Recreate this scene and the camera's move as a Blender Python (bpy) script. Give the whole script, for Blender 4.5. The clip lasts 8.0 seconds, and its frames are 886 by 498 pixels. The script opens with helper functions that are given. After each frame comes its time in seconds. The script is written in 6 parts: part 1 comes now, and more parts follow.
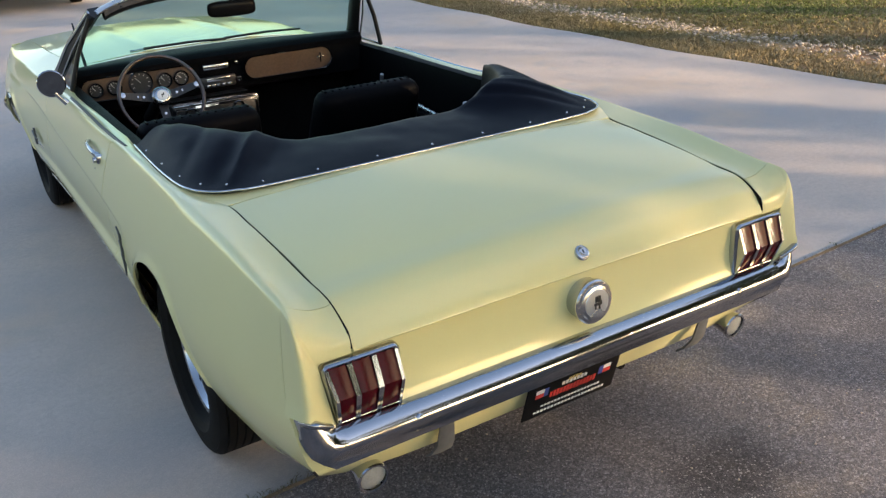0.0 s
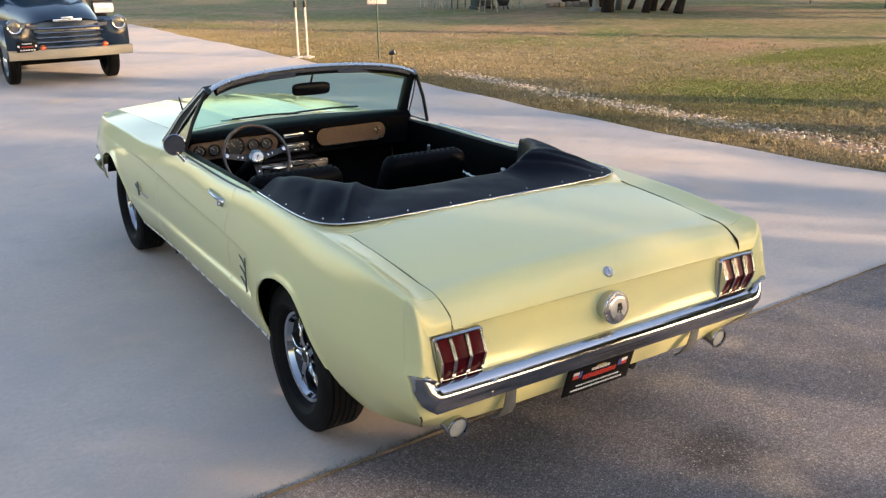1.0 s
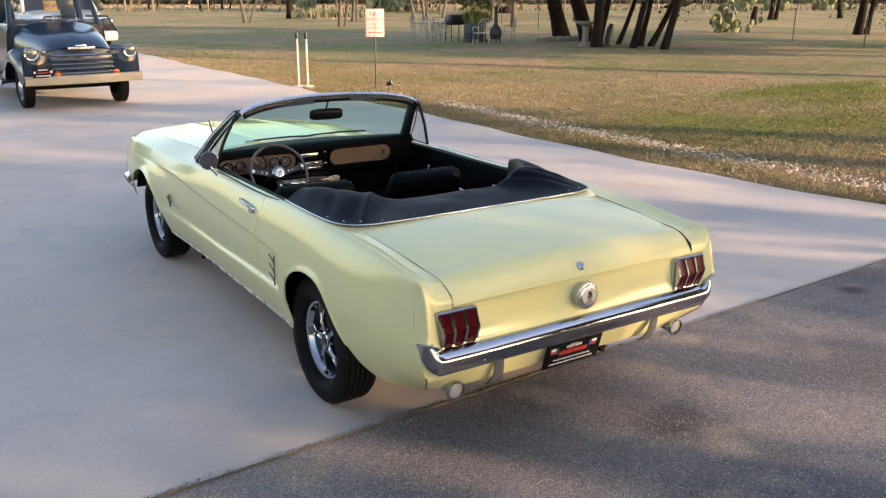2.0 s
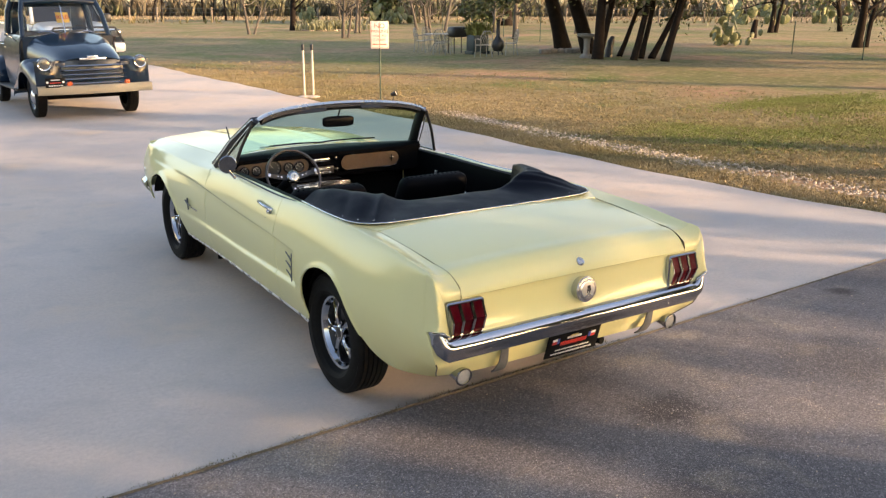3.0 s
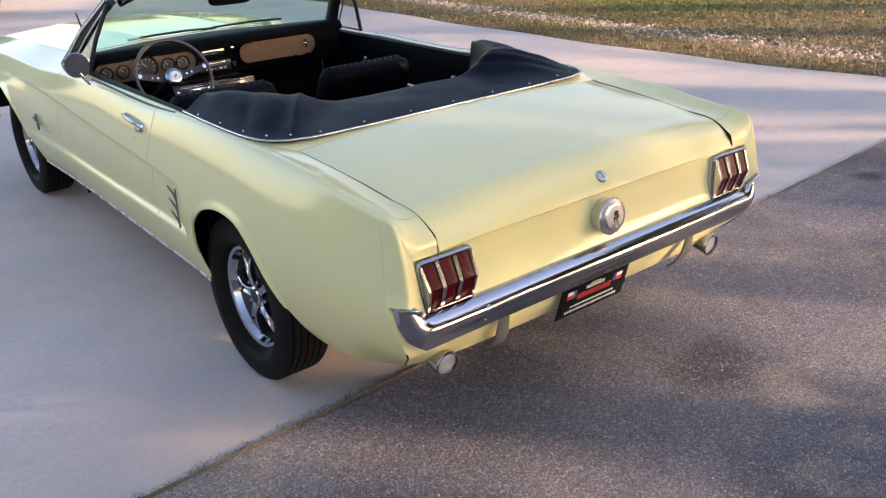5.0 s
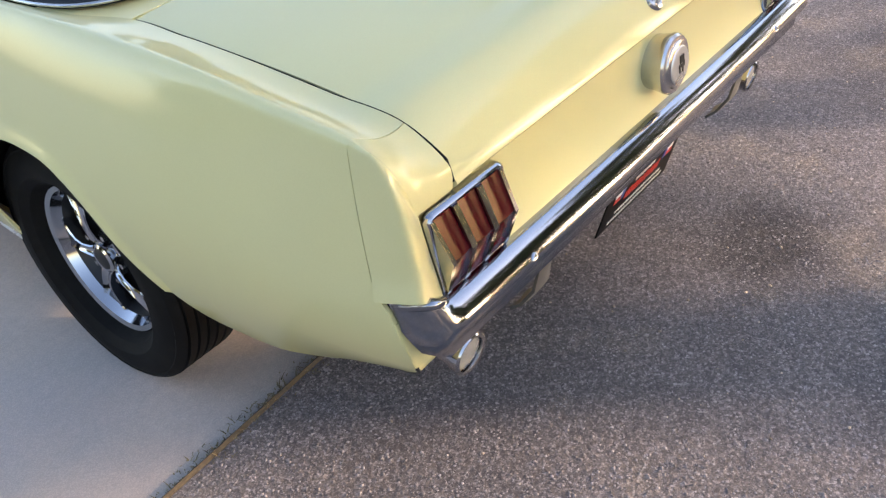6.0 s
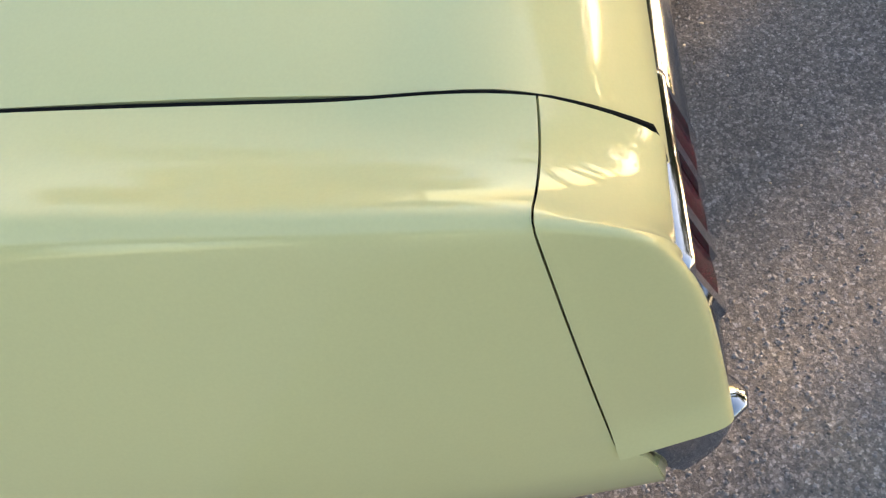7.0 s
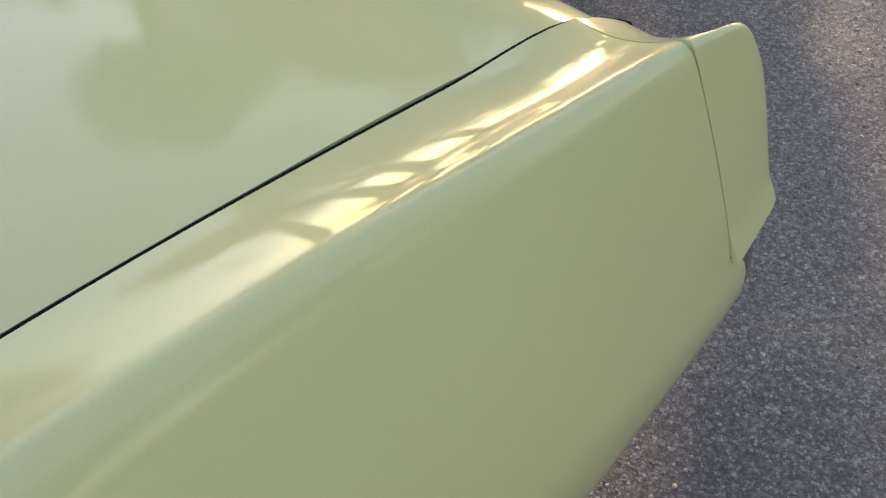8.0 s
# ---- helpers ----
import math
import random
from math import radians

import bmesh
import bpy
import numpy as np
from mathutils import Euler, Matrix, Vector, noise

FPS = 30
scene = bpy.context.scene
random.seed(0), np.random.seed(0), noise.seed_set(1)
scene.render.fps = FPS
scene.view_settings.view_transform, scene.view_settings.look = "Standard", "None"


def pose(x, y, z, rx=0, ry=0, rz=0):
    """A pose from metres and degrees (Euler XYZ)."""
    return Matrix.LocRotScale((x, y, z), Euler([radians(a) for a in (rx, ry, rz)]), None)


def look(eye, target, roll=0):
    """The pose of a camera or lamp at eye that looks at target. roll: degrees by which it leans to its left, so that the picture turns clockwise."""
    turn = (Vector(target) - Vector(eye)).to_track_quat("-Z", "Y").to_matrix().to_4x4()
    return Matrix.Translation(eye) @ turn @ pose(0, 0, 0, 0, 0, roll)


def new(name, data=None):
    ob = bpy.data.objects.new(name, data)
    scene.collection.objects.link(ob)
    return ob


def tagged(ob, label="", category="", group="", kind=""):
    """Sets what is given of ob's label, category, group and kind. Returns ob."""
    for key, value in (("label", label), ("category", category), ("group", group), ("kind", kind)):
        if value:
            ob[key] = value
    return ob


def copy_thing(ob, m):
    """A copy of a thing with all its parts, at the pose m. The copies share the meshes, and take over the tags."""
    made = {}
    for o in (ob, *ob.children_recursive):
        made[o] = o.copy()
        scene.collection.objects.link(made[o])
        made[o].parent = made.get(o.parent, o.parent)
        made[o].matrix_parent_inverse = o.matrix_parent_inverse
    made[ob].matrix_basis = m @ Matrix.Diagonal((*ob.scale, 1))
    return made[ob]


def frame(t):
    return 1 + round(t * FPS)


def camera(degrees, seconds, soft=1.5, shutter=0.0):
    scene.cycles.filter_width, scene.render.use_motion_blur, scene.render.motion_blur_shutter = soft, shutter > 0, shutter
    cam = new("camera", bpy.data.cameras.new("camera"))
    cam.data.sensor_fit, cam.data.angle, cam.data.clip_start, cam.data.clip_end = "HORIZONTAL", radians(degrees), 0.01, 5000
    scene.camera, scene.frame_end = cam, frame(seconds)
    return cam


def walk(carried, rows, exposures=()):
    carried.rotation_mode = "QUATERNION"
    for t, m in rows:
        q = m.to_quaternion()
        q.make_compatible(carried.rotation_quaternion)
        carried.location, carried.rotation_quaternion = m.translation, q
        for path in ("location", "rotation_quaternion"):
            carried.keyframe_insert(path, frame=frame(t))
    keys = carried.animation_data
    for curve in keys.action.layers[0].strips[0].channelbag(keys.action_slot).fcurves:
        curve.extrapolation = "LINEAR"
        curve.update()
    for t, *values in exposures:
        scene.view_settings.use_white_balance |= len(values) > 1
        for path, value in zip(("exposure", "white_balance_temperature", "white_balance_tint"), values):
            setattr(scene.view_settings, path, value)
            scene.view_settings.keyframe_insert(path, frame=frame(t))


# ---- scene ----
cam = camera(54.2, 8.0, soft=1.3)
PATH = [
    (0, (-1.298, -2.393, 1.661), (-0.347, -0.829, 0.857), -2.5),
    (0.5, (-1.685, -2.632, 1.749), (-0.642, -1.084, 1.032), -1.2),
    (1, (-1.947, -2.949, 1.805), (-0.935, -1.346, 1.165), -0.8),
    (1.5, (-2.152, -3.235, 1.855), (-1.122, -1.629, 1.255), -0.2),
    (3, (-2.49, -3.654, 1.881), (-1.447, -2.039, 1.332), 0.2),
    (3.5, (-2.44, -3.577, 1.873), (-1.415, -1.955, 1.309), -0.3),
    (4, (-2.317, -3.378, 1.842), (-1.297, -1.766, 1.243), -0.7),
    (4.5, (-2.098, -3.064, 1.761), (-1.042, -1.494, 1.113), -0.7),
    (5, (-1.901, -2.559, 1.629), (-0.769, -1.112, 0.838), -2.3),
    (5.2, (-1.826, -2.379, 1.589), (-0.671, -0.996, 0.721), -3.0),
    (6.3, (-1.319, -1.307, 1.338), (-0.086, -0.437, 0.024), -6.8),
    (6.5, (-1.243, -1.138, 1.315), (-0.008, -0.423, -0.087), -8.4),
    (6.8, (-1.086, -0.928, 1.205), (0.087, -0.47, -0.348), -12.6),
    (7, (-1.011, -0.873, 1.189), (0.115, -0.565, -0.435), -16.4),
    (7.3, (-0.978, -0.783, 1.167), (0.185, -0.896, -0.457), -15.2),
    (7.5, (-1.008, -0.693, 1.163), (0.154, -1.053, -0.424), -14.1),
    (7.6, (-1.022, -0.65, 1.167), (0.141, -1.104, -0.396), -13.9),
    (8, (-1.059, -0.435, 1.19), (0.118, -1.18, -0.246), -12.2),
]
walk(cam, [(t, look(eye, target, roll)) for t, eye, target, roll in PATH], exposures=[(0, 1.55, 6800, 14), (0.5, 1.69, 7200, 16), (1.5, 1.78, 6900, 19), (3.0, 1.84, 7700, 20), (4.2, 1.84, 7600, 20), (5.2, 1.96, 6900, 27), (6.5, 2.12, 7100, 17), (7.2, 1.92, 7400, 14), (8, 1.64, 7300, 16)])

# ---- light ----
SUN_TURN, SUN_HIGH = 140.0, 13.0     # degrees: clockwise from +y, and above the horizon
world = bpy.data.worlds.new("sky")
scene.world = world
world.use_nodes = True
wn = world.node_tree.nodes
sky = wn.new("ShaderNodeTexSky")
sky.sky_type, sky.sun_disc = "NISHITA", False
sky.sun_elevation, sky.sun_rotation = radians(SUN_HIGH), radians(SUN_TURN)
sky.air_density, sky.dust_density, sky.ozone_density = 1.0, 1.1, 1.0
world.node_tree.links.new(sky.outputs[0], wn["Background"].inputs[0])
wn["Background"].inputs[1].default_value = 0.15
sun = new("sun", bpy.data.lights.new("sun", "SUN"))
sun.data.energy, sun.data.angle, sun.data.color = 3.4, radians(1.0), (1.0, 0.76, 0.50)
a, e = radians(SUN_TURN), radians(SUN_HIGH)
sun.matrix_world = look((30 * math.sin(a) * math.cos(e), 30 * math.cos(a) * math.cos(e), 30 * math.sin(e)), (0, 0, 0))

# ---- materials ----


def surface(name, base, rough=0.5, metal=0.0, coat=0.0, vary=0.15, scale=6.0, fine=60.0, bump=0.0, bump_scale=200.0,
            tint=None, tint_scale=1.5, rand=0.0, sheen=0.0, spec=0.5):
    """Principled material with variation at two scales, roughness wear and fine relief, in object metres."""
    m = bpy.data.materials.new(name)
    m.use_nodes = True
    n, l = m.node_tree.nodes, m.node_tree.links
    p = n["Principled BSDF"]
    p.inputs["Metallic"].default_value = metal
    p.inputs["Coat Weight"].default_value = coat
    p.inputs["Coat Roughness"].default_value = 0.06
    p.inputs["Sheen Weight"].default_value = sheen
    p.inputs["Specular IOR Level"].default_value = spec
    co = n.new("ShaderNodeTexCoord")

    def noise_tex(s, detail):
        t = n.new("ShaderNodeTexNoise")
        t.inputs["Scale"].default_value, t.inputs["Detail"].default_value = s, detail
        l.new(co.outputs["Object"], t.inputs["Vector"])
        return t

    big, small = noise_tex(scale, 4), noise_tex(fine, 3)
    both = n.new("ShaderNodeMath")
    both.operation = "ADD"
    l.new(big.outputs[0], both.inputs[0]), l.new(small.outputs[0], both.inputs[1])
    span = n.new("ShaderNodeMapRange")
    span.inputs[1].default_value, span.inputs[2].default_value = 0.6, 1.4
    span.inputs[3].default_value, span.inputs[4].default_value = 1 - vary, 1 + vary
    l.new(both.outputs[0], span.inputs[0])
    col = n.new("ShaderNodeMix")
    col.data_type, col.blend_type = "RGBA", "MIX"
    col.inputs["A"].default_value = (*base, 1)
    col.inputs["B"].default_value = (*(tint or base), 1)
    patch = noise_tex(tint_scale, 3)
    ramp = n.new("ShaderNodeMapRange")
    ramp.inputs[1].default_value, ramp.inputs[2].default_value = 0.42, 0.62
    l.new(patch.outputs[0], ramp.inputs[0])
    l.new(ramp.outputs[0], col.inputs["Factor"])
    mul = n.new("ShaderNodeVectorMath")
    mul.operation = "SCALE"
    l.new(col.outputs["Result"], mul.inputs[0])
    last = span.outputs[0]
    if rand:
        info = n.new("ShaderNodeObjectInfo")
        r = n.new("ShaderNodeMapRange")
        r.inputs[3].default_value, r.inputs[4].default_value = 1 - rand, 1 + rand
        l.new(info.outputs["Random"], r.inputs[0])
        mm = n.new("ShaderNodeMath")
        mm.operation = "MULTIPLY"
        l.new(last, mm.inputs[0]), l.new(r.outputs[0], mm.inputs[1])
        last = mm.outputs[0]
    l.new(last, mul.inputs["Scale"])
    l.new(mul.outputs[0], p.inputs["Base Color"])
    rr = n.new("ShaderNodeMapRange")
    rr.inputs[3].default_value, rr.inputs[4].default_value = max(rough * 0.8, 0.02), min(rough * 1.2, 1)
    l.new(big.outputs[0], rr.inputs[0])
    l.new(rr.outputs[0], p.inputs["Roughness"])
    if bump:
        b = n.new("ShaderNodeBump")
        b.inputs["Strength"].default_value, b.inputs["Distance"].default_value = 0.6, bump
        t = noise_tex(bump_scale, 4)
        l.new(t.outputs[0], b.inputs["Height"])
        l.new(b.outputs[0], p.inputs["Normal"])
    return m


def glass(name, tint, gloss=0.02):
    """A thin pane: it lets tinted light through and mirrors at grazing angles."""
    m = bpy.data.materials.new(name)
    m.use_nodes = True
    n, l = m.node_tree.nodes, m.node_tree.links
    n.remove(n["Principled BSDF"])
    clear, mirror, mixed, fr = (n.new("ShaderNode" + k) for k in ("BsdfTransparent", "BsdfGlossy", "MixShader", "LayerWeight"))
    clear.inputs[0].default_value = (*tint, 1)
    mirror.inputs["Roughness"].default_value = gloss
    fr.inputs[0].default_value = 0.5
    pw, ad = n.new("ShaderNodeMath"), n.new("ShaderNodeMath")
    pw.operation, pw.inputs[1].default_value = "POWER", 4.5
    ad.operation, ad.inputs[1].default_value, ad.inputs[2].default_value = "MULTIPLY_ADD", 0.75, 0.05
    l.new(fr.outputs["Facing"], pw.inputs[0]), l.new(pw.outputs[0], ad.inputs[0])
    l.new(ad.outputs[0], mixed.inputs[0]), l.new(clear.outputs[0], mixed.inputs[1]), l.new(mirror.outputs[0], mixed.inputs[2])
    l.new(mixed.outputs[0], n["Material Output"].inputs[0])
    return m


PAINT = surface("yellow_paint", (0.675, 0.635, 0.31), 0.5, coat=0.85, vary=0.03, scale=2.5, fine=400, tint=(0.655, 0.62, 0.32), tint_scale=1.1, spec=0.2)
CHROME = surface("chrome", (0.42, 0.435, 0.465), 0.09, metal=1.0, vary=0.05, scale=14, fine=300)
CHROME_DULL = surface("worn_chrome", (0.55, 0.55, 0.56), 0.22, metal=1.0, vary=0.12, scale=20, fine=300)
BRIGHT = surface("bright_strip", (0.72, 0.72, 0.71), 0.28, metal=0.8, vary=0.08, scale=14)
BLACK = surface("black_trim", (0.012, 0.012, 0.013), 0.45, vary=0.3)
VINYL = surface("navy_vinyl", (0.0025, 0.0032, 0.0072), 0.42, vary=0.2, bump=0.0003, bump_scale=900, tint=(0.0035, 0.0046, 0.009), spec=0.06)
SEAT = surface("black_vinyl", (0.003, 0.0032, 0.004), 0.45, vary=0.25, bump=0.0006, bump_scale=700, spec=0.03)
RUBBER = surface("tyre_rubber", (0.0055, 0.0055, 0.006), 0.72, vary=0.3, bump=0.0006, bump_scale=300, tint=(0.009, 0.0088, 0.0085), tint_scale=5, spec=0.12)
WHEELBLACK = surface("wheel_black", (0.010, 0.010, 0.011), 0.4, vary=0.2)
WOOD = surface("walnut_grain", (0.085, 0.050, 0.030), 0.35, vary=0.35, scale=9, fine=120, coat=0.5, tint=(0.085, 0.046, 0.024), tint_scale=14)
RIMWOOD = surface("wheel_rim_wood", (0.032, 0.016, 0.011), 0.3, vary=0.3, scale=20, coat=0.6)
RED = surface("red_lens", (0.050, 0.001, 0.004), 0.12, vary=0.15, scale=60, fine=350, coat=0.0, spec=0.12, bump=0.0003, bump_scale=330)
HEADGLASS = surface("headlamp_glass", (0.16, 0.165, 0.165), 0.18, metal=0.6, vary=0.3, scale=30, fine=200, coat=0.3)
CLEAR = surface("milky_lens", (0.30, 0.30, 0.285), 0.15, vary=0.2, scale=40, fine=300, coat=1.0, bump=0.001, bump_scale=350)
PLATE = surface("plate_black", (0.006, 0.0055, 0.0055), 0.5, vary=0.2, spec=0.12)
PRINT_RED = surface("print_red", (0.55, 0.04, 0.03), 0.5, vary=0.1)
PRINT_WHITE = surface("print_white", (0.75, 0.74, 0.70), 0.5, vary=0.08)
PRINT_GOLD = surface("print_gold", (0.62, 0.48, 0.16), 0.5, vary=0.1)
PRINT_BLUE = surface("print_blue", (0.05, 0.08, 0.30), 0.5, vary=0.1)
DIAL = surface("dial_face", (0.03, 0.03, 0.03), 0.4, vary=0.2)
GREYMETAL = surface("grey_bracket", (0.075, 0.08, 0.085), 0.5, vary=0.2, scale=12)
UNDER = surface("underbody_black", (0.008, 0.008, 0.008), 0.9, vary=0.3, spec=0.05)
TINTED = glass("tinted_glass", (0.62, 0.86, 0.76))
DARKPANE = glass("smoky_glass", (0.10, 0.12, 0.11))
PANE = glass("clear_glass", (0.88, 0.92, 0.90))
DARKMIRROR = surface("dark_mirror_glass", (0.28, 0.29, 0.30), 0.05, metal=1.0, vary=0.15, scale=30)
BLACKMIRROR = surface("night_mirror_glass", (0.008, 0.008, 0.009), 0.25, vary=0.1, spec=0.1)
MIRROR = surface("mirror_glass", (0.7, 0.72, 0.74), 0.03, metal=1.0, vary=0.02)

# ---- mesh helpers ----


def curve_of(*knots):
    """A smooth function through a few (place, value) knots."""
    px, py = (np.array(c, float) for c in zip(*knots))
    m = np.gradient(py, px)

    def value(x):
        x = np.clip(np.asarray(x, float), px[0], px[-1])
        i = np.clip(np.searchsorted(px, x, side="right") - 1, 0, len(px) - 2)
        h = px[i + 1] - px[i]
        t = (x - px[i]) / h
        return ((2 * t**3 - 3 * t**2 + 1) * py[i] + (t**3 - 2 * t**2 + t) * h * m[i]
                + (-2 * t**3 + 3 * t**2) * py[i + 1] + (t**3 - t**2) * h * m[i + 1])
    return value


def step(x, a, b):
    t = np.clip((np.asarray(x, float) - a) / (b - a), 0, 1)
    return t * t * (3 - 2 * t)


def put(name, me, material, parent=None, label="", smooth=40.0, at=None):
    if material:
        me.materials.append(material)
    if smooth:
        me.polygons.foreach_set("use_smooth", [True] * len(me.polygons))
        me.set_sharp_from_angle(angle=radians(smooth))
    ob = new(name, me)
    ob.parent = parent
    if at is not None:
        ob.matrix_basis = at
    return tagged(ob, label)


def raw(name, verts, faces, material, parent=None, label="", smooth=40.0, at=None):
    me = bpy.data.meshes.new(name)
    me.from_pydata([tuple(map(float, v)) for v in verts], [], [tuple(map(int, f)) for f in faces])
    me.update()
    return put(name, me, material, parent, label, smooth, at)


def part(name, bm, material, parent=None, label="", smooth=40.0, at=None):
    me = bpy.data.meshes.new(name)
    bmesh.ops.recalc_face_normals(bm, faces=bm.faces)
    bm.to_mesh(me)
    bm.free()
    return put(name, me, material, parent, label, smooth, at)


def grid_faces(nu, nv, around=False, start=0):
    out = []
    for i in range(nu - 1):
        for j in range(nv if around else nv - 1):
            k = (j + 1) % nv
            out.append((start + i * nv + j, start + (i + 1) * nv + j, start + (i + 1) * nv + k, start + i * nv + k))
    return out


def sheet(name, grid, material, parent=None, label="", thick=0.0, flip=False, smooth=40.0, at=None, around=False, outward=False):
    """A sheet from an array of places (nu, nv, 3), with a thickness to the back."""
    grid = np.asarray(grid, float)
    nu, nv = grid.shape[:2]
    faces = grid_faces(nu, nv, around)
    if outward:
        du, dv = np.gradient(grid, axis=0), np.gradient(grid, axis=1)
        away = grid - np.array([0, np.clip(grid[..., 1].mean(), -0.3, 3.0), 0.45])
        flip = (np.cross(du, dv) * away).sum() < 0
    if flip:
        faces = [f[::-1] for f in faces]
    verts = list(grid.reshape(-1, 3))
    if thick:
        du, dv = np.gradient(grid, axis=0), np.gradient(grid, axis=1)
        nrm = np.cross(du, dv) * (-1 if flip else 1)
        nrm /= np.linalg.norm(nrm, axis=2, keepdims=True) + 1e-12
        back = grid - nrm * thick
        start = len(verts)
        verts += list(back.reshape(-1, 3))
        faces += [tuple(start + k for k in f[::-1]) for f in faces]
        if around:
            loops = [[(i, j) for j in range(nv)] + [(i, 0)] for i in (0, nu - 1)]
        else:
            loops = [[(i, 0) for i in range(nu)] + [(nu - 1, j) for j in range(1, nv)]
                     + [(i, nv - 1) for i in range(nu - 2, -1, -1)] + [(0, j) for j in range(nv - 2, -1, -1)]]
        for loop in loops:
            at0 = len(verts)
            for q in loop:
                verts += [grid[q], back[q]]
            faces += [(at0 + 2 * k, at0 + 2 * k + 1, at0 + 2 * k + 3, at0 + 2 * k + 2)[::-1 if flip else 1] for k in range(len(loop) - 1)]
    return raw(name, verts, faces, material, parent, label, smooth, at)


def loft_box(name, sections, material, parent=None, label="", smooth=40.0, at=None):
    """A closed body through rings of places, capped at both ends."""
    s = np.asarray(sections, float)
    nu, nv = s.shape[:2]
    faces = grid_faces(nu, nv, True)
    faces += [tuple(range(nv)), tuple(range(nu * nv - 1, nu * nv - nv - 1, -1))]
    bm = bmesh.new()
    vs = [bm.verts.new(v) for v in s.reshape(-1, 3)]
    for f in faces:
        bm.faces.new([vs[k] for k in f])
    return part(name, bm, material, parent, label, smooth, at)


def lathe(name, profile, material, parent=None, label="", n=48, at=None, smooth=35.0):
    """A turned body about the local z axis from (radius, height) pairs."""
    ang = np.linspace(0, 2 * np.pi, n, endpoint=False)
    pr = np.array(profile, float)
    g = np.stack([pr[:, :1] * np.cos(ang), pr[:, :1] * np.sin(ang), pr[:, 1:] + 0 * ang], -1)
    faces = grid_faces(len(pr), n, True)
    verts = list(g.reshape(-1, 3))
    bm = bmesh.new()
    vs = [bm.verts.new(v) for v in verts]
    for f in faces:
        bm.faces.new([vs[k] for k in f])
    if pr[0, 0] > 1e-4 and pr[0, 0] < 0.5 * pr[:, 0].max():
        bm.faces.new(vs[:n])
    if pr[-1, 0] > 1e-4 and pr[-1, 0] < 0.5 * pr[:, 0].max():
        bm.faces.new(vs[-n:])
    bmesh.ops.remove_doubles(bm, verts=bm.verts, dist=1e-5)
    return part(name, bm, material, parent, label, smooth, at)


def tube_data(pts, radius, n=8):
    pts = np.asarray(pts, float)
    r = np.broadcast_to(np.asarray(radius, float), (len(pts),))
    tan = np.gradient(pts, axis=0)
    tan /= np.linalg.norm(tan, axis=1, keepdims=True) + 1e-9
    ref = np.array([0, 0, 1.0]) if abs(tan[0][2]) < 0.9 else np.array([1.0, 0, 0])
    rings, side = [], np.cross(tan[0], ref)
    for p, d, q in zip(pts, tan, r):
        side = side - d * (side @ d)
        side /= np.linalg.norm(side) + 1e-9
        up = np.cross(side, d)
        ang = np.linspace(0, 2 * np.pi, n, endpoint=False)
        rings.append(p + q * (np.cos(ang)[:, None] * side + np.sin(ang)[:, None] * up))
    return np.array(rings)


def tube(name, pts, radius, material, parent=None, label="", n=8, at=None):
    return loft_box(name, tube_data(pts, radius, n), material, parent, label, 50.0, at)


def box(name, size, centre, material, parent=None, label="", bevel=0.004, at=None, segments=2):
    bm = bmesh.new()
    bmesh.ops.create_cube(bm, size=1.0)
    bmesh.ops.scale(bm, vec=size, verts=bm.verts)
    if bevel:
        bmesh.ops.bevel(bm, geom=bm.edges[:], offset=min(bevel, min(size) * 0.45), segments=segments, profile=0.5, affect="EDGES")
    bmesh.ops.translate(bm, vec=centre, verts=bm.verts)
    return part(name, bm, material, parent, label, 35.0, at)


def lettering(name, text, size, material, parent, at, deep=0.0008, label="", bold=0.0):
    cu = bpy.data.curves.new(name, "FONT")
    cu.offset = bold
    cu.body, cu.size, cu.extrude, cu.align_x, cu.align_y = text, size, deep, "CENTER", "CENTER"
    tmp = bpy.data.objects.new("tmp", cu)
    scene.collection.objects.link(tmp)
    me = bpy.data.meshes.new_from_object(tmp.evaluated_get(bpy.context.evaluated_depsgraph_get()))
    bpy.data.objects.remove(tmp)
    me.materials.clear()
    return put(name, me, material, parent, label, None, at)


def base(name, at, label, category, group=""):
    ob = new(name)
    ob.empty_display_size = 0.1
    ob.matrix_basis = at if isinstance(at, Matrix) else pose(*at)
    return tagged(ob, label, category, group)

# ---- the convertible ----
car = base("convertible_car", (0, 0, 0), "pale yellow two-door convertible with folded top, parked on concrete", "car")

XS = curve_of((-1.0, 0.774), (-0.85, 0.760), (-0.72, 0.759), (-0.55, 0.761), (-0.3, 0.765), (0.0, 0.771), (0.3, 0.770), (0.65, 0.767), (1.3, 0.766), (1.9, 0.764), (2.7, 0.756), (3.2, 0.742), (3.45, 0.722))
ZS = curve_of((-1.0, 0.836), (-0.93, 0.841), (-0.85, 0.849), (-0.72, 0.862), (-0.55, 0.879), (-0.3, 0.888), (0.0, 0.892), (0.3, 0.888), (0.65, 0.868), (1.25, 0.866), (1.6, 0.854), (2.0, 0.828), (2.85, 0.805), (3.45, 0.780))
XM = curve_of((-1.0, 0.760), (-0.90, 0.779), (-0.75, 0.806), (-0.5, 0.836), (0.0, 0.850), (0.4, 0.847), (1.0, 0.838), (1.8, 0.838), (2.5, 0.845), (2.8, 0.845), (3.2, 0.820), (3.45, 0.780))
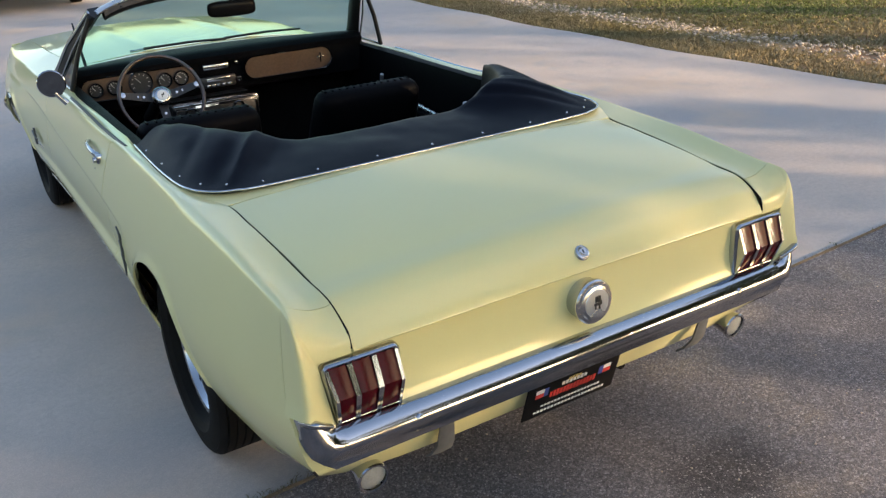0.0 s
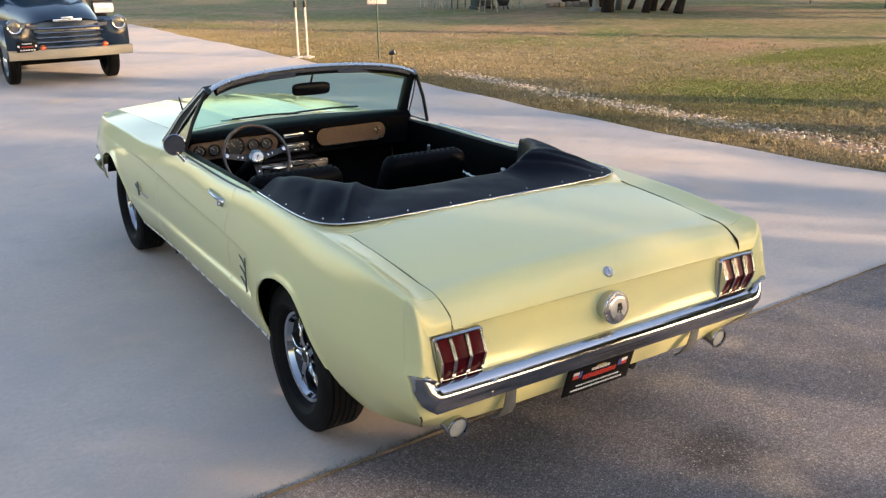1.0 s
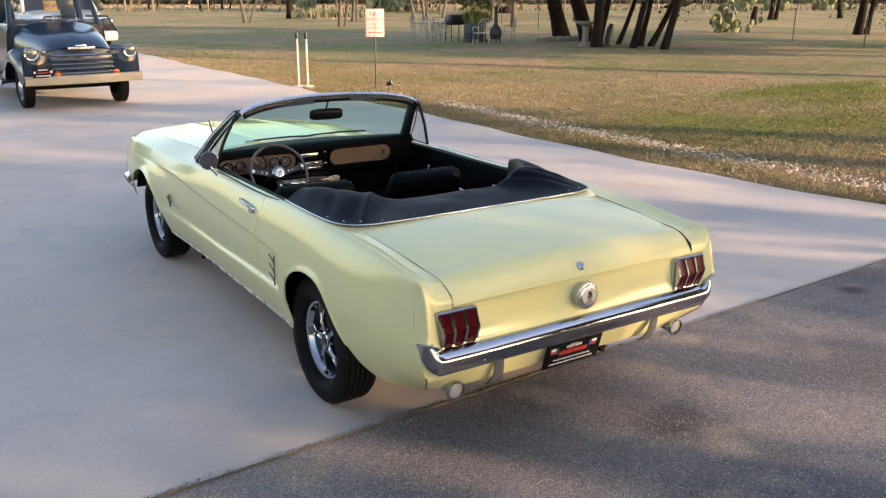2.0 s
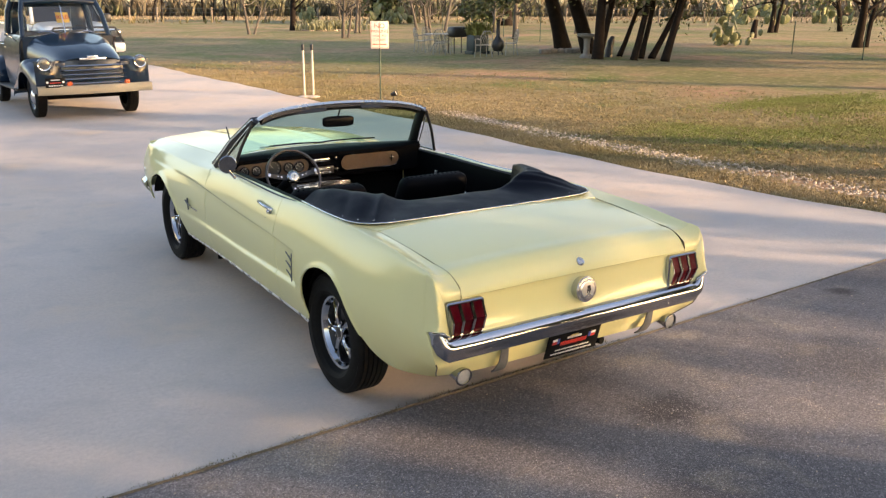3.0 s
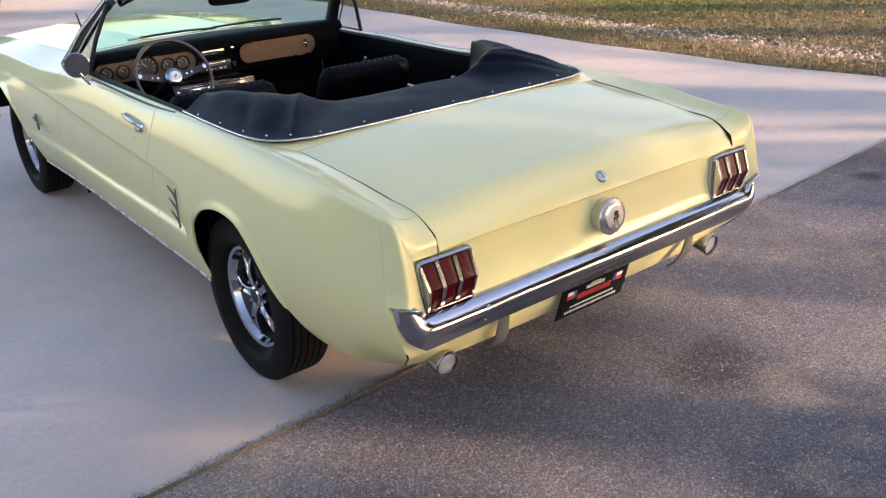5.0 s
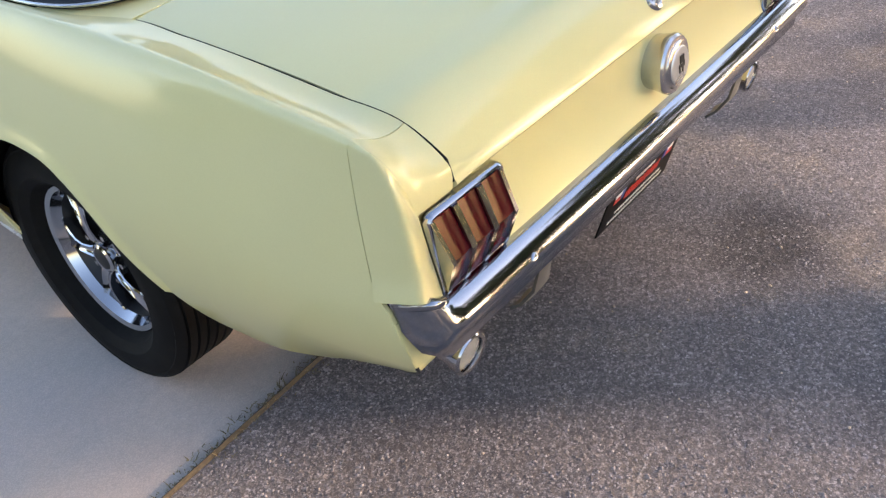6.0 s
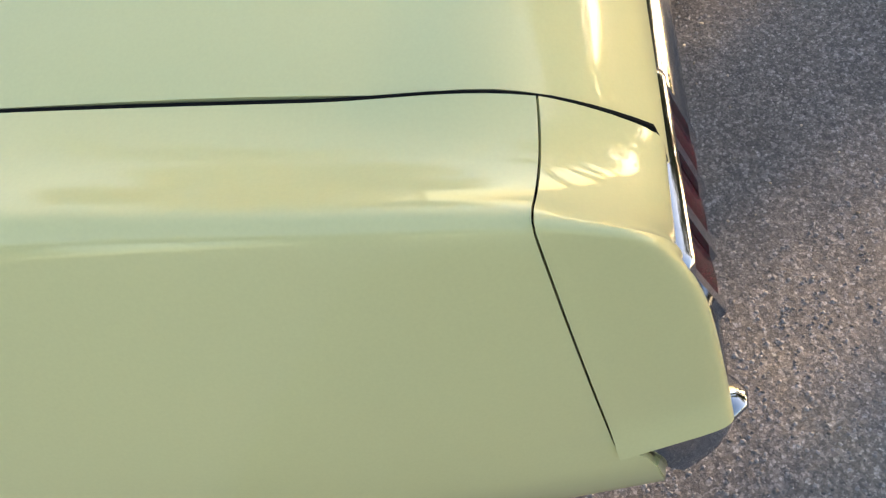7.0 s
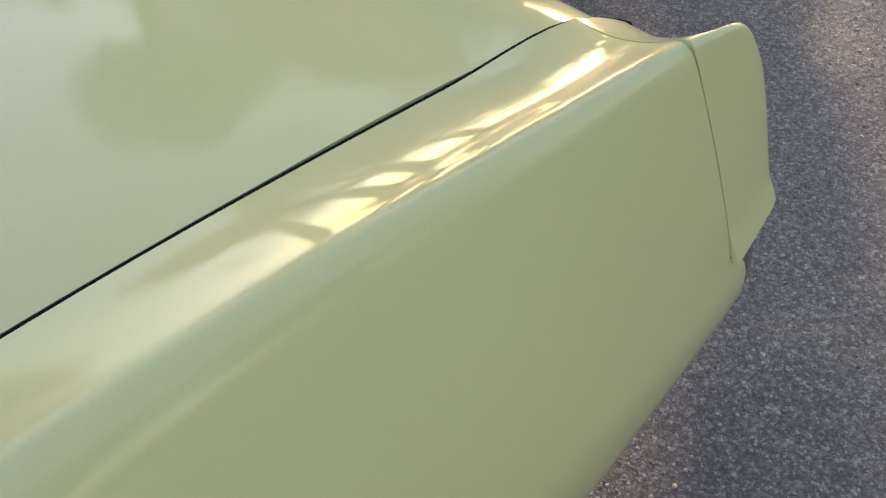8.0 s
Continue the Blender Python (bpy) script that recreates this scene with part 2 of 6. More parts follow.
XB = curve_of((-1.0, 0.50), (-0.87, 0.57), (-0.74, 0.634), (-0.6, 0.685), (-0.45, 0.708), (-0.2, 0.755), (0.0, 0.770), (0.5, 0.755), (1.0, 0.750), (2.0, 0.745), (2.5, 0.76), (2.8, 0.780), (3.45, 0.70))
XI = curve_of((-1.0, 0.647), (-0.86, 0.650), (-0.6, 0.656), (-0.40, 0.661), (-0.27, 0.669), (-0.18, 0.712), (-0.05, 0.736), (0.3, 0.736), (0.6, 0.712), (1.6, 0.700), (1.8, 0.655), (2.0, 0.622), (2.6, 0.632), (3.45, 0.615))
ZI = curve_of((-0.95, 0.768), (-0.92, 0.787), (-0.86, 0.816), (-0.72, 0.834), (-0.55, 0.853), (-0.30, 0.871), (-0.2, 0.879), (0.0, 0.886), (0.3, 0.884), (0.65, 0.868), (1.25, 0.870), (1.6, 0.868), (1.85, 0.876), (2.1, 0.876), (2.7, 0.862), (3.45, 0.815))
VALLEY = curve_of((-1.0, 0.016), (-0.8, 0.012), (-0.45, 0.003), (-0.2, 0.0), (3.45, 0.0))
COVE_TOP = curve_of((0.28, 0.656), (0.37, 0.664), (0.6, 0.676), (1.0, 0.688), (1.3, 0.699), (1.7, 0.718), (2.2, 0.735), (2.9, 0.725))
COVE_LOW = curve_of((0.28, 0.474), (0.73, 0.467), (1.1, 0.460), (1.9, 0.466), (2.9, 0.45))
COVE_DEEP = curve_of((0.28, 0.020), (0.6, 0.022), (1.2, 0.019), (2.0, 0.013), (2.35, 0.005), (2.5, 0.0), (3.45, 0.0))
ZMID = 0.60


REAR_SILL = curve_of((-1.0, 0.41), (-0.90, 0.380), (-0.87, 0.368), (-0.74, 0.332), (-0.6, 0.320), (-0.45, 0.310), (-0.2, 0.29))


REAR_ARCH = curve_of((-0.50, 0.318), (-0.46, 0.332), (-0.42, 0.362), (-0.372, 0.430), (-0.318, 0.508), (-0.262, 0.584), (-0.189, 0.636), (-0.073, 0.660), (0.035, 0.648), (0.133, 0.600), (0.200, 0.520), (0.24, 0.40))


def rear_edge(z):
    """The quarter panel's rear edge."""
    z = np.asarray(z, float)
    return -0.851 - (0.84 - np.maximum(z, 0.52)).clip(0) * 0.17 - 0.022 * (1 - step(z, 0.592, 0.612)) + 0.10 * (0.52 - z).clip(0) + 1.0 * (0.455 - z).clip(0)


def sill(y):
    """The lower edge of the body side, with both wheel openings."""
    y = np.asarray(y, float)

    def arch(yc, back, fore, low, top, floor):
        u = np.where(y < yc, (y - yc) / back, (y - yc) / fore)
        return np.where(abs(u) < 1, np.maximum(low + (top - low) * np.sqrt(np.clip(1 - u * u, 0, 1)), floor), floor)

    behind = np.where(y < -0.05, REAR_SILL(y), 0.27)
    z = np.where((y > -0.50) & (y < 0.24), np.maximum(REAR_ARCH(y), behind), behind)
    return np.maximum(z, arch(2.755, 0.385, 0.375, 0.28, 0.652, np.where(y > 2.75, 0.40, 0.27)))


def side_x(y, z):
    zs, xs, xm, xb = ZS(y), XS(y), XM(y), XB(y)
    up = np.clip((z - ZMID) / (zs - ZMID), 0, 1) ** 1.6
    dn = np.clip((ZMID - z) / (ZMID - 0.25), 0, 1.2) ** 2
    x = np.where(z > ZMID, xm - (xm - xs) * up, xm - (xm - xb) * dn)
    zt, zl = COVE_TOP(y), COVE_LOW(y)
    inside = step(z, zl - 0.014, zl + 0.022) * (1 - step(z, zt - 0.018, zt + 0.004)) * step(y, 0.296, 0.316)
    return x - COVE_DEEP(y) * inside


def profiles(ys, nside=44, ntop=16, low=None):
    """Stations of the body side: (len(ys), nside + ntop, 2) of x and z from the lower edge over the crease to the inner edge."""
    out = []
    for y in ys:
        z0, zs = float(sill(y)) if low is None else low, float(ZS(y))
        z = z0 + (zs - z0) * (1 - (1 - np.linspace(0, 1, nside)) ** 1.25)
        if nside == 44:
            zl, zt = float(COVE_LOW(y)), float(COVE_TOP(y))
            marks, rows = [z0], []
            for k in (zl - 0.014, zl + 0.022, zt - 0.018, zt + 0.004):
                marks.append(max(k, marks[-1] + 0.008))
            marks.append(zs)
            for m0, m1, cnt in zip(marks[:-1], marks[1:], (6, 6, 7, 6, 18)):
                rows.append(np.linspace(m0, m1, cnt + 1)[:-1])
            z = np.r_[np.concatenate(rows), zs]
        x = side_x(y, z) + 0.007 * np.exp(-((z - z0) / 0.022) ** 2) * (z0 > 0.42)
        w = np.linspace(0, 1, ntop + 1)[1:]
        xt = XS(y) + (XI(y) - XS(y)) * w
        zt = zs + (ZI(y) - zs) * w - VALLEY(y) * 4 * w * (1 - w)
        p = np.stack([np.r_[x, xt], np.r_[z, zt]], -1)
        for _ in range(4):
            q = p.copy()
            q[nside - 8:nside + 8] = (p[nside - 9:nside + 7] + 2 * p[nside - 8:nside + 8] + p[nside - 7:nside + 9]) / 4
            p = q
        out.append(p)
    return np.array(out)


def panel(name, y0, y1, s, ny, label="", rear_shift=False, extra=()):
    ys = np.unique(np.r_[np.linspace(y0, y1, ny), [v for v in extra if y0 < v < y1]])
    p = profiles(ys)
    yy = np.repeat(ys[:, None], p.shape[1], 1)
    if rear_shift:
        near = np.clip(1 - (yy - y0) / 0.28, 0, 1)
        yy = yy + near * (rear_edge(p[..., 1]) + 0.851)
    g = np.stack([s * p[..., 0], yy, p[..., 1]], -1)
    return sheet(name, g, PAINT, car, label, thick=0.008, outward=True, smooth=50.0)


fine_rear = np.r_[-0.05 + 0.29 * np.cos(np.linspace(0.02, 1.57, 30)), -0.05 - 0.45 * np.cos(np.linspace(0.02, 1.57, 40)), np.linspace(-0.50, -0.25, 30), np.linspace(0.29, 0.322, 10)]
fine_front = np.r_[2.755 + 0.375 * np.cos(np.linspace(0.02, 1.57, 26)), 2.755 - 0.385 * np.cos(np.linspace(0.02, 1.57, 26))]
doors, lamps = {}, {}
for s in (-1, 1):
    panel("quarter_panel", -0.851, 0.592, s, 110, rear_shift=True, extra=fine_rear)
    doors[s] = panel("door", 0.597, 1.775, s, 70)
    panel("front_fender", 1.780, 3.44, s, 90, extra=fine_front)

    # the fender's cast end: side, top and the return to the lamp
    nside, ntop, nu = 26, 16, 16
    us = np.linspace(0, 1, nu)
    pr = profiles(-0.8525 - us * 0.080, nside, ntop, low=0.611)
    pr[..., 1] += 0.020 * us[:, None] * (1 - (pr[..., 1] - 0.611) / 0.12).clip(0, 1)
    last = pr[-1]
    reach = curve_of((0.60, -0.977), (0.64, -0.970), (0.70, -0.958), (0.757, -0.945), (0.79, -0.935), (0.815, -0.923), (0.832, -0.910), (0.842, -0.898))
    ends = np.r_[reach(last[:nside, 1]), np.linspace(-0.898, -0.922, ntop)]
    starts = -0.8525 - (0.84 - pr[0][:, 1]).clip(0) * 0.17
    yy = starts + (ends - starts) * us[:, None]
    cap = np.stack([pr[..., 0], yy, pr[..., 1]], -1)
    a0 = cap[-1]
    goal, bend = np.empty_like(a0), np.empty_like(a0)
    q = np.clip((a0[:nside, 2] - 0.630) / 0.211, 0, 1)
    goal[:nside] = np.stack([0.704 + 0.022 * q, -0.945 + 0.014 * q, 0.575 + 0.158 * q], -1)
    goal[nside:] = np.stack([np.minimum(a0[nside:, 0], 0.726), 0 * ends[nside:] - 0.931, 0 * ends[nside:] + 0.733], -1)
    bend[:nside] = np.stack([a0[:nside, 0] - 0.012, a0[:nside, 1] - 0.012 * q, a0[:nside, 2] - 0.02 * q], -1)
    bend[nside:] = np.stack([a0[nside:, 0] - 0.004, 0 * ends[nside:] - 0.938, 0 * ends[nside:] + 0.768], -1)
    w = np.clip((np.arange(nside + ntop) - nside + 7) / 14, 0, 1)[:, None]
    side_bend = np.stack([a0[:, 0] - 0.012, np.minimum(a0[:, 1] - 0.012, -0.939), a0[:, 2] - 0.028], -1)
    near = (w * (1 - w) * 4)
    bend = bend * (1 - near) + side_bend * near
    rows = [cap[i] for i in range(nu)]
    for t in np.linspace(0, 1, 13)[1:]:
        rows.append((1 - t) ** 2 * a0 + 2 * t * (1 - t) * bend + t * t * goal)
    rows = np.array(rows)
    for _ in range(14):
        rows[nu - 5:-2] = (rows[nu - 6:-3] + 2 * rows[nu - 5:-2] + rows[nu - 4:-1]) / 4
    g = rows * np.array([s, 1, 1])
    sheet("fender_end", g, PAINT, car, thick=0.005, outward=True, smooth=60.0)

# lid, deck panel and tail panel
lid_z = curve_of((-0.934, 0.748), (-0.929, 0.758), (-0.914, 0.780), (-0.895, 0.803), (-0.86, 0.829), (-0.75, 0.852), (-0.6, 0.869), (-0.4, 0.885), (-0.2, 0.896))
crown = curve_of((-0.934, 0.003), (-0.86, 0.014), (-0.6, 0.0195), (-0.235, 0.020))
ys = np.r_[np.linspace(-0.275, -0.86, 40), np.linspace(-0.866, -0.934, 24)]
path = [(y, float(lid_z(y))) for y in ys] + [(-0.9355, 0.744), (-0.933, 0.740), (-0.925, 0.737)]
us = np.linspace(-1, 1, 41)
lid = []
for y, z in path:
    xe = float(XI(y)) - 0.0055 - 0.002 * float(step(-y, 0.90, 0.955)) ** 2
    lid.append([(u * xe, y, z - float(crown(y)) * u * u - 0.002 * abs(u) ** 30) for u in us])
for s in (-1, 1):
    sheet("lid_gutter", [[(s * (float(XI(y)) + dx), y, float(ZI(y)) - 0.022) for dx in (-0.05, 0.03)] for y in np.linspace(-0.28, -0.885, 20)], UNDER, car, thick=0.002)
for s in (-1, 1):
    run = [(y, float(ZI(y)) - 0.0030) for y in np.linspace(-0.28, -0.85, 30)]
    run += [(-0.8525 - 0.0695 * u, float(ZI(-0.8525 - 0.080 * u)) - 0.003 + 0.0015 * u) for u in np.linspace(0.15, 1, 6)] + [(-0.9275, 0.762), (-0.9315, 0.745)]
    tube("weatherstrip", [(s * (float(XI(y)) - 0.0028), y, z) for y, z in run], np.r_[np.full(30, 0.0024), np.full(8, 0.0027)], UNDER, car, "black rubber strip", n=6)
trunk = sheet("trunk_lid", lid, PAINT, car, thick=0.008, outward=True, smooth=50.0)
ys = np.linspace(-0.085, -0.2732, 12)
sheet("deck_panel", [[(u * (XI(y) + 0.001), y, float(ZI(y)) - 0.0005 + (float(lid_z(y)) - float(ZI(y))) * (1 - u * u)) for u in us] for y in ys], PAINT, car, thick=0.008, outward=True)
tail = curve_of((0.0, -0.924), (0.08, -0.921), (0.25, -0.921), (0.55, -0.924), (0.75, -0.934), (1.0, -0.956))
ts = np.linspace(0, 1, 20)
tail_panel = sheet("tail_panel", [[(u * 0.735, float(tail(t)), 0.740 - 0.197 * t) for u in us] for t in ts], PAINT, car, thick=0.006, outward=True)

# rear valance below the bumper
uu = np.linspace(-1, 1, 61)
rows = []
for t in np.linspace(0, 1, 14):
    ze, zm = 0.575 - 0.200 * t, 0.575 - 0.205 * t
    ye, ym = float(rear_edge(ze)) - 0.001, -0.955 + 0.085 * t ** 1.6
    xe = float(side_x(-0.851, ze)) - 0.001
    rows.append([(u * xe, ym + (ye - ym) * abs(u) ** 7, zm + (ze - zm) * abs(u) ** 7) for u in uu])
sheet("valance", rows, PAINT, car, thick=0.004, outward=True)
for s in (-1, 1):
    tube("seam_rubber", [(s * (float(side_x(-0.851, z)) - 0.001), float(rear_edge(z)) - 0.0015, z) for z in np.linspace(0.470, 0.378, 9)], 0.0032, BLACK, car, n=6)


def sweep_bar(name, route, prof, material, parent, label="", wing=0.0):
    """A bar along a plan route, with a profile of (outward, height) pairs."""
    route = np.asarray(route, float)
    tan = np.gradient(route, axis=0)
    tan /= np.linalg.norm(tan, axis=1, keepdims=True)
    out = np.stack([tan[:, 1], -tan[:, 0]], -1)
    pr = np.asarray(prof, float)
    rings = []
    for r, o in zip(route, out):
        up = wing * float(step(abs(r[0]), 0.715, 0.768))
        ring = []
        for q in pr:
            z = q[1] + up * float(step(q[1], 0.52, 0.585))
            off = q[0]
            if wing and q[1] > 0.535:
                off += 0.8 * float(step(abs(r[0]), 0.715, 0.765)) * ((0.008 if len(ring) < 7 else 0.001) - off)
            if wing:
                off -= 0.004 * float(step(abs(r[0]), 0.73, 0.775)) * float(step(0.585 - q[1], 0.0, 0.10))
            y = r[1] + o[1] * off
            x, foremost = r[0] + o[0] * off, -0.910 - 0.45 * max(0.60 - z, 0)
            if wing and y > foremost:
                x -= math.copysign(min(0.7 * (y - foremost), 0.03), x)
                y = foremost
            ring.append((x, y, z))
        rings.append(ring)
    return loft_box(name, rings, material, parent, label, 55.0)


def bumper_route(width, tip, corner, mid, r=0.06, n=60):
    """Plan of a bumper that wraps the corners, from the tip on the one side to the other."""
    half = [(-width - 0.008, tip), (-width - 0.006, tip + (corner - tip) * 0.35), (-width + 0.004, tip + (corner - tip) * 0.72),
            (-width + 0.026, corner + (mid - corner) * 0.02), (-width + 0.075, corner + (mid - corner) * 0.36),
            (-width * 0.75, corner + (mid - corner) * 0.66), (-width * 0.45, corner + (mid - corner) * 0.90), (0, mid)]
    pts = np.array(half + [(-x, y) for x, y in half[-2::-1]])
    t = np.r_[0, np.cumsum(np.hypot(*np.diff(pts, axis=0).T))]
    fx, fy = curve_of(*zip(t, pts[:, 0])), curve_of(*zip(t, pts[:, 1]))
    tt = np.linspace(0, t[-1], n)
    return np.stack([fx(tt), fy(tt)], -1)


BLADE = [(-0.040, 0.598), (-0.028, 0.600), (-0.018, 0.597), (-0.004, 0.588), (0.007, 0.5765), (0.0125, 0.566), (0.0125, 0.556), (0.004, 0.540), (-0.010, 0.520), (-0.026, 0.504), (-0.032, 0.506), (-0.022, 0.522), (-0.010, 0.540), (-0.004, 0.556), (-0.014, 0.578), (-0.026, 0.590), (-0.040, 0.592)]
REAR = [(o, z - 0.020) for o, z in BLADE]
bumper = sweep_bar("rear_bumper", bumper_route(0.774, -0.876, -0.966, -0.976, n=110), REAR, CHROME, car, "chrome bumper blade", wing=0.048)
for s in (-1, 1):
    lip = [(0.778, -0.918, 0.610), (0.775, -0.935, 0.615), (0.771, -0.951, 0.621), (0.766, -0.965, 0.625), (0.760, -0.971, 0.626), (0.751, -0.972, 0.622), (0.738, -0.967, 0.612), (0.715, -0.954, 0.594)]
    out = [(0.005, 0.0), (0.005, -0.001), (0.006, -0.001), (0.006, -0.004), (0.004, -0.008), (0.0, -0.009), (-0.002, -0.009), (-0.002, -0.008)]
    g = [[(s * (x + dx * w), y + dy * w, z + dz) for w, dz in ((-1.2, 0.0), (0.0, 0.0005), (0.75, -0.0005), (1.0, -0.003), (0.9, -0.009), (0.2, -0.016))] for (x, y, z), (dx, dy) in zip(lip, out)]
    sheet("top_lip", g, CHROME, bumper, "bright chrome upper edge", thick=0.002, outward=True, smooth=60.0)
for s in (-1, 1):
    lathe("bolt", [(0.0, 0.006), (0.006, 0.0055), (0.010, 0.003), (0.012, 0.0)], CHROME, bumper, n=16, at=pose(s * 0.520, -0.9815, 0.548, 66, 0, s * 6))
    lathe("bolt", [(0.0, 0.004), (0.004, 0.0035), (0.007, 0.0)], CHROME, bumper, n=12, at=pose(s * 0.520, -0.967, 0.506, 120, 0, s * 6))
    bm_pts = [(-0.955, 0.515, 0.018), (-0.948, 0.46, 0.020), (-0.938, 0.41, 0.024), (-0.912, 0.37, 0.029), (-0.890, 0.352, 0.032)]
    g = [[(s * (0.428 - 0.004 * k / 4 + w * hw), y + 0.003 * abs(w), z) for w in np.linspace(-1, 1, 5)] for k, (y, z, hw) in enumerate(bm_pts)]
    sheet("bumper_bracket", g, GREYMETAL, car, "grey painted steel bracket", thick=0.006, outward=True)

# tail lamps
for s in (-1, 1):
    x0, x1, z0, z1 = 0.536, 0.723, 0.572, 0.728
    lamp = box("tail_lamp", (x1 - x0 - 0.030, 0.030, z1 - z0 - 0.006), (s * ((x0 + x1) / 2 - 0.010), -0.918, (z0 + z1) / 2), CHROME_DULL, car, "three-bar tail lamp", 0.006)
    faces_yz = [(-0.938, z1 - 0.012), (-0.9655, 0.652), (-0.943, z0 + 0.012)]

    def lean(x, z):
        return x - 0.022 * max(x - 0.60, 0) / 0.12 * (0.728 - z) / 0.156

    def lip_ring(inset, y):
        pts = []
        for cx, cz, a in ((x1, z1, 0), (x0, z1, 90), (x0, z0, 180), (x1, z0, 270)):
            for k in range(5):
                an = radians(a + k * 22.5)
                r = 0.016
                ox, oz = cx + (-r if cx == x1 else r), cz + (-r if cz == z1 else r)
                z = oz + (r - inset) * math.sin(an)
                pts.append((s * lean(ox + (r - inset) * math.cos(an), z), y, z))
        return pts
    rings = [lip_ring(0.0, -0.900), lip_ring(-0.001, -0.930), lip_ring(0.000, -0.940), lip_ring(0.004, -0.944), lip_ring(0.009, -0.942), lip_ring(0.011, -0.930)]
    sheet("bezel", rings, CHROME, lamp, "chrome bezel", flip=s > 0, around=True)
    inner0, inner1 = x0 + 0.012, x1 - 0.012
    wide = (inner1 - inner0 - 2 * 0.016) / 3
    for k in range(3):
        a0 = inner0 + k * (wide + 0.016)
        g = [[(s * lean(a0 + wide * w, z), y - 0.002 * math.sin(math.pi * w), z) for w in np.linspace(0, 1, 5)] for y, z in faces_yz]
        g = [[(p[0], -0.920, p[2]) for p in g[0]]] + g + [[(p[0], -0.920, p[2]) for p in g[-1]]]
        sheet("lens", g, RED, lamp, "dark red ribbed plastic lens", thick=0.003, outward=True, smooth=20.0)
    for a0, dw in ((inner0 - 0.008, 0.012), (inner0 + wide, 0.016), (inner0 + 2 * wide + 0.016, 0.016), (inner1 - 0.004, 0.012)):
        ring = []
        for y, z in [(-0.920, faces_yz[0][1] + 0.004)] + faces_yz + [(-0.920, faces_yz[-1][1] - 0.004)]:
            ring.append([(s * (lean(a0, z) + dx), -0.914 if base_ else y - 0.005, z) for dx, base_ in ((0, 1), (0.002, 0), (dw - 0.002, 0), (dw, 1))])
        loft_box("divider", ring, CHROME, lamp, "chrome divider", 30.0)

# lock, fuel cap, plate, reversing lamps
lock = lathe("trunk_lock", [(0.0, 0.010), (0.008, 0.010), (0.010, 0.007), (0.014, 0.008), (0.019, 0.006), (0.021, 0.0)], CHROME_DULL, trunk, "chrome lock cylinder", n=24, at=pose(0, -0.912, 0.782, 42, 0, 0))
box("key_slot", (0.003, 0.010, 0.002), (0, 0, 0.0105), BLACK, lock, bevel=0.0)
fuel = lathe("fuel_cap", [(0.052, -0.012), (0.053, 0.028), (0.056, 0.044), (0.058, 0.050), (0.058, 0.058), (0.054, 0.063), (0.046, 0.064), (0.044, 0.067), (0.036, 0.070), (0.020, 0.072), (0.0, 0.0725)], CHROME_DULL, tail_panel, "chrome twist fuel cap", n=40, at=pose(0.0, -0.905, 0.664, 86, 0, 0))
lathe("cap_face", [(0.037, 0.0698), (0.035, 0.0722), (0.020, 0.0735), (0.0, 0.0740)], BRIGHT, fuel, "polished emblem disc", n=32)
for dx, dy, w, h in ((-0.006, 0.013, 0.005, 0.016), (0.0, 0.013, 0.005, 0.016), (0.006, 0.013, 0.005, 0.016), (0.0, 0.0, 0.024, 0.007), (0.008, 0.003, 0.007, 0.010), (-0.008, -0.008, 0.004, 0.010), (0.004, -0.008, 0.005, 0.012)):
    box("emblem_bar", (w, h, 0.003), (dx, dy, 0.0742), BLACK, fuel, bevel=0.001)
for k in range(20):
    box("grip_rib", (0.004, 0.010, 0.004), (0, 0.050, 0.0615), CHROME_DULL, fuel, bevel=0.001, at=Matrix.Rotation(k * math.pi / 10, 4, "Z"))
plate = box("licence_plate", (0.305, 0.004, 0.152), (0.020, 0, 0), PLATE, car, "black dealer plate with small flags", 0.0015, at=pose(-0.053, -0.929, 0.428, 16, 0, 0))
for x, z, w, h, m in ((0.02, 0.056, 0.13, 0.012, PRINT_GOLD), (0.02, 0.020, 0.085, 0.014, PRINT_WHITE), (0.02, 0.028, 0.045, 0.012, PRINT_GOLD),
                      (0.02, -0.006, 0.155, 0.024, PRINT_RED), (0.03, -0.012, 0.11, 0.010, PRINT_RED),
                      (0.02, -0.038, 0.20, 0.007, PRINT_WHITE), (0.02, -0.057, 0.24, 0.008, PRINT_WHITE)):
    n = max(3, int(w / 0.011))
    for k in range(n):
        box("print_bar", (w / n * 0.72, 0.001, h * (0.8 + 0.2 * ((k * 7) % 3) / 2)), (x - w / 2 + w * (k + 0.5) / n, -0.0027, z), m, plate, bevel=0.0)
for s in (-1, 1):
    for k, (dx, m) in enumerate(((-0.014, PRINT_BLUE), (0.006, PRINT_WHITE), (0.006, PRINT_RED))):
        box("print_flag", (0.014 if k == 0 else 0.026, 0.001, 0.028 if k == 0 else 0.013), (0.020 + s * 0.105 + s * dx, -0.0028, 0.012 + (0.0 if k == 0 else 0.0075 if k == 1 else -0.0075)), m, plate, bevel=0.0)
for s in (-1, 1):
    rl = lathe("reversing_lamp", [(0.026, 0.0), (0.028, 0.05), (0.031, 0.066), (0.033, 0.076), (0.031, 0.079), (0.027, 0.078)], CHROME, car, "round chrome reversing lamp", n=32, at=pose(s * 0.611, -0.815, 0.386, 96, 0, 0) @ Matrix.Scale(1.24, 4))
    lathe("lens", [(0.0, 0.078), (0.012, 0.0775), (0.022, 0.075), (0.028, 0.072)], CLEAR, rl, "milky clear lens", n=32)
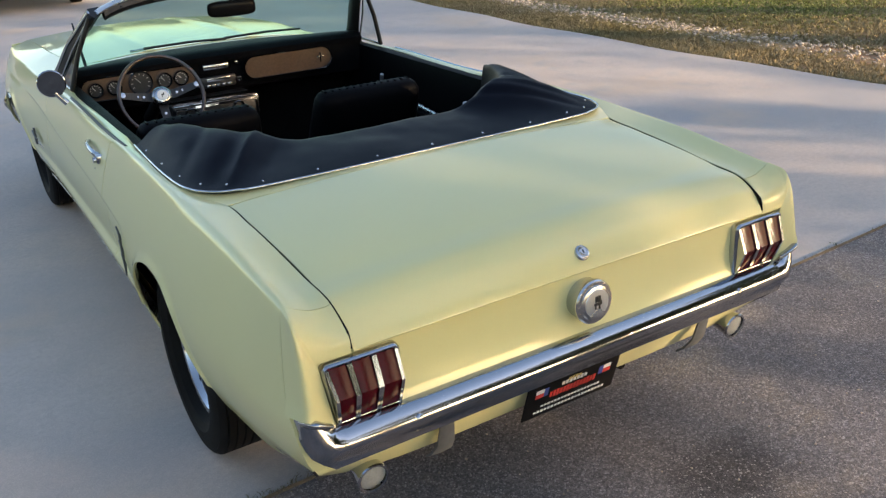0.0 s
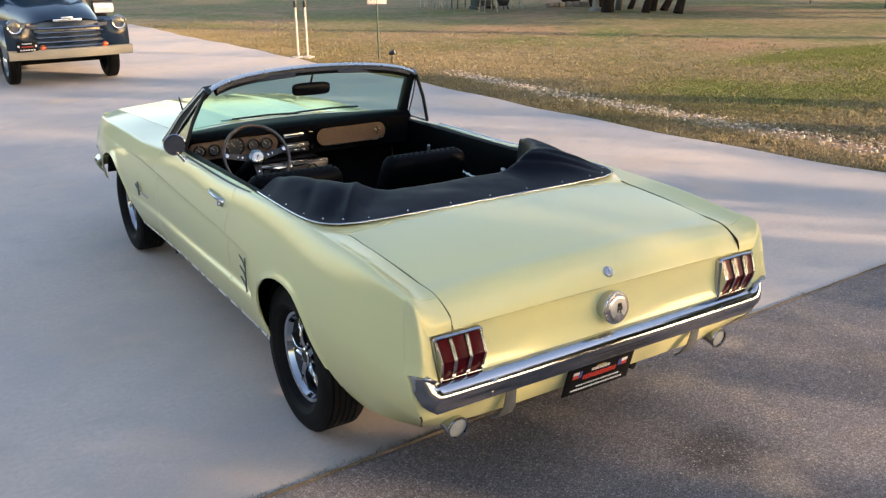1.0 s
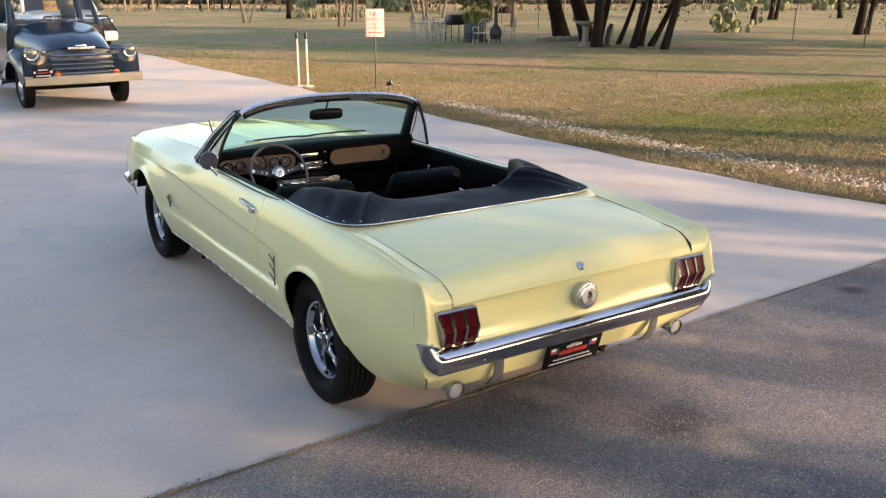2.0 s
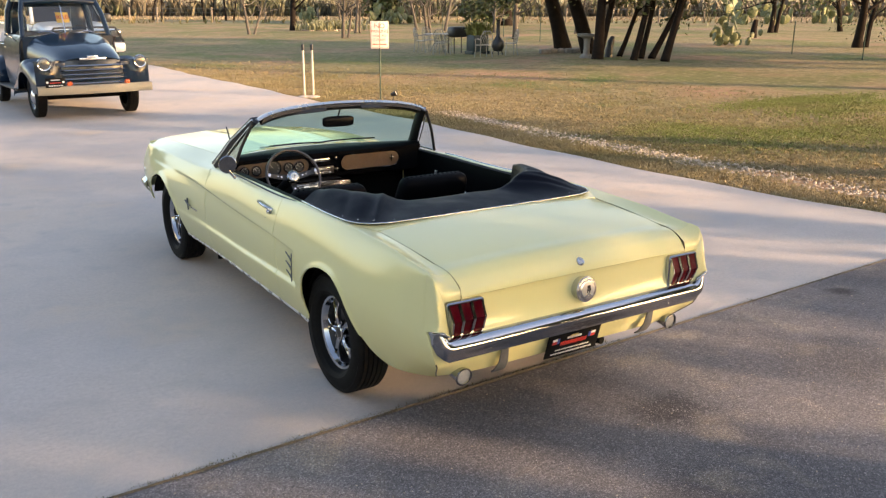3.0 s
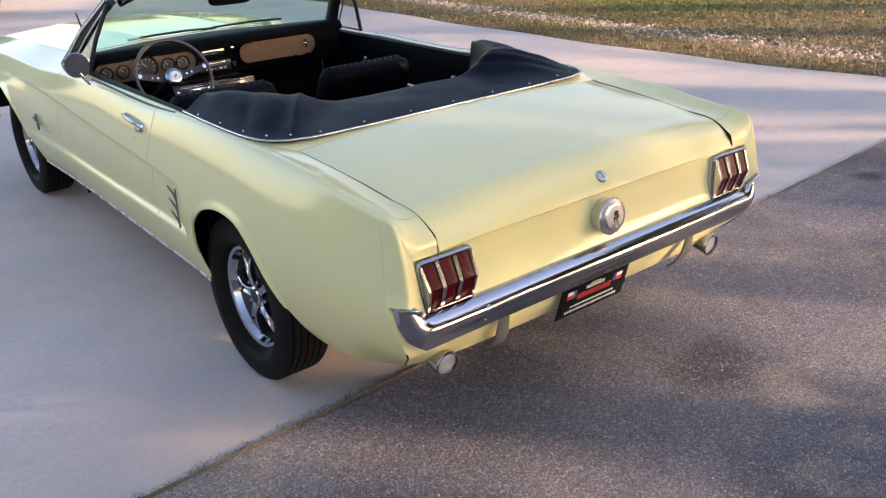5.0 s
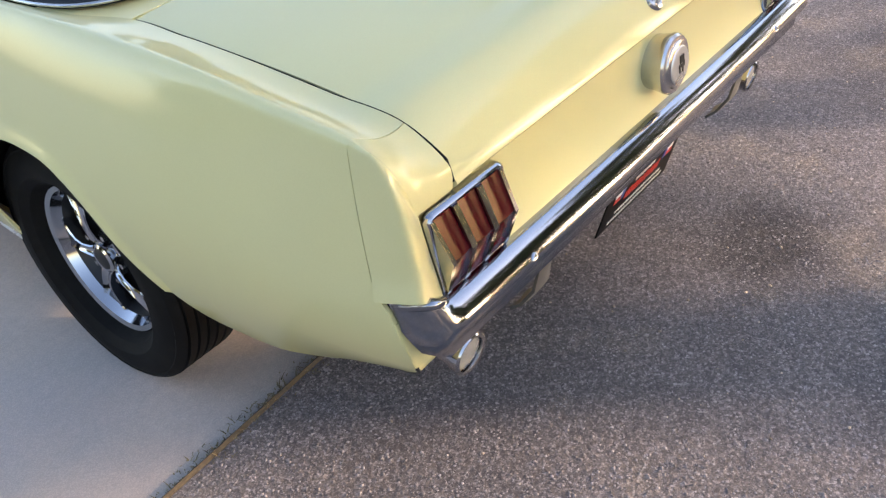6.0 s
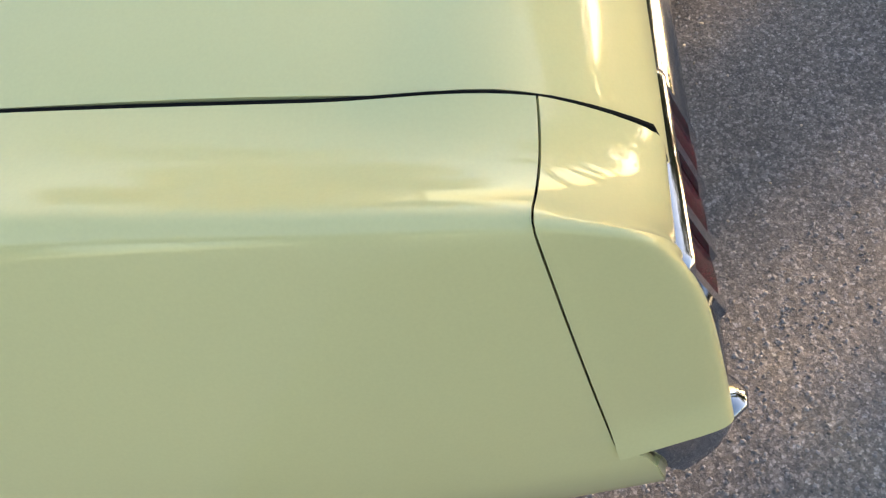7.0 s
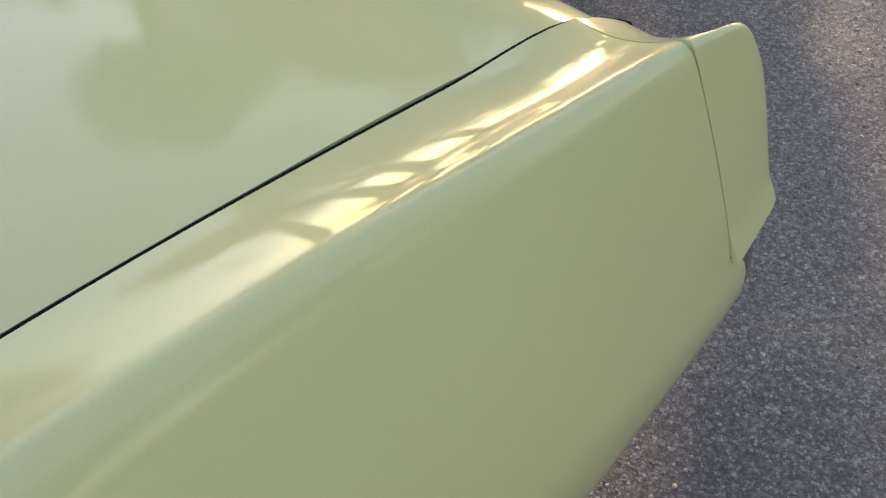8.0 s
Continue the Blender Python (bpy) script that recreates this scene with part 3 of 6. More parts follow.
tube("exhaust_pipe", [(0.22, -0.62, 0.30), (0.265, -0.73, 0.30), (0.27, -0.765, 0.308), (0.275, -0.79, 0.310)], 0.020, UNDER, car, "dark exhaust pipe", n=16)

# chrome rocker strips, cove ornaments, handles, side emblems
for s in (-1, 1):
    ys = np.linspace(0.25, 2.36, 40)
    g = [[(s * (float(XB(y)) + dx), y, z) for dx, z in ((0.000, 0.310), (0.016, 0.298), (0.020, 0.280), (0.008, 0.262), (-0.02, 0.258))] for y in ys]
    sheet("rocker_strip", g, BRIGHT, car, "bright rocker moulding", thick=0.003, outward=True)
    sheet("rocker_panel", [[(s * (float(XB(y)) + dx), y, z) for dx, z in ((-0.004, 0.275), (-0.02, 0.24), (-0.06, 0.20), (-0.12, 0.19))] for y in np.linspace(0.20, 2.40, 20)], PAINT, car, thick=0.004, outward=True)
    orn = tube("cove_ornament", [(s * 0.852, 0.300, 0.652), (s * 0.853, 0.304, 0.58), (s * 0.851, 0.312, 0.500)], 0.0030, GREYMETAL, car, "three-bar quarter ornament", n=8)
    for z in (0.622, 0.574, 0.526):
        tube("bar", [(s * 0.852, 0.304, z - 0.016), (s * 0.842, 0.350, z - 0.004), (s * 0.838, 0.408, z + 0.012)], [0.003, 0.0042, 0.003], GREYMETAL, orn, n=8)
    tube("door_handle", [(s * 0.782, 0.872, 0.806), (s * 0.800, 0.862, 0.810), (s * 0.810, 0.82, 0.811), (s * 0.812, 0.76, 0.808), (s * 0.806, 0.705, 0.802), (s * 0.796, 0.690, 0.798)], [0.007, 0.0085, 0.008, 0.0085, 0.010, 0.010], CHROME, doors[s], "chrome door handle", n=12)
    box("handle_base", (0.034, 0.048, 0.032), (s * 0.796, 0.690, 0.790), CHROME, doors[s], "chrome handle base", 0.006)
    box("handle_foot", (0.016, 0.030, 0.024), (s * 0.782, 0.870, 0.803), CHROME, doors[s], bevel=0.007)
    lathe("push_button", [(0.0, 0.026), (0.010, 0.024), (0.012, 0.0)], CHROME, doors[s], "chrome push button", n=16, at=pose(s * 0.798, 0.684, 0.788, 0, s * 90, 0))
    lathe("door_lock", [(0.0, 0.006), (0.007, 0.006), (0.009, 0.0)], CHROME_DULL, doors[s], n=14, at=pose(s * 0.808, 0.735, 0.740, 0, s * 90, 0))
    em = tube("fender_emblem", [(s * 0.838, 2.10, 0.600), (s * 0.839, 2.095, 0.565), (s * 0.838, 2.09, 0.520)], [0.005, 0.006, 0.005], GREYMETAL, car, "small chrome fender emblem", n=8)
    tube("bar", [(s * 0.839, 2.145, 0.575), (s * 0.841, 2.10, 0.562), (s * 0.839, 2.04, 0.556)], [0.006, 0.005, 0.003], GREYMETAL, em, n=8)
    for k in range(4):
        box("print_bar", (0.003, 0.024, 0.010), (s * 0.838, 2.01 - 0.034 * k, 0.548), CHROME_DULL, em, bevel=0.001)

# hood, cowl, nose, front bumper
us = np.linspace(-1, 1, 41)
ys = np.linspace(1.985, 3.43, 40)
sheet("hood", [[(u * (XI(y) - 0.004), y, float(ZI(y)) + 0.034 * (1 - u * u) + 0.006 * math.exp(-((abs(u) - 0.42) / 0.05) ** 2)) for u in us] for y in ys], PAINT, car, thick=0.010, outward=True)
ys = np.linspace(1.78, 1.979, 8)
sheet("cowl_panel", [[(u * (XI(y) - 0.002), y, float(ZI(y)) + 0.030 * (1 - u * u) * (0.6 + 0.4 * (y - 1.78) / 0.2)) for u in us] for y in ys], PAINT, car, thick=0.008, outward=True)
ys = np.linspace(0, 1, 14)
sheet("nose_panel", [[(u * (0.715 - 0.04 * t), 3.435 + 0.03 * (1 - u * u) - 0.06 * t * t, 0.80 - 0.39 * t + 0.02 * (1 - u * u) * (1 - t)) for u in us] for t in ys], PAINT, car, thick=0.008, outward=True)
route = bumper_route(0.826, 3.20, 3.40, 3.50, n=70)[::-1]
FRONT = [(o, z - 0.062) for o, z in BLADE]
sweep_bar("front_bumper", route, FRONT, CHROME, car, "chrome front bumper")
for s in (-1, 1):
    box("parking_lamp", (0.05, 0.03, 0.03), (s * 0.788, 3.30, 0.60), CHROME_DULL, car, bevel=0.008)

# windshield
us = np.linspace(-1, 1, 41)
top = np.array([(u * 0.590, 1.452 - 0.075 * u * u, 1.247 - 0.040 * u * u - 0.03 * abs(u) ** 8) for u in us])
foot = np.array([(u * 0.705, 1.965 - 0.225 * u * u, 0.925 - 0.040 * u * u) for u in us])
shield = sheet("windshield_frame", [[p + d for p in top] for d in (np.array((0, 0.020, -0.012)), np.array((0, 0.010, 0.012)), np.array((0, -0.012, 0.014)), np.array((0, -0.030, 0.002)))], BRIGHT, car, "chrome windshield header", thick=0.004, flip=True)
sheet("header_pad", [[p + d for p in top[1:-1]] for d in (np.array((0, -0.028, 0.000)), np.array((0, -0.034, -0.018)), np.array((0, -0.012, -0.036)), np.array((0, 0.016, -0.030)), np.array((0, 0.018, -0.012)))], BLACK, shield, "black padded header", thick=0.002, flip=True)
gl = [[top[i] * (1 - t) + foot[i] * t + np.array((0, 0.030, 0.020)) * 4 * t * (1 - t) for i in range(41)] for t in np.linspace(0.02, 1, 12)]
pane = sheet("windshield", gl, TINTED, shield, "green-tinted glass", flip=True)
pane.visible_shadow = False
for s in (-1, 1):
    a0, b0 = np.array((s * 0.728, 1.745, 0.872)), np.array((s * 0.594, 1.385, 1.190))
    mid = (a0 + b0) / 2 + np.array((s * 0.006, 0.012, 0.012))
    def ring(c, k):
        return [c + np.array((s * dx, dy, dz)) * k for dx, dy, dz in ((0.018, 0.030, 0.010), (0.022, -0.010, -0.010), (0.004, -0.034, -0.022), (-0.026, -0.018, -0.006), (-0.024, 0.022, 0.014))]
    loft_box("pillar", [ring(a0, 1.25), ring(a0 * 0.66 + mid * 0.34, 1.1), ring(mid, 1.0), ring(mid * 0.4 + b0 * 0.6, 0.95), ring(b0, 1.0)], BLACK, shield, "black windshield pillar", 60.0)
    tube("pillar_moulding", [a0 + (s * 0.026, 0.0, 0), mid + (s * 0.024, 0.0, 0), b0 + (s * 0.022, 0, 0)], 0.006, CHROME, shield, "chrome pillar edge", n=10)
    # vent window
    v0, v1, v2 = np.array((s * 0.732, 1.68, 0.880)), np.array((s * 0.728, 1.445, 0.880)), np.array((s * 0.618, 1.375, 1.170))
    vent = tube("vent_window", [v1, v1 * 0.5 + v2 * 0.5 + (s * 0.010, 0, 0), v2], 0.010, BLACK, doors[s], "black-edged vent window", n=10)
    tube("vent_edge", [v0, v0 * 0.5 + v2 * 0.5 + (s * 0.008, 0.0, 0), v2], 0.005, CHROME, vent, n=8)
    tube("vent_foot", [v0, v1], 0.006, CHROME, vent, n=8)
    pn = sheet("pane", [[v0, v0 * 0.5 + v2 * 0.5, v2], [v1, v1 * 0.5 + v2 * 0.5, v2 + (0, -0.002, 0)]], DARKPANE if s < 0 else PANE, vent)
    pn.visible_shadow = False
    # sun visor folded against the header
    box("sun_visor", (0.36, 0.010, 0.024), (0, 0, 0), BLACK, shield, "black sun visor", 0.004, at=pose(s * 0.30, 1.405, 1.212, -35, s * 4, s * 9))
    lathe("visor_pivot", [(0.0, 0.02), (0.008, 0.018), (0.010, 0.0)], CHROME, shield, n=12, at=pose(s * 0.49, 1.385, 1.205, 120, 0, 0))
    # wiper
    c0 = np.array((-0.36 + 0.40 * (s > 0), 1.952, 0.918))
    wp = tube("wiper", [c0, c0 + (0.12, -0.015, 0.008), c0 + (0.30, -0.025, 0.010)], [0.006, 0.005, 0.004], CHROME_DULL, car, "chrome wiper arm", n=8)
    tube("blade", [c0 + (0.06, -0.026, 0.010), c0 + (0.28, -0.030, 0.014), c0 + (0.46, -0.052, 0.010)], 0.006, BLACK, wp, n=6)
def rounded(w, h, y, power=0.45):
    """An upright flat ring with well-rounded corners."""
    an = np.linspace(0, 2 * np.pi, 32, endpoint=False)
    return [(w * math.copysign(abs(math.cos(q)) ** power, math.cos(q)), y, h * math.copysign(abs(math.sin(q)) ** power, math.sin(q))) for q in an]


mr = loft_box("rear_view_mirror", [rounded(0.100, 0.028, 0.014), rounded(0.108, 0.034, 0.004), rounded(0.109, 0.035, -0.008), rounded(0.104, 0.031, -0.012)], SEAT, shield, "black inside mirror", 50.0, at=pose(0.01, 1.490, 1.128, 6, 0, -4))
loft_box("mirror_glass", [rounded(0.098, 0.026, -0.0125), rounded(0.097, 0.025, -0.0132)], BLACKMIRROR, mr)
tube("mirror_stem", [(0.01, 1.492, 1.15), (0.012, 1.475, 1.185), (0.012, 1.450, 1.222)], 0.006, CHROME, shield, n=8)
antenna = tube("antenna", [(-0.600, 1.76, 0.885), (-0.600, 1.83, 0.98), (-0.600, 1.905, 1.085)], [0.008, 0.006, 0.004], BLACK, car, "black aerial", n=8)

# door mirror
dm = tube("door_mirror", [(-0.782, 1.262, 0.872), (-0.800, 1.264, 0.893), (-0.818, 1.266, 0.918)], [0.013, 0.009, 0.010], CHROME, doors[-1], "round chrome door mirror", n=14)
lathe("shell", [(0.0, 0.040), (0.018, 0.038), (0.038, 0.028), (0.050, 0.010), (0.054, 0.0), (0.050, -0.004)], CHROME, dm, "chrome shell", n=32, at=pose(-0.825, 1.262, 0.955, -88, 0, -12))
lathe("mirror_glass", [(0.050, 0.0), (0.0, 0.0005)], DARKMIRROR, dm, n=32, at=pose(-0.8258, 1.2585, 0.955, -88, 0, -12))

# wheels
def make_wheel(s, y, name):
    w = lathe("wheel", [(0.166, 0.030), (0.172, 0.040), (0.178, 0.052), (0.190, 0.056), (0.197, 0.048), (0.192, 0.036), (0.180, 0.018), (0.165, -0.05), (0.170, -0.08), (0.192, -0.083)], CHROME, car, "styled steel wheel with chrome trim ring", n=56, at=pose(s * (0.684 if y else 0.696), y, 0.303, 0, s * 90, 0) @ Matrix.Diagonal((0.974, 0.974, 1, 1)))
    prof = [(0.190, -0.085), (0.212, -0.096), (0.255, -0.098), (0.285, -0.090), (0.302, -0.077), (0.3095, -0.066)]
    for k in range(5):
        c = -0.058 + k * 0.0255
        prof += [(0.3105, c), (0.311, c + 0.019), (0.303, c + 0.0205), (0.303, c + 0.0245)]
    prof += [(0.3095, 0.070), (0.302, 0.080), (0.292, 0.087), (0.288, 0.085), (0.265, 0.094), (0.243, 0.096), (0.228, 0.095), (0.224, 0.091), (0.208, 0.080), (0.198, 0.062), (0.192, 0.048)]
    lathe("tyre", prof, RUBBER, w, "worn black tyre", n=72, smooth=25.0)
    lathe("dish", [(0.0, 0.012), (0.07, 0.012), (0.12, 0.002), (0.155, 0.002), (0.170, 0.034)], WHEELBLACK, w, "black painted dish", n=48)
    for k in range(5):
        an = 2 * math.pi * k / 5 + 0.3
        cr, sr = math.cos(an), math.sin(an)

        def across(r, q, h):
            return (cr * r - sr * q, sr * r + cr * q, h)
        rows = []
        for r, h, wd in ((0.030, 0.036, 0.019), (0.048, 0.046, 0.0165), (0.075, 0.049, 0.0140), (0.100, 0.048, 0.0165), (0.125, 0.044, 0.025), (0.148, 0.039, 0.035), (0.170, 0.034, 0.046)):
            rows.append([across(r, q * wd, h - dz) for q, dz in ((-1, 0.022), (-1, 0.003), (-0.82, 0.0), (-0.45, 0.006), (0, 0.008), (0.45, 0.006), (0.82, 0.0), (1, 0.003), (1, 0.022))])
        sp = loft_box("spoke", rows, CHROME, w, "chrome spoke forking at the rim", 40.0)
        slot = [[across(r, q * wd, h + dz) for q, dz in ((-1, 0.0), (1, 0.0), (1, -0.006), (-1, -0.006))] for r, h, wd in ((0.128, 0.0385, 0.004), (0.140, 0.0358, 0.011), (0.156, 0.0330, 0.019), (0.166, 0.0312, 0.022))]
        loft_box("slot", slot, WHEELBLACK, sp, "black slot in the fork", 30.0)
    cap = lathe("hub_cap", [(0.038, 0.015), (0.040, 0.036), (0.037, 0.046), (0.030, 0.050), (0.027, 0.049)], CHROME, w, "chrome centre cap", n=28)
    lathe("cap_centre", [(0.028, 0.048), (0.016, 0.052), (0.0, 0.053)], BLACK, cap, "black cap centre", n=24)
    for k in range(5):
        an = 2 * math.pi * k / 5 + 0.3 + math.pi / 5
        lathe("lug_nut", [(0.0, 0.03), (0.007, 0.03), (0.009, 0.0)], CHROME_DULL, w, n=6, at=pose(0.062 * math.cos(an), 0.062 * math.sin(an), 0.012))
    return w


for s in (-1, 1):
    for y in (0.0, 2.743):
        make_wheel(s, y, "wheel")
        ts = np.linspace(0.45, math.pi - 0.45, 24)
        sheet("wheel_well", [[(s * x, y + (-0.0 if y else -0.06) - 0.40 * math.cos(t) * (1.25 if y == 0 and math.cos(t) > 0 else 1), 0.29 + 0.385 * math.sin(t)) for t in ts] for x in ((0.765, 0.74, 0.52, 0.50) if y == 0 else (0.80, 0.77, 0.52, 0.50))], UNDER, car, thick=0.003)
        sheet("wheel_well_back", [[(s * 0.50, y + dy, z) for z in (0.47, 0.7)] for dy in (-0.42, 0.40)], UNDER, car)

# floor pan, tub and cabin
box("floor_pan", (1.36, 2.0, 0.02), (0, 1.36, 0.215), UNDER, car, "black underbody", 0.005)
sheet("trunk_floor", [[(x, y, 0.425) for x in (-0.66, 0.66)] for y in (-0.85, 0.6)], UNDER, car, thick=0.01)
sheet("rear_bulkhead", [[(x, y, z) for x in (-0.66, 0.66)] for y, z in ((0.02, 0.84), (0.16, 0.50), (0.17, 0.22))], SEAT, car, thick=0.02)
sheet("firewall", [[(x, 1.90 - 0.02 * z, z) for x in (-0.72, 0.72)] for z in (0.2, 0.87)], UNDER, car, thick=0.01)
sheet("front_shield", [[(x, 3.38, z) for x in (-0.66, 0.66)] for z in (0.25, 0.78)], UNDER, car, thick=0.01)
sheet("carpet", [[(x, y, 0.255 + 0.10 * math.exp(-(x / 0.16) ** 2)) for x in np.linspace(-0.7, 0.7, 21)] for y in np.linspace(0.15, 1.85, 6)], SEAT, car, "black carpet", thick=0.01, flip=True)
for s in (-1, 1):
    ys = np.linspace(0.40, 1.775, 20)
    dpn = sheet("door_card", [[(s * (x - 0.0), y, z) for x, z in ((0.728, 0.866), (0.700, 0.872), (0.680, 0.866), (0.668, 0.80), (0.672, 0.62), (0.665, 0.40), (0.68, 0.28))] for y in ys], SEAT, car, "black vinyl door trim panel", thick=0.006, flip=s < 0)
    tube("sill_strip", [(s * 0.752, y, float(ZI(y)) + 0.003) for y in np.linspace(0.44, 1.34, 10)], 0.006, CHROME if s > 0 else BLACK, dpn, "bright belt strip", n=8)
    rest = box("armrest", (0.055, 0.30, 0.055), (s * 0.640, 0.98, 0.640), SEAT, dpn, "black armrest", 0.018)
    tube("armrest_trim", [(s * 0.640, 1.22, 0.700), (s * 0.636, 1.02, 0.690), (s * 0.640, 0.80, 0.668)], 0.009, BRIGHT, dpn, "chrome trim", n=8)
    tube("window_crank", [(s * 0.655, 0.60, 0.700), (s * 0.635, 0.60, 0.705), (s * 0.632, 0.56, 0.745), (s * 0.630, 0.545, 0.770)], [0.016, 0.012, 0.010, 0.013], BRIGHT, dpn, "chrome window crank", n=10)
    tube("inner_handle", [(s * 0.660, 1.30, 0.715), (s * 0.640, 1.30, 0.72), (s * 0.636, 1.28, 0.77)], [0.012, 0.009, 0.009], BRIGHT, dpn, n=8)


def make_seat(x):
    """A low bucket seat with a rolled top edge."""
    def ring(y, z, w, d, lean, flat=0.0):
        out = []
        for k in range(24):
            an = 2 * math.pi * k / 24
            cx, cy = math.copysign(abs(math.cos(an)) ** 0.45, math.cos(an)), math.copysign(abs(math.sin(an)) ** 0.55, math.sin(an))
            out.append((x + w * cx, y + d * cy + 0.02 * (cx * cx) * (cy > 0), z + 0.25 * d * cy))
        return out
    rows = [ring(0.93, 0.42, 0.235, 0.055, 0), ring(0.86, 0.56, 0.240, 0.060, 0), ring(0.80, 0.70, 0.238, 0.060, 0), ring(0.765, 0.785, 0.232, 0.058, 0),
            ring(0.75, 0.83, 0.226, 0.054, 0), ring(0.745, 0.852, 0.214, 0.042, 0), ring(0.742, 0.862, 0.19, 0.024, 0)]
    back = loft_box("seat_back", rows, SEAT, car, "black vinyl bucket seat back", 60.0)
    for k in range(13):
        u = -0.19 + 0.38 * k / 12
        tube("pleat", [(x + u, 0.800, 0.775), (x + u, 0.806, 0.835), (x + u, 0.782, 0.864), (x + u, 0.75, 0.864)], 0.0045, SEAT, back, n=6)
    cush = [[(x + 0.24 * cx, y, z + 0.07 * sz) for cx, sz in ((-1, -1), (-1.02, 0.3), (-0.9, 0.85), (-0.4, 1.0), (0.4, 1.0), (0.9, 0.85), (1.02, 0.3), (1, -1))] for y, z in ((0.82, 0.42), (0.95, 0.43), (1.15, 0.45), (1.28, 0.45), (1.33, 0.42))]
    loft_box("seat_cushion", cush, SEAT, car, "black vinyl seat cushion", 60.0)


make_seat(0.290)
make_seat(-0.415)
rows = []
for u in np.linspace(-1, 1, 21):
    rows.append([(u * 0.60, y, z + 0.02 * math.cos(u * 6)) for y, z in ((0.20, 0.30), (0.24, 0.52), (0.17, 0.74), (0.12, 0.78), (0.08, 0.76))])
sheet("rear_seat_back", rows, SEAT, car, "black vinyl rear bench", thick=0.05, flip=True)

# dashboard
rows = []
for u in np.linspace(-1, 1, 31):
    bow = -0.10 * u * u
    rows.append([(u * 0.685, y + bow * k, z) for y, z, k in ((1.945, 0.900, 1.9), (1.80, 0.918, 1.2), (1.68, 0.925, 0.6), (1.625, 0.920, 0.4), (1.598, 0.905, 0.3), (1.600, 0.888, 0.3), (1.622, 0.882, 0.3), (1.615, 0.80, 0.3), (1.625, 0.745, 0.3), (1.66, 0.73, 0.3), (1.75, 0.72, 0.2))])
dash = sheet("dashboard", rows, SEAT, car, "black padded dashboard", thick=0.006, smooth=50.0)


def capsule(cx, cz, w, h, y, n=10, grow=0.0, taper=0.0):
    r = h / 2
    pts = []
    for sx in (1, -1):
        for k in range(n + 1):
            an = -math.pi / 2 + math.pi * k / n
            pts.append((cx + sx * (w / 2 - r) + sx * (r + grow) * math.cos(an), y, cz + sx * (r + grow) * math.sin(an)))
    return pts


def plaque(name, cx, cz, w, h, y, material, parent, label, edge=CHROME, tilt=0.0):
    """A flat rounded panel with a thin bright border."""
    bm = bmesh.new()
    vs = [bm.verts.new(p) for p in capsule(cx, cz, w, h, y)]
    fc = bm.faces.new(vs)
    ex = bmesh.ops.extrude_face_region(bm, geom=[fc])
    bmesh.ops.translate(bm, vec=(0, 0.012, 0), verts=[v for v in ex["geom"] if isinstance(v, bmesh.types.BMVert)])
    ob = part(name, bm, material, parent, label, 30.0)
    ring = [capsule(cx, cz, w, h, y - 0.001, grow=0.000), capsule(cx, cz, w, h, y - 0.005, grow=0.001), capsule(cx, cz, w, h, y - 0.005, grow=0.005), capsule(cx, cz, w, h, y + 0.008, grow=0.006)]
    sheet("border", ring, edge, ob, around=True)
    return ob


cl = plaque("gauge_panel", -0.420, 0.838, 0.500, 0.094, 1.580, WOOD, dash, "walnut-grain instrument panel")
for gx, r in ((-0.615, 0.026), (-0.535, 0.026), (-0.420, 0.047), (-0.315, 0.028), (-0.240, 0.028)):
    gz = 0.838 + (0.004 if r > 0.04 else 0)
    lathe("gauge_ring", [(r, -0.002), (r + 0.001, 0.014), (r + 0.006, 0.014), (r + 0.008, 0.0)], CHROME, cl, "chrome gauge ring", n=32, at=pose(gx, 1.580, gz, 90, 0, 0))
    lathe("gauge_face", [(0.0, 0.004), (r, 0.003)], DIAL, cl, "dark dial", n=28, at=pose(gx, 1.580, gz, 90, 0, 0))
    tube("needle", [(gx, 1.572, gz), (gx - r * 0.45, 1.572, gz + r * 0.5)], 0.0012, PRINT_WHITE, cl, n=5)
    for k in range(9):
        an = radians(-30 + k * 30)
        box("tick", (0.002, 0.001, r * 0.18), (0, 0, 0), PRINT_WHITE, cl, bevel=0.0, at=pose(gx + r * 0.8 * math.cos(an), 1.5745, gz + r * 0.8 * math.sin(an), 0, 90 - math.degrees(an), 0))
glove = plaque("glove_box_panel", 0.290, 0.832, 0.445, 0.098, 1.578, WOOD, dash, "walnut-grain glove box door with bright border")
em = tube("emblem", [(0.455, 1.573, 0.858), (0.455, 1.572, 0.835), (0.455, 1.573, 0.812)], 0.003, CHROME, glove, n=6)
box("emblem_bar", (0.036, 0.004, 0.006), (0.455, 1.573, 0.838), CHROME, glove, bevel=0.001)
radio = box("radio", (0.17, 0.02, 0.05), (-0.065, 1.598, 0.790), BLACK, dash, "radio with chrome buttons", 0.004)
for k in range(5):
    box("button", (0.018, 0.012, 0.010), (-0.115 + 0.025 * k, 1.585, 0.778), CHROME_DULL, radio, bevel=0.002)
box("radio_dial", (0.11, 0.004, 0.014), (-0.065, 1.586, 0.803), CHROME_DULL, radio, bevel=0.001)
for dx in (-0.10, 0.10):
    lathe("knob", [(0.0, 0.022), (0.010, 0.020), (0.012, 0.0)], CHROME, radio, n=16, at=pose(-0.065 + dx, 1.594, 0.792, 90, 0, 0))
box("ash_tray", (0.12, 0.012, 0.022), (-0.07, 1.590, 0.862), CHROME_DULL, dash, "bright ash tray lid", 0.004)
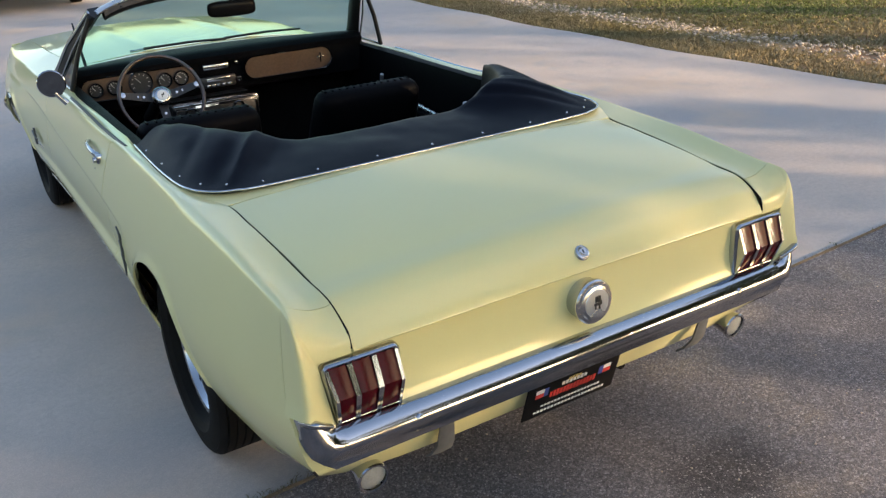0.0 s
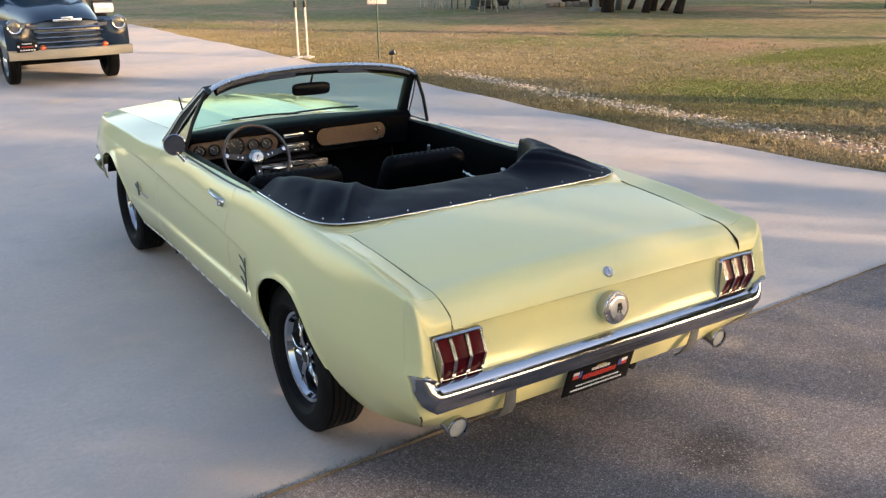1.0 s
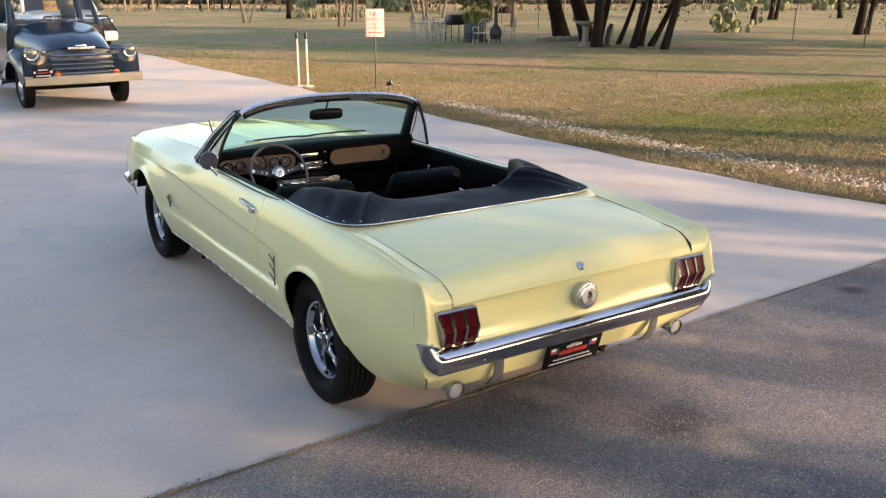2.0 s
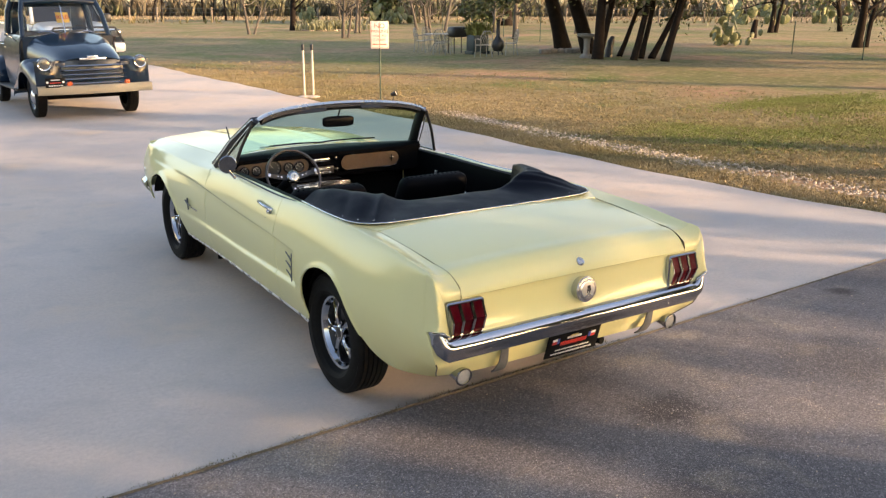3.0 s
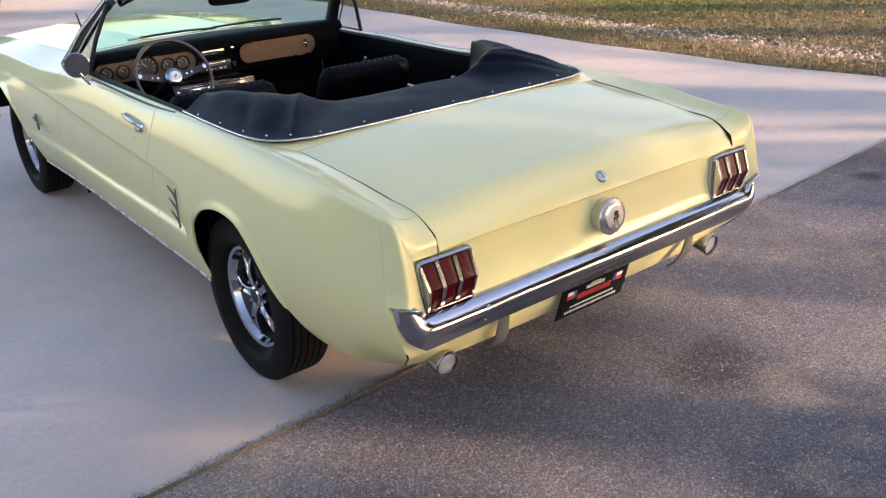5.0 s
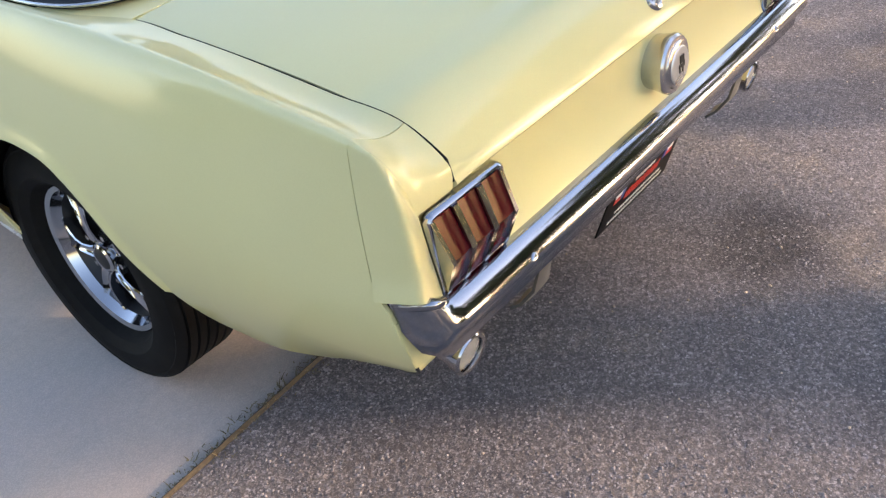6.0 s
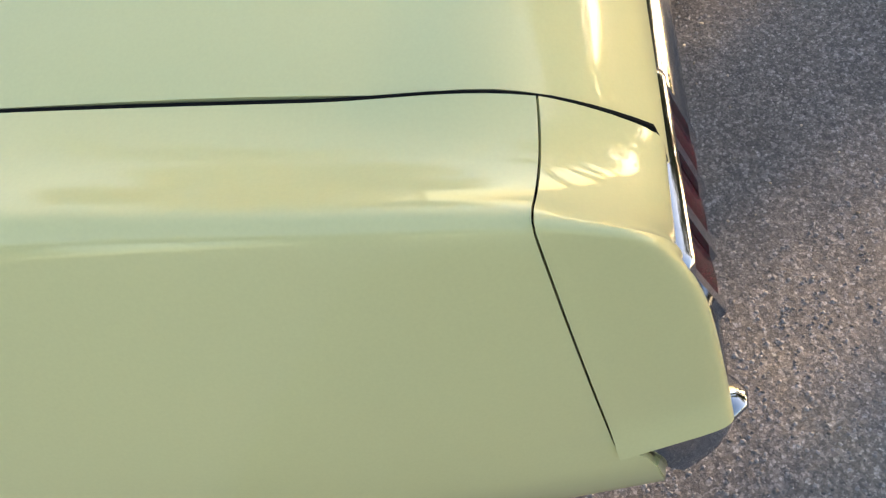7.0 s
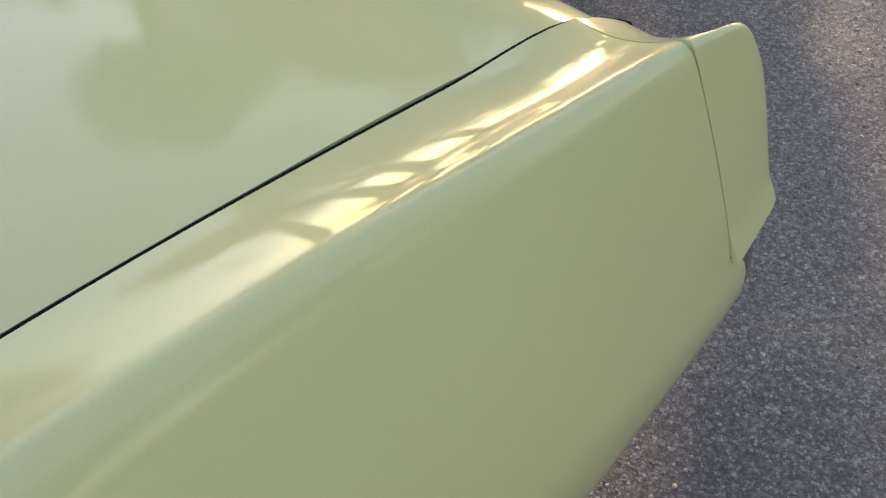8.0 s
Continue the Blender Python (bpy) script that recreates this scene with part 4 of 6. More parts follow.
lathe("lighter", [(0.0, 0.020), (0.009, 0.018), (0.011, 0.0)], CHROME, dash, n=16, at=pose(0.03, 1.594, 0.868, 90, 0, 0))
cool = box("cooler_unit", (0.40, 0.20, 0.090), (-0.14, 1.52, 0.695), BLACK, car, "under-dash cooler with bright face", 0.010)
sheet("face_border", [[(-0.14 + dx * 0.195, 1.418, 0.695 + dz * 0.04) for dx, dz in ((-1, 1), (1, 1), (1, -1), (-1, -1))], [(-0.14 + dx * 0.185, 1.414, 0.695 + dz * 0.030) for dx, dz in ((-1, 1), (1, 1), (1, -1), (-1, -1))]], CHROME, cool, "bright border", thick=0.004, around=True)
box("face_strip", (0.39, 0.10, 0.006), (-0.14, 1.47, 0.742), CHROME, cool, bevel=0.002)
for dx in (-0.12, 0.10):
    lathe("vent_ring", [(0.022, 0.0), (0.024, 0.008), (0.029, 0.008), (0.031, 0.0)], CHROME, cool, n=24, at=pose(-0.14 + dx, 1.419, 0.700, 90, 0, 0))

# steering wheel
WHL = pose(-0.412, 1.262, 0.840, 62, 0, 0) @ Matrix.Scale(0.875, 4)
ang = np.linspace(0, 2 * np.pi, 57)
bm_ring = tube_data(np.stack([0.196 * np.cos(ang), 0.196 * np.sin(ang), 0 * ang], -1), 0.0098, 10)
st = sheet("steering_wheel", bm_ring, RIMWOOD, car, "wood-rim three-spoke steering wheel", around=True, at=WHL)
for a0 in (10, 170, 270):
    c, sn = math.cos(radians(a0)), math.sin(radians(a0))
    rows = [[(c * r - sn * w * q, sn * r + c * w * q, h) for q, h in ((-1, z), (1, z), (1, z - 0.004), (-1, z - 0.004))] for r, w, z in ((0.03, 0.022, -0.030), (0.10, 0.019, -0.022), (0.17, 0.015, -0.008), (0.192, 0.017, 0.0))]
    loft_box("spoke", rows, BLACK, st, "black drilled spoke", 30.0)
    for r in (0.08, 0.11, 0.14):
        lathe("spoke_hole", [(0.0, 0.001), (0.006, 0.001), (0.007, 0.0)], CHROME_DULL, st, n=12, at=pose(c * r, sn * r, -0.024 + 0.1 * (r - 0.08)))
    lathe("spoke_tip", [(0.0, 0.004), (0.012, 0.003), (0.014, 0.0)], CHROME, st, n=14, at=pose(c * 0.178, sn * 0.178, -0.002))
lathe("horn_button", [(0.046, -0.04), (0.048, -0.006), (0.040, 0.004), (0.030, 0.010), (0.0, 0.013)], CHROME_DULL, st, "pale horn button", n=32)
lathe("button_face", [(0.026, 0.0125), (0.018, 0.0142), (0.0, 0.0150)], PRINT_WHITE, st, "white button face", n=28)
for dx, dy, bw, bh in ((0, 0.002, 0.014, 0.007), (-0.004, -0.006, 0.004, 0.009), (0.005, 0.007, 0.005, 0.008)):
    box("button_mark", (bw, bh, 0.001), (dx, dy, 0.0155), BLACK, st, bevel=0.0)
for k in range(24):
    box("button_rib", (0.003, 0.008, 0.004), (0, 0.036, 0.006), BLACK, st, bevel=0.0, at=Matrix.Rotation(k * math.pi / 12, 4, "Z"))
lathe("column", [(0.032, -0.38), (0.032, -0.06), (0.045, -0.035)], BLACK, st, "black steering column", n=20)
tube("signal_lever", [(-0.02, 0, -0.06), (-0.12, 0.02, -0.05), (-0.17, 0.03, -0.045)], [0.005, 0.004, 0.007], CHROME, st, n=8)

# the folded top under its cover
outer = [(-0.726, 0.420), (-0.733, 0.22), (-0.735, 0.03), (-0.722, -0.115), (-0.675, -0.196), (-0.59, -0.230), (-0.42, -0.243), (-0.21, -0.248), (0.0, -0.250)]
inner = [(-0.600, 0.400), (-0.560, 0.32), (-0.500, 0.225), (-0.440, 0.165), (-0.36, 0.125), (-0.28, 0.105), (-0.19, 0.098), (-0.09, 0.096), (0.0, 0.096)]


def both_sides(pts, lead):
    full = np.array(pts + [(-x, y) for x, y in pts[-2::-1]])
    t = np.linspace(0, 1, len(full))
    fx, fy = curve_of(*zip(t, full[:, 0])), curve_of(*zip(t, full[:, 1]))
    q = np.linspace(0, 1, lead)
    return np.stack([fx(q), fy(q)], -1)


NU, NV = 121, 26
oc, ic = both_sides(outer, NU), both_sides(inner, NU)
cover = []
for i in range(NU):
    q = i / (NU - 1)
    along = 2 * q - 1
    side = float(step(abs(along), 0.30, 0.62)) if along < 0 else float(step(along, 0.22, 0.50))
    row = []
    for j in range(NV):
        t = j / (NV - 1)
        p = oc[i] * (1 - t) + ic[i] * t
        rise = 0.020 + (0.052 if along < 0 else 0.066) * side
        rise *= 1 - 0.25 * float(step(abs(along), 0.88, 1.0))
        z = 0.887 + 0.008 * (1 - abs(along)) + rise * math.sin(math.pi * min(t / 0.74, 1) * 0.5) ** (0.9 + 0.5 * side)
        z -= 0.115 * float(step(t, 0.78, 1.0)) ** 1.3
        body = math.sin(math.pi * t)
        pull = noise.noise(Vector((p[0] * 5, p[1] * 5, 0.3)))
        fold = 0.006 * pull * body + 0.003 * noise.noise(Vector((p[0] * 16, p[1] * 12, 1.7))) * body
        for at, wide, high in ((-0.50, 0.020, 0.012), (-0.57, 0.035, -0.010), (-0.40, 0.030, -0.006), (0.42, 0.03, -0.008), (0.55, 0.025, 0.010), (0.70, 0.03, -0.007), (-0.74, 0.03, -0.006)):
            fold += high * math.exp(-((along + 0.10 * (t - 0.5) - at) / wide) ** 2) * body
        row.append((p[0], p[1], z + fold))
    cover.append(row)
boot = sheet("top_cover", cover, VINYL, car, "dark navy vinyl cover over the folded top", thick=0.006, smooth=70.0)
tube("cover_moulding", [(x * 1.006, y - 0.006 * (abs(x) < 0.6) - 0.003, 0.888 + 0.009 * (1 - abs(2 * i / (NU - 1) - 1))) for i, (x, y) in enumerate(oc)], 0.0034, CHROME_DULL, car, "bright moulding round the cover", n=8)
for i in list(range(4, NU - 3, 7)):
    p = np.array(cover[i][2])
    lathe("snap", [(0.0, 0.0030), (0.0022, 0.0026), (0.0034, 0.001), (0.0042, -0.002)], CHROME_DULL, boot, n=12, at=pose(*p))

# ---- ground ----


def wire(m):
    return m.node_tree.nodes, m.node_tree.links


def speckled(m, scale, low, high, bump, stains=()):
    """Add crushed-stone speckle, its relief and oil stains (x, y, radius, depth) to a material."""
    n, l = wire(m)
    p = n["Principled BSDF"]
    old = p.inputs["Base Color"].links[0].from_socket
    co = n.new("ShaderNodeTexCoord")
    vor = n.new("ShaderNodeTexVoronoi")
    vor.inputs["Scale"].default_value = scale
    l.new(co.outputs["Object"], vor.inputs["Vector"])
    grey = n.new("ShaderNodeSeparateColor")
    l.new(vor.outputs["Color"], grey.inputs[0])
    ramp = n.new("ShaderNodeValToRGB")
    ramp.color_ramp.elements[0].color, ramp.color_ramp.elements[1].color = (low, low, low, 1), (high, high, high, 1)
    ramp.color_ramp.elements[0].position = 0.25
    mid = ramp.color_ramp.elements.new(0.80)
    mid.color = (1.05, 1.02, 1.0, 1)
    l.new(grey.outputs[0], ramp.inputs[0])
    mul = n.new("ShaderNodeVectorMath")
    mul.operation = "MULTIPLY"
    l.new(old, mul.inputs[0]), l.new(ramp.outputs[0], mul.inputs[1])
    last = mul.outputs[0]
    wob = n.new("ShaderNodeTexNoise")
    wob.inputs["Scale"].default_value, wob.inputs["Detail"].default_value = 7.0, 4.0
    l.new(co.outputs["Object"], wob.inputs["Vector"])
    for x, y, r, deep in stains:
        d = n.new("ShaderNodeVectorMath")
        d.operation, d.inputs[1].default_value = "DISTANCE", (x, y, 0)
        l.new(co.outputs["Object"], d.inputs[0])
        s = n.new("ShaderNodeMath")
        s.operation, s.inputs[1].default_value = "MULTIPLY_ADD", 0.9 * r
        l.new(wob.outputs[0], s.inputs[0]), l.new(d.outputs["Value"], s.inputs[2])
        q = n.new("ShaderNodeMapRange")
        q.interpolation_type = "SMOOTHSTEP"
        q.inputs[1].default_value, q.inputs[2].default_value, q.inputs[3].default_value = r * 0.6, r * 1.75, deep
        l.new(s.outputs[0], q.inputs[0])
        k = n.new("ShaderNodeVectorMath")
        k.operation = "SCALE"
        l.new(last, k.inputs[0]), l.new(q.outputs[0], k.inputs["Scale"])
        last = k.outputs[0]
    l.new(last, p.inputs["Base Color"])
    b = n.new("ShaderNodeBump")
    b.inputs["Strength"].default_value, b.inputs["Distance"].default_value = 0.8, bump
    l.new(grey.outputs[1], b.inputs["Height"])
    if p.inputs["Normal"].links:
        l.new(p.inputs["Normal"].links[0].from_socket, b.inputs["Normal"])
    l.new(b.outputs[0], p.inputs["Normal"])
    return m


def island_tint(m, dark, light):
    """Shift the colour of each loose piece of a joined mesh."""
    n, l = wire(m)
    p = n["Principled BSDF"]
    old = p.inputs["Base Color"].links[0].from_socket
    g = n.new("ShaderNodeNewGeometry")
    r = n.new("ShaderNodeMapRange")
    r.inputs[3].default_value, r.inputs[4].default_value = dark, light
    l.new(g.outputs["Random Per Island"], r.inputs[0])
    k = n.new("ShaderNodeVectorMath")
    k.operation = "SCALE"
    l.new(old, k.inputs[0]), l.new(r.outputs[0], k.inputs["Scale"])
    l.new(k.outputs[0], p.inputs["Base Color"])
    return m


def patched(m, colour, scale, low, high, seed):
    """Large soft patches of another colour."""
    n, l = wire(m)
    p = n["Principled BSDF"]
    old = p.inputs["Base Color"].links[0].from_socket
    co, t, r, mx, off = (n.new("ShaderNode" + k) for k in ("TexCoord", "TexNoise", "MapRange", "Mix", "VectorMath"))
    off.inputs[1].default_value = (seed, seed * 1.7, 0)
    t.inputs["Scale"].default_value, t.inputs["Detail"].default_value = scale, 5
    r.inputs[1].default_value, r.inputs[2].default_value = low, high
    mx.data_type = "RGBA"
    mx.inputs["B"].default_value = (*colour, 1)
    l.new(co.outputs["Object"], off.inputs[0]), l.new(off.outputs[0], t.inputs["Vector"]), l.new(t.outputs[0], r.inputs[0])
    l.new(r.outputs[0], mx.inputs["Factor"]), l.new(old, mx.inputs["A"]), l.new(mx.outputs["Result"], p.inputs["Base Color"])
    return m


SOIL = surface("lawn_soil", (0.270, 0.208, 0.112), 0.95, vary=0.55, scale=8.0, fine=30, bump=0.012, bump_scale=45, tint=(0.165, 0.155, 0.066), tint_scale=0.13, spec=0.1)
SOIL = patched(patched(SOIL, (0.33, 0.20, 0.125), 0.22, 0.50, 0.66, 3.0), (0.13, 0.16, 0.045), 0.30, 0.52, 0.68, 11.0)
SOIL = patched(patched(SOIL, (0.125, 0.125, 0.05), 1.7, 0.50, 0.72, 17.0), (0.36, 0.29, 0.17), 5.0, 0.54, 0.74, 23.0)
SOIL = patched(SOIL, (0.155, 0.13, 0.065), 14.0, 0.56, 0.74, 29.0)
CONCRETE = surface("concrete", (0.55, 0.475, 0.42), 0.80, vary=0.14, scale=0.7, fine=40, bump=0.0012, bump_scale=220, tint=(0.49, 0.448, 0.425), tint_scale=0.38, spec=0.15)
CONCRETE = patched(patched(CONCRETE, (0.41, 0.39, 0.385), 0.55, 0.50, 0.66, 5.0), (0.56, 0.46, 0.375), 0.8, 0.54, 0.70, 21.0)
CONCRETE = patched(CONCRETE, (0.44, 0.41, 0.385), 4.5, 0.52, 0.78, 31.0)
CONCRETE = speckled(CONCRETE, 420, 0.90, 1.08, 0.0004, ((2.6, 1.35, 0.16, 0.62), (-2.7, 3.4, 0.5, 0.86), (1.5, 6.5, 0.7, 0.86), (-1.9, 7.6, 0.9, 0.84)))
ASPHALT = surface("asphalt", (0.255, 0.235, 0.232), 0.88, vary=0.30, scale=2.2, fine=90, bump=0.004, bump_scale=70, tint=(0.20, 0.189, 0.196), tint_scale=1.1, spec=0.25)
ASPHALT = patched(patched(ASPHALT, (0.158, 0.151, 0.159), 0.9, 0.46, 0.64, 2.0), (0.34, 0.295, 0.25), 2.6, 0.55, 0.72, 9.0)
ASPHALT = speckled(ASPHALT, 150, 0.74, 1.45, 0.004, ((0.47, -1.06, 0.23, 0.46), (2.8, -0.44, 0.11, 0.4), (0.05, -1.7, 0.25, 0.8), (1.7, -1.2, 0.4, 0.75)))
ASPHALT = speckled(ASPHALT, 330, 0.70, 1.6, 0.002)


def seam_y(x):
    return -0.345 + 0.045 * max(min(x, 8.0), -8.0)


def verge_x(y):
    return 4.90 + 0.30 * math.exp(-((y - 0.4) / 1.2) ** 2) - 0.018 * max(y - 5.0, 0) * (y < 15)  - 0.18 * (y >= 15) + 0.05 * math.sin(y * 0.9) - 0.012 * max(min(y, 30) - 12, 0) + 0.03 * math.sin(y * 3.1)


xs = np.r_[-900, -300, -100, -40, np.linspace(-20, 60, 41), 100, 300, 900]
ys = np.r_[-900, -300, -100, -40, np.linspace(-20, 90, 56), 140, 300, 900]
ground = tagged(sheet("ground", [[(x, y, -0.030 + (0.05 * noise.noise(Vector((x * 0.12, y * 0.12, 0))) if x > 8 and y < 100 else 0)) for x in xs] for y in ys], SOIL, flip=True), "dry straw and green lawn reaching the horizon", "ground", kind="structure")
yy = np.r_[-1.0, np.linspace(0.0, 30, 121), np.linspace(31, 75, 30)]
drive = tagged(sheet("driveway", [[(x if k < 4 else verge_x(y), y if y > -0.9 else seam_y(x if k < 4 else 4.95), 0.0) for k, x in enumerate((-14.0, -8, -3, 1.0, 4.7))] for y in yy], CONCRETE, flip=True, thick=0.1), "smooth grey concrete driveway", "driveway", kind="structure")
apron = tagged(sheet("apron", [[(x, y if y < -1 else seam_y(x) + 0.006 * math.sin(x * 9), 0.003) for x in np.r_[-14.0, np.linspace(-8, 8, 65), 14]] for y in (-25, -8, -1)], ASPHALT, flip=True, thick=0.1), "dark coarse asphalt apron", "asphalt", kind="structure")

rng = np.random.default_rng(7)


def blades(name, px, py, height, width, material, z=-0.02, per=4, lean=0.6):
    """Grass: tufts of thin tapering blades as one mesh."""
    n = len(px)
    px, py, hh = np.repeat(px, per), np.repeat(py, per), np.repeat(height, per) * rng.uniform(0.6, 1.2, n * per)
    an, tilt = rng.uniform(0, 6.283, n * per), rng.uniform(0.1, lean, n * per)
    wx, wy = np.cos(an + 1.57) * width, np.sin(an + 1.57) * width
    jx, jy = rng.normal(0, 0.012, n * per), rng.normal(0, 0.012, n * per)
    bx, by = px + jx, py + jy
    tx, ty = bx + np.cos(an) * hh * tilt, by + np.sin(an) * hh * tilt
    mx, my = bx + np.cos(an) * hh * tilt * 0.35, by + np.sin(an) * hh * tilt * 0.35
    zz = np.full_like(bx, z)
    v = np.stack([np.stack([bx - wx, by - wy, zz], -1), np.stack([bx + wx, by + wy, zz], -1), np.stack([mx + wx * 0.8, my + wy * 0.8, zz + hh * 0.6], -1),
                  np.stack([mx - wx * 0.8, my - wy * 0.8, zz + hh * 0.6], -1), np.stack([tx, ty, zz + hh], -1)], 1).reshape(-1, 3)
    k = np.arange(n * per)[:, None] * 5
    quads = (k + np.array([0, 1, 2, 3])).tolist()
    tris = (k + np.array([3, 2, 4])).tolist()
    me = bpy.data.meshes.new(name)
    me.from_pydata(v.tolist(), [], quads + tris)
    return put(name, me, material, smooth=None)


STRAW = island_tint(surface("straw_grass", (0.31, 0.248, 0.145), 0.8, vary=0.2, scale=2, fine=30, tint=(0.235, 0.195, 0.098), tint_scale=0.35, spec=0.1), 0.85, 1.15)
GREEN = island_tint(surface("green_grass", (0.205, 0.225, 0.070), 0.75, vary=0.2, scale=2, fine=30, tint=(0.27, 0.245, 0.10), tint_scale=0.5, spec=0.1), 0.75, 1.25)
# lawn near the drive, thinning with distance
n = 52000
py = rng.uniform(-1.0, 26.0, n) * rng.uniform(0.25, 1, n)
px = np.array([verge_x(v) for v in py]) + rng.exponential(3.0, n) + 0.05
keep = (px < 14.0) & ((abs(px - 5.95) > 0.30 * rng.random(n) ** 0.4) | (py > 9))
tagged(blades("lawn_grass", px[keep], py[keep], 0.016 + 0.024 * rng.random(keep.sum()), 0.0055, STRAW, z=-0.028, lean=1.3), "short dry straw-coloured lawn grass", "grass", kind="stuff")
n = 6500
py = rng.uniform(-0.6, 24.0, n) * rng.uniform(0.3, 1, n)
px = np.array([verge_x(v) for v in py]) + rng.uniform(0.02, 0.68, n) ** 1.2
tagged(blades("verge_grass", px, py, 0.020 + 0.032 * rng.random(n) ** 2, 0.005, STRAW, per=5, lean=1.0), "longer dry grass along the drive's edge", "grass", kind="stuff")
n = 22000
c = rng.choice(5, n)
px = np.array([8.4, 12.9, 7.8, 10.8, 13.0])[c] + rng.normal(0, 1, n) * np.array([0.9, 1.0, 0.5, 0.9, 1.2])[c]
py = np.array([4.4, 6.0, 5.6, 4.0, 7.2])[c] + rng.normal(0, 1, n) * np.array([0.5, 0.35, 0.4, 0.6, 0.3])[c]
keep = px > 6.4
tagged(blades("green_patch_grass", px[keep], py[keep], 0.012 + 0.016 * rng.random(keep.sum()), 0.007, GREEN, lean=1.6), "greener taller grass patches in the lawn", "grass", kind="stuff")
SEAMGRASS = island_tint(surface("seam_grass", (0.22, 0.18, 0.10), 0.85, vary=0.3, scale=4, fine=40, tint=(0.09, 0.10, 0.04), tint_scale=1.5), 0.5, 1.4)
n = 900
px = np.where(rng.random(n) < 0.75, rng.uniform(-2.6, 0.9, n), rng.uniform(-2.6, 4.9, n))
py = np.array([seam_y(v) for v in px]) + rng.normal(0.004, 0.012, n)
tagged(blades("seam_grass", px, py, 0.004 + 0.011 * rng.random(n) ** 3, 0.0016, SEAMGRASS, z=0.0, per=5, lean=2.2), "thin dead grass in the pavement joint", "grass", kind="stuff")
DIRT = surface("joint_dirt", (0.075, 0.062, 0.043), 0.95, vary=0.4, scale=12, fine=120, bump=0.004, bump_scale=120)
xx = np.linspace(-8, 6, 240)
tagged(sheet("joint_dirt", [[(x, seam_y(x) + w * (0.008 + 0.006 * noise.noise(Vector((x * 6, w, 0)))), 0.004 + 0.007 * (1 - abs(w))) for w in (-1, 0, 1)] for x in xx], DIRT), "strip of earth in the pavement joint", "dirt", kind="stuff")

# gravel strip
STONE = island_tint(surface("pale_gravel", (0.50, 0.41, 0.32), 0.85, vary=0.2, scale=20, fine=90), 0.5, 1.25)


def pebbles(name, px, py, size, material, z, fine=True, sink=0.3):
    """Loose stones as one mesh: dented lumps, flattened and turned at random."""
    if fine:
        ico = bmesh.new()
        bmesh.ops.create_icosphere(ico, subdivisions=1, radius=1.0)
        bv = np.array([v.co[:] for v in ico.verts])
        bf = np.array([[v.index for v in f.verts] for f in ico.faces])
        ico.free()
    else:
        bv = np.array([(1, 0, 0), (0.3, 0.95, 0), (-0.8, 0.6, 0), (-0.8, -0.6, 0), (0.3, -0.95, 0), (0.35, 0.3, 0.8), (-0.4, 0.1, 0.9), (0.15, -0.45, 0.85)])
        bf = np.array([(0, 1, 5), (1, 2, 6), (1, 6, 5), (2, 3, 6), (3, 4, 7), (3, 7, 6), (4, 0, 7), (0, 5, 7), (5, 6, 7)])
    n, m = len(px), len(bv)
    sc = np.asarray(size)[:, None] * rng.uniform(0.6, 1.2, (n, 3)) * np.array([1, 1, 0.65])
    an = rng.uniform(0, 6.28, (n, 1))
    q = bv[None] * (1 + rng.uniform(-0.22, 0.22, (n, m, 1))) * sc[:, None]
    v = np.stack([q[..., 0] * np.cos(an) - q[..., 1] * np.sin(an) + np.asarray(px)[:, None],
                  q[..., 0] * np.sin(an) + q[..., 1] * np.cos(an) + np.asarray(py)[:, None], q[..., 2] + z + sc[:, 2:] * sink], -1).reshape(-1, 3)
    f = (bf[None] + (np.arange(n) * m)[:, None, None]).reshape(-1, 3)
    me = bpy.data.meshes.new(name)
    me.vertices.add(len(v))
    me.vertices.foreach_set("co", v.ravel())
    me.loops.add(f.size)
    me.loops.foreach_set("vertex_index", f.ravel())
    me.polygons.add(len(f))
    me.polygons.foreach_set("loop_start", np.arange(0, f.size, 3))
    me.polygons.foreach_set("loop_total", np.full(len(f), 3))
    me.update(calc_edges=True)
    return put(name, me, material, smooth=None)


n = 2300
py = rng.uniform(-1.5, 9.5, n)
px = 5.92 + 0.10 * np.sin(py * 0.8) + rng.normal(0, 0.21, n) * (1.0 - 0.04 * py)
tagged(pebbles("gravel_strip", px, py, rng.uniform(0.008, 0.024, n), STONE, -0.018), "strip of pale crushed stone in the grass", "gravel", kind="stuff")
AGGREGATE = island_tint(surface("asphalt_stone", (0.25, 0.225, 0.215), 0.85, vary=0.2, scale=20, fine=90, tint=(0.20, 0.19, 0.195), tint_scale=4), 0.45, 1.7)
n = 60000
px = rng.uniform(-2.2, 2.4, n)
py = -0.372 + 0.045 * px - 2.3 * rng.random(n) ** 1.4
tagged(pebbles("asphalt_stones", px, py, rng.uniform(0.0016, 0.0042, n), AGGREGATE, 0.003, fine=False, sink=-0.12), "crushed stone standing proud of the worn asphalt", "asphalt stone", kind="stuff")
n = 700
px, py = rng.uniform(-2.5, 4.5, n), rng.uniform(-2.6, -0.4, n)
tagged(pebbles("loose_grit", px, py, rng.uniform(0.002, 0.0055, n), STONE, 0.003), "loose pale grit on asphalt", "gravel", kind="stuff")

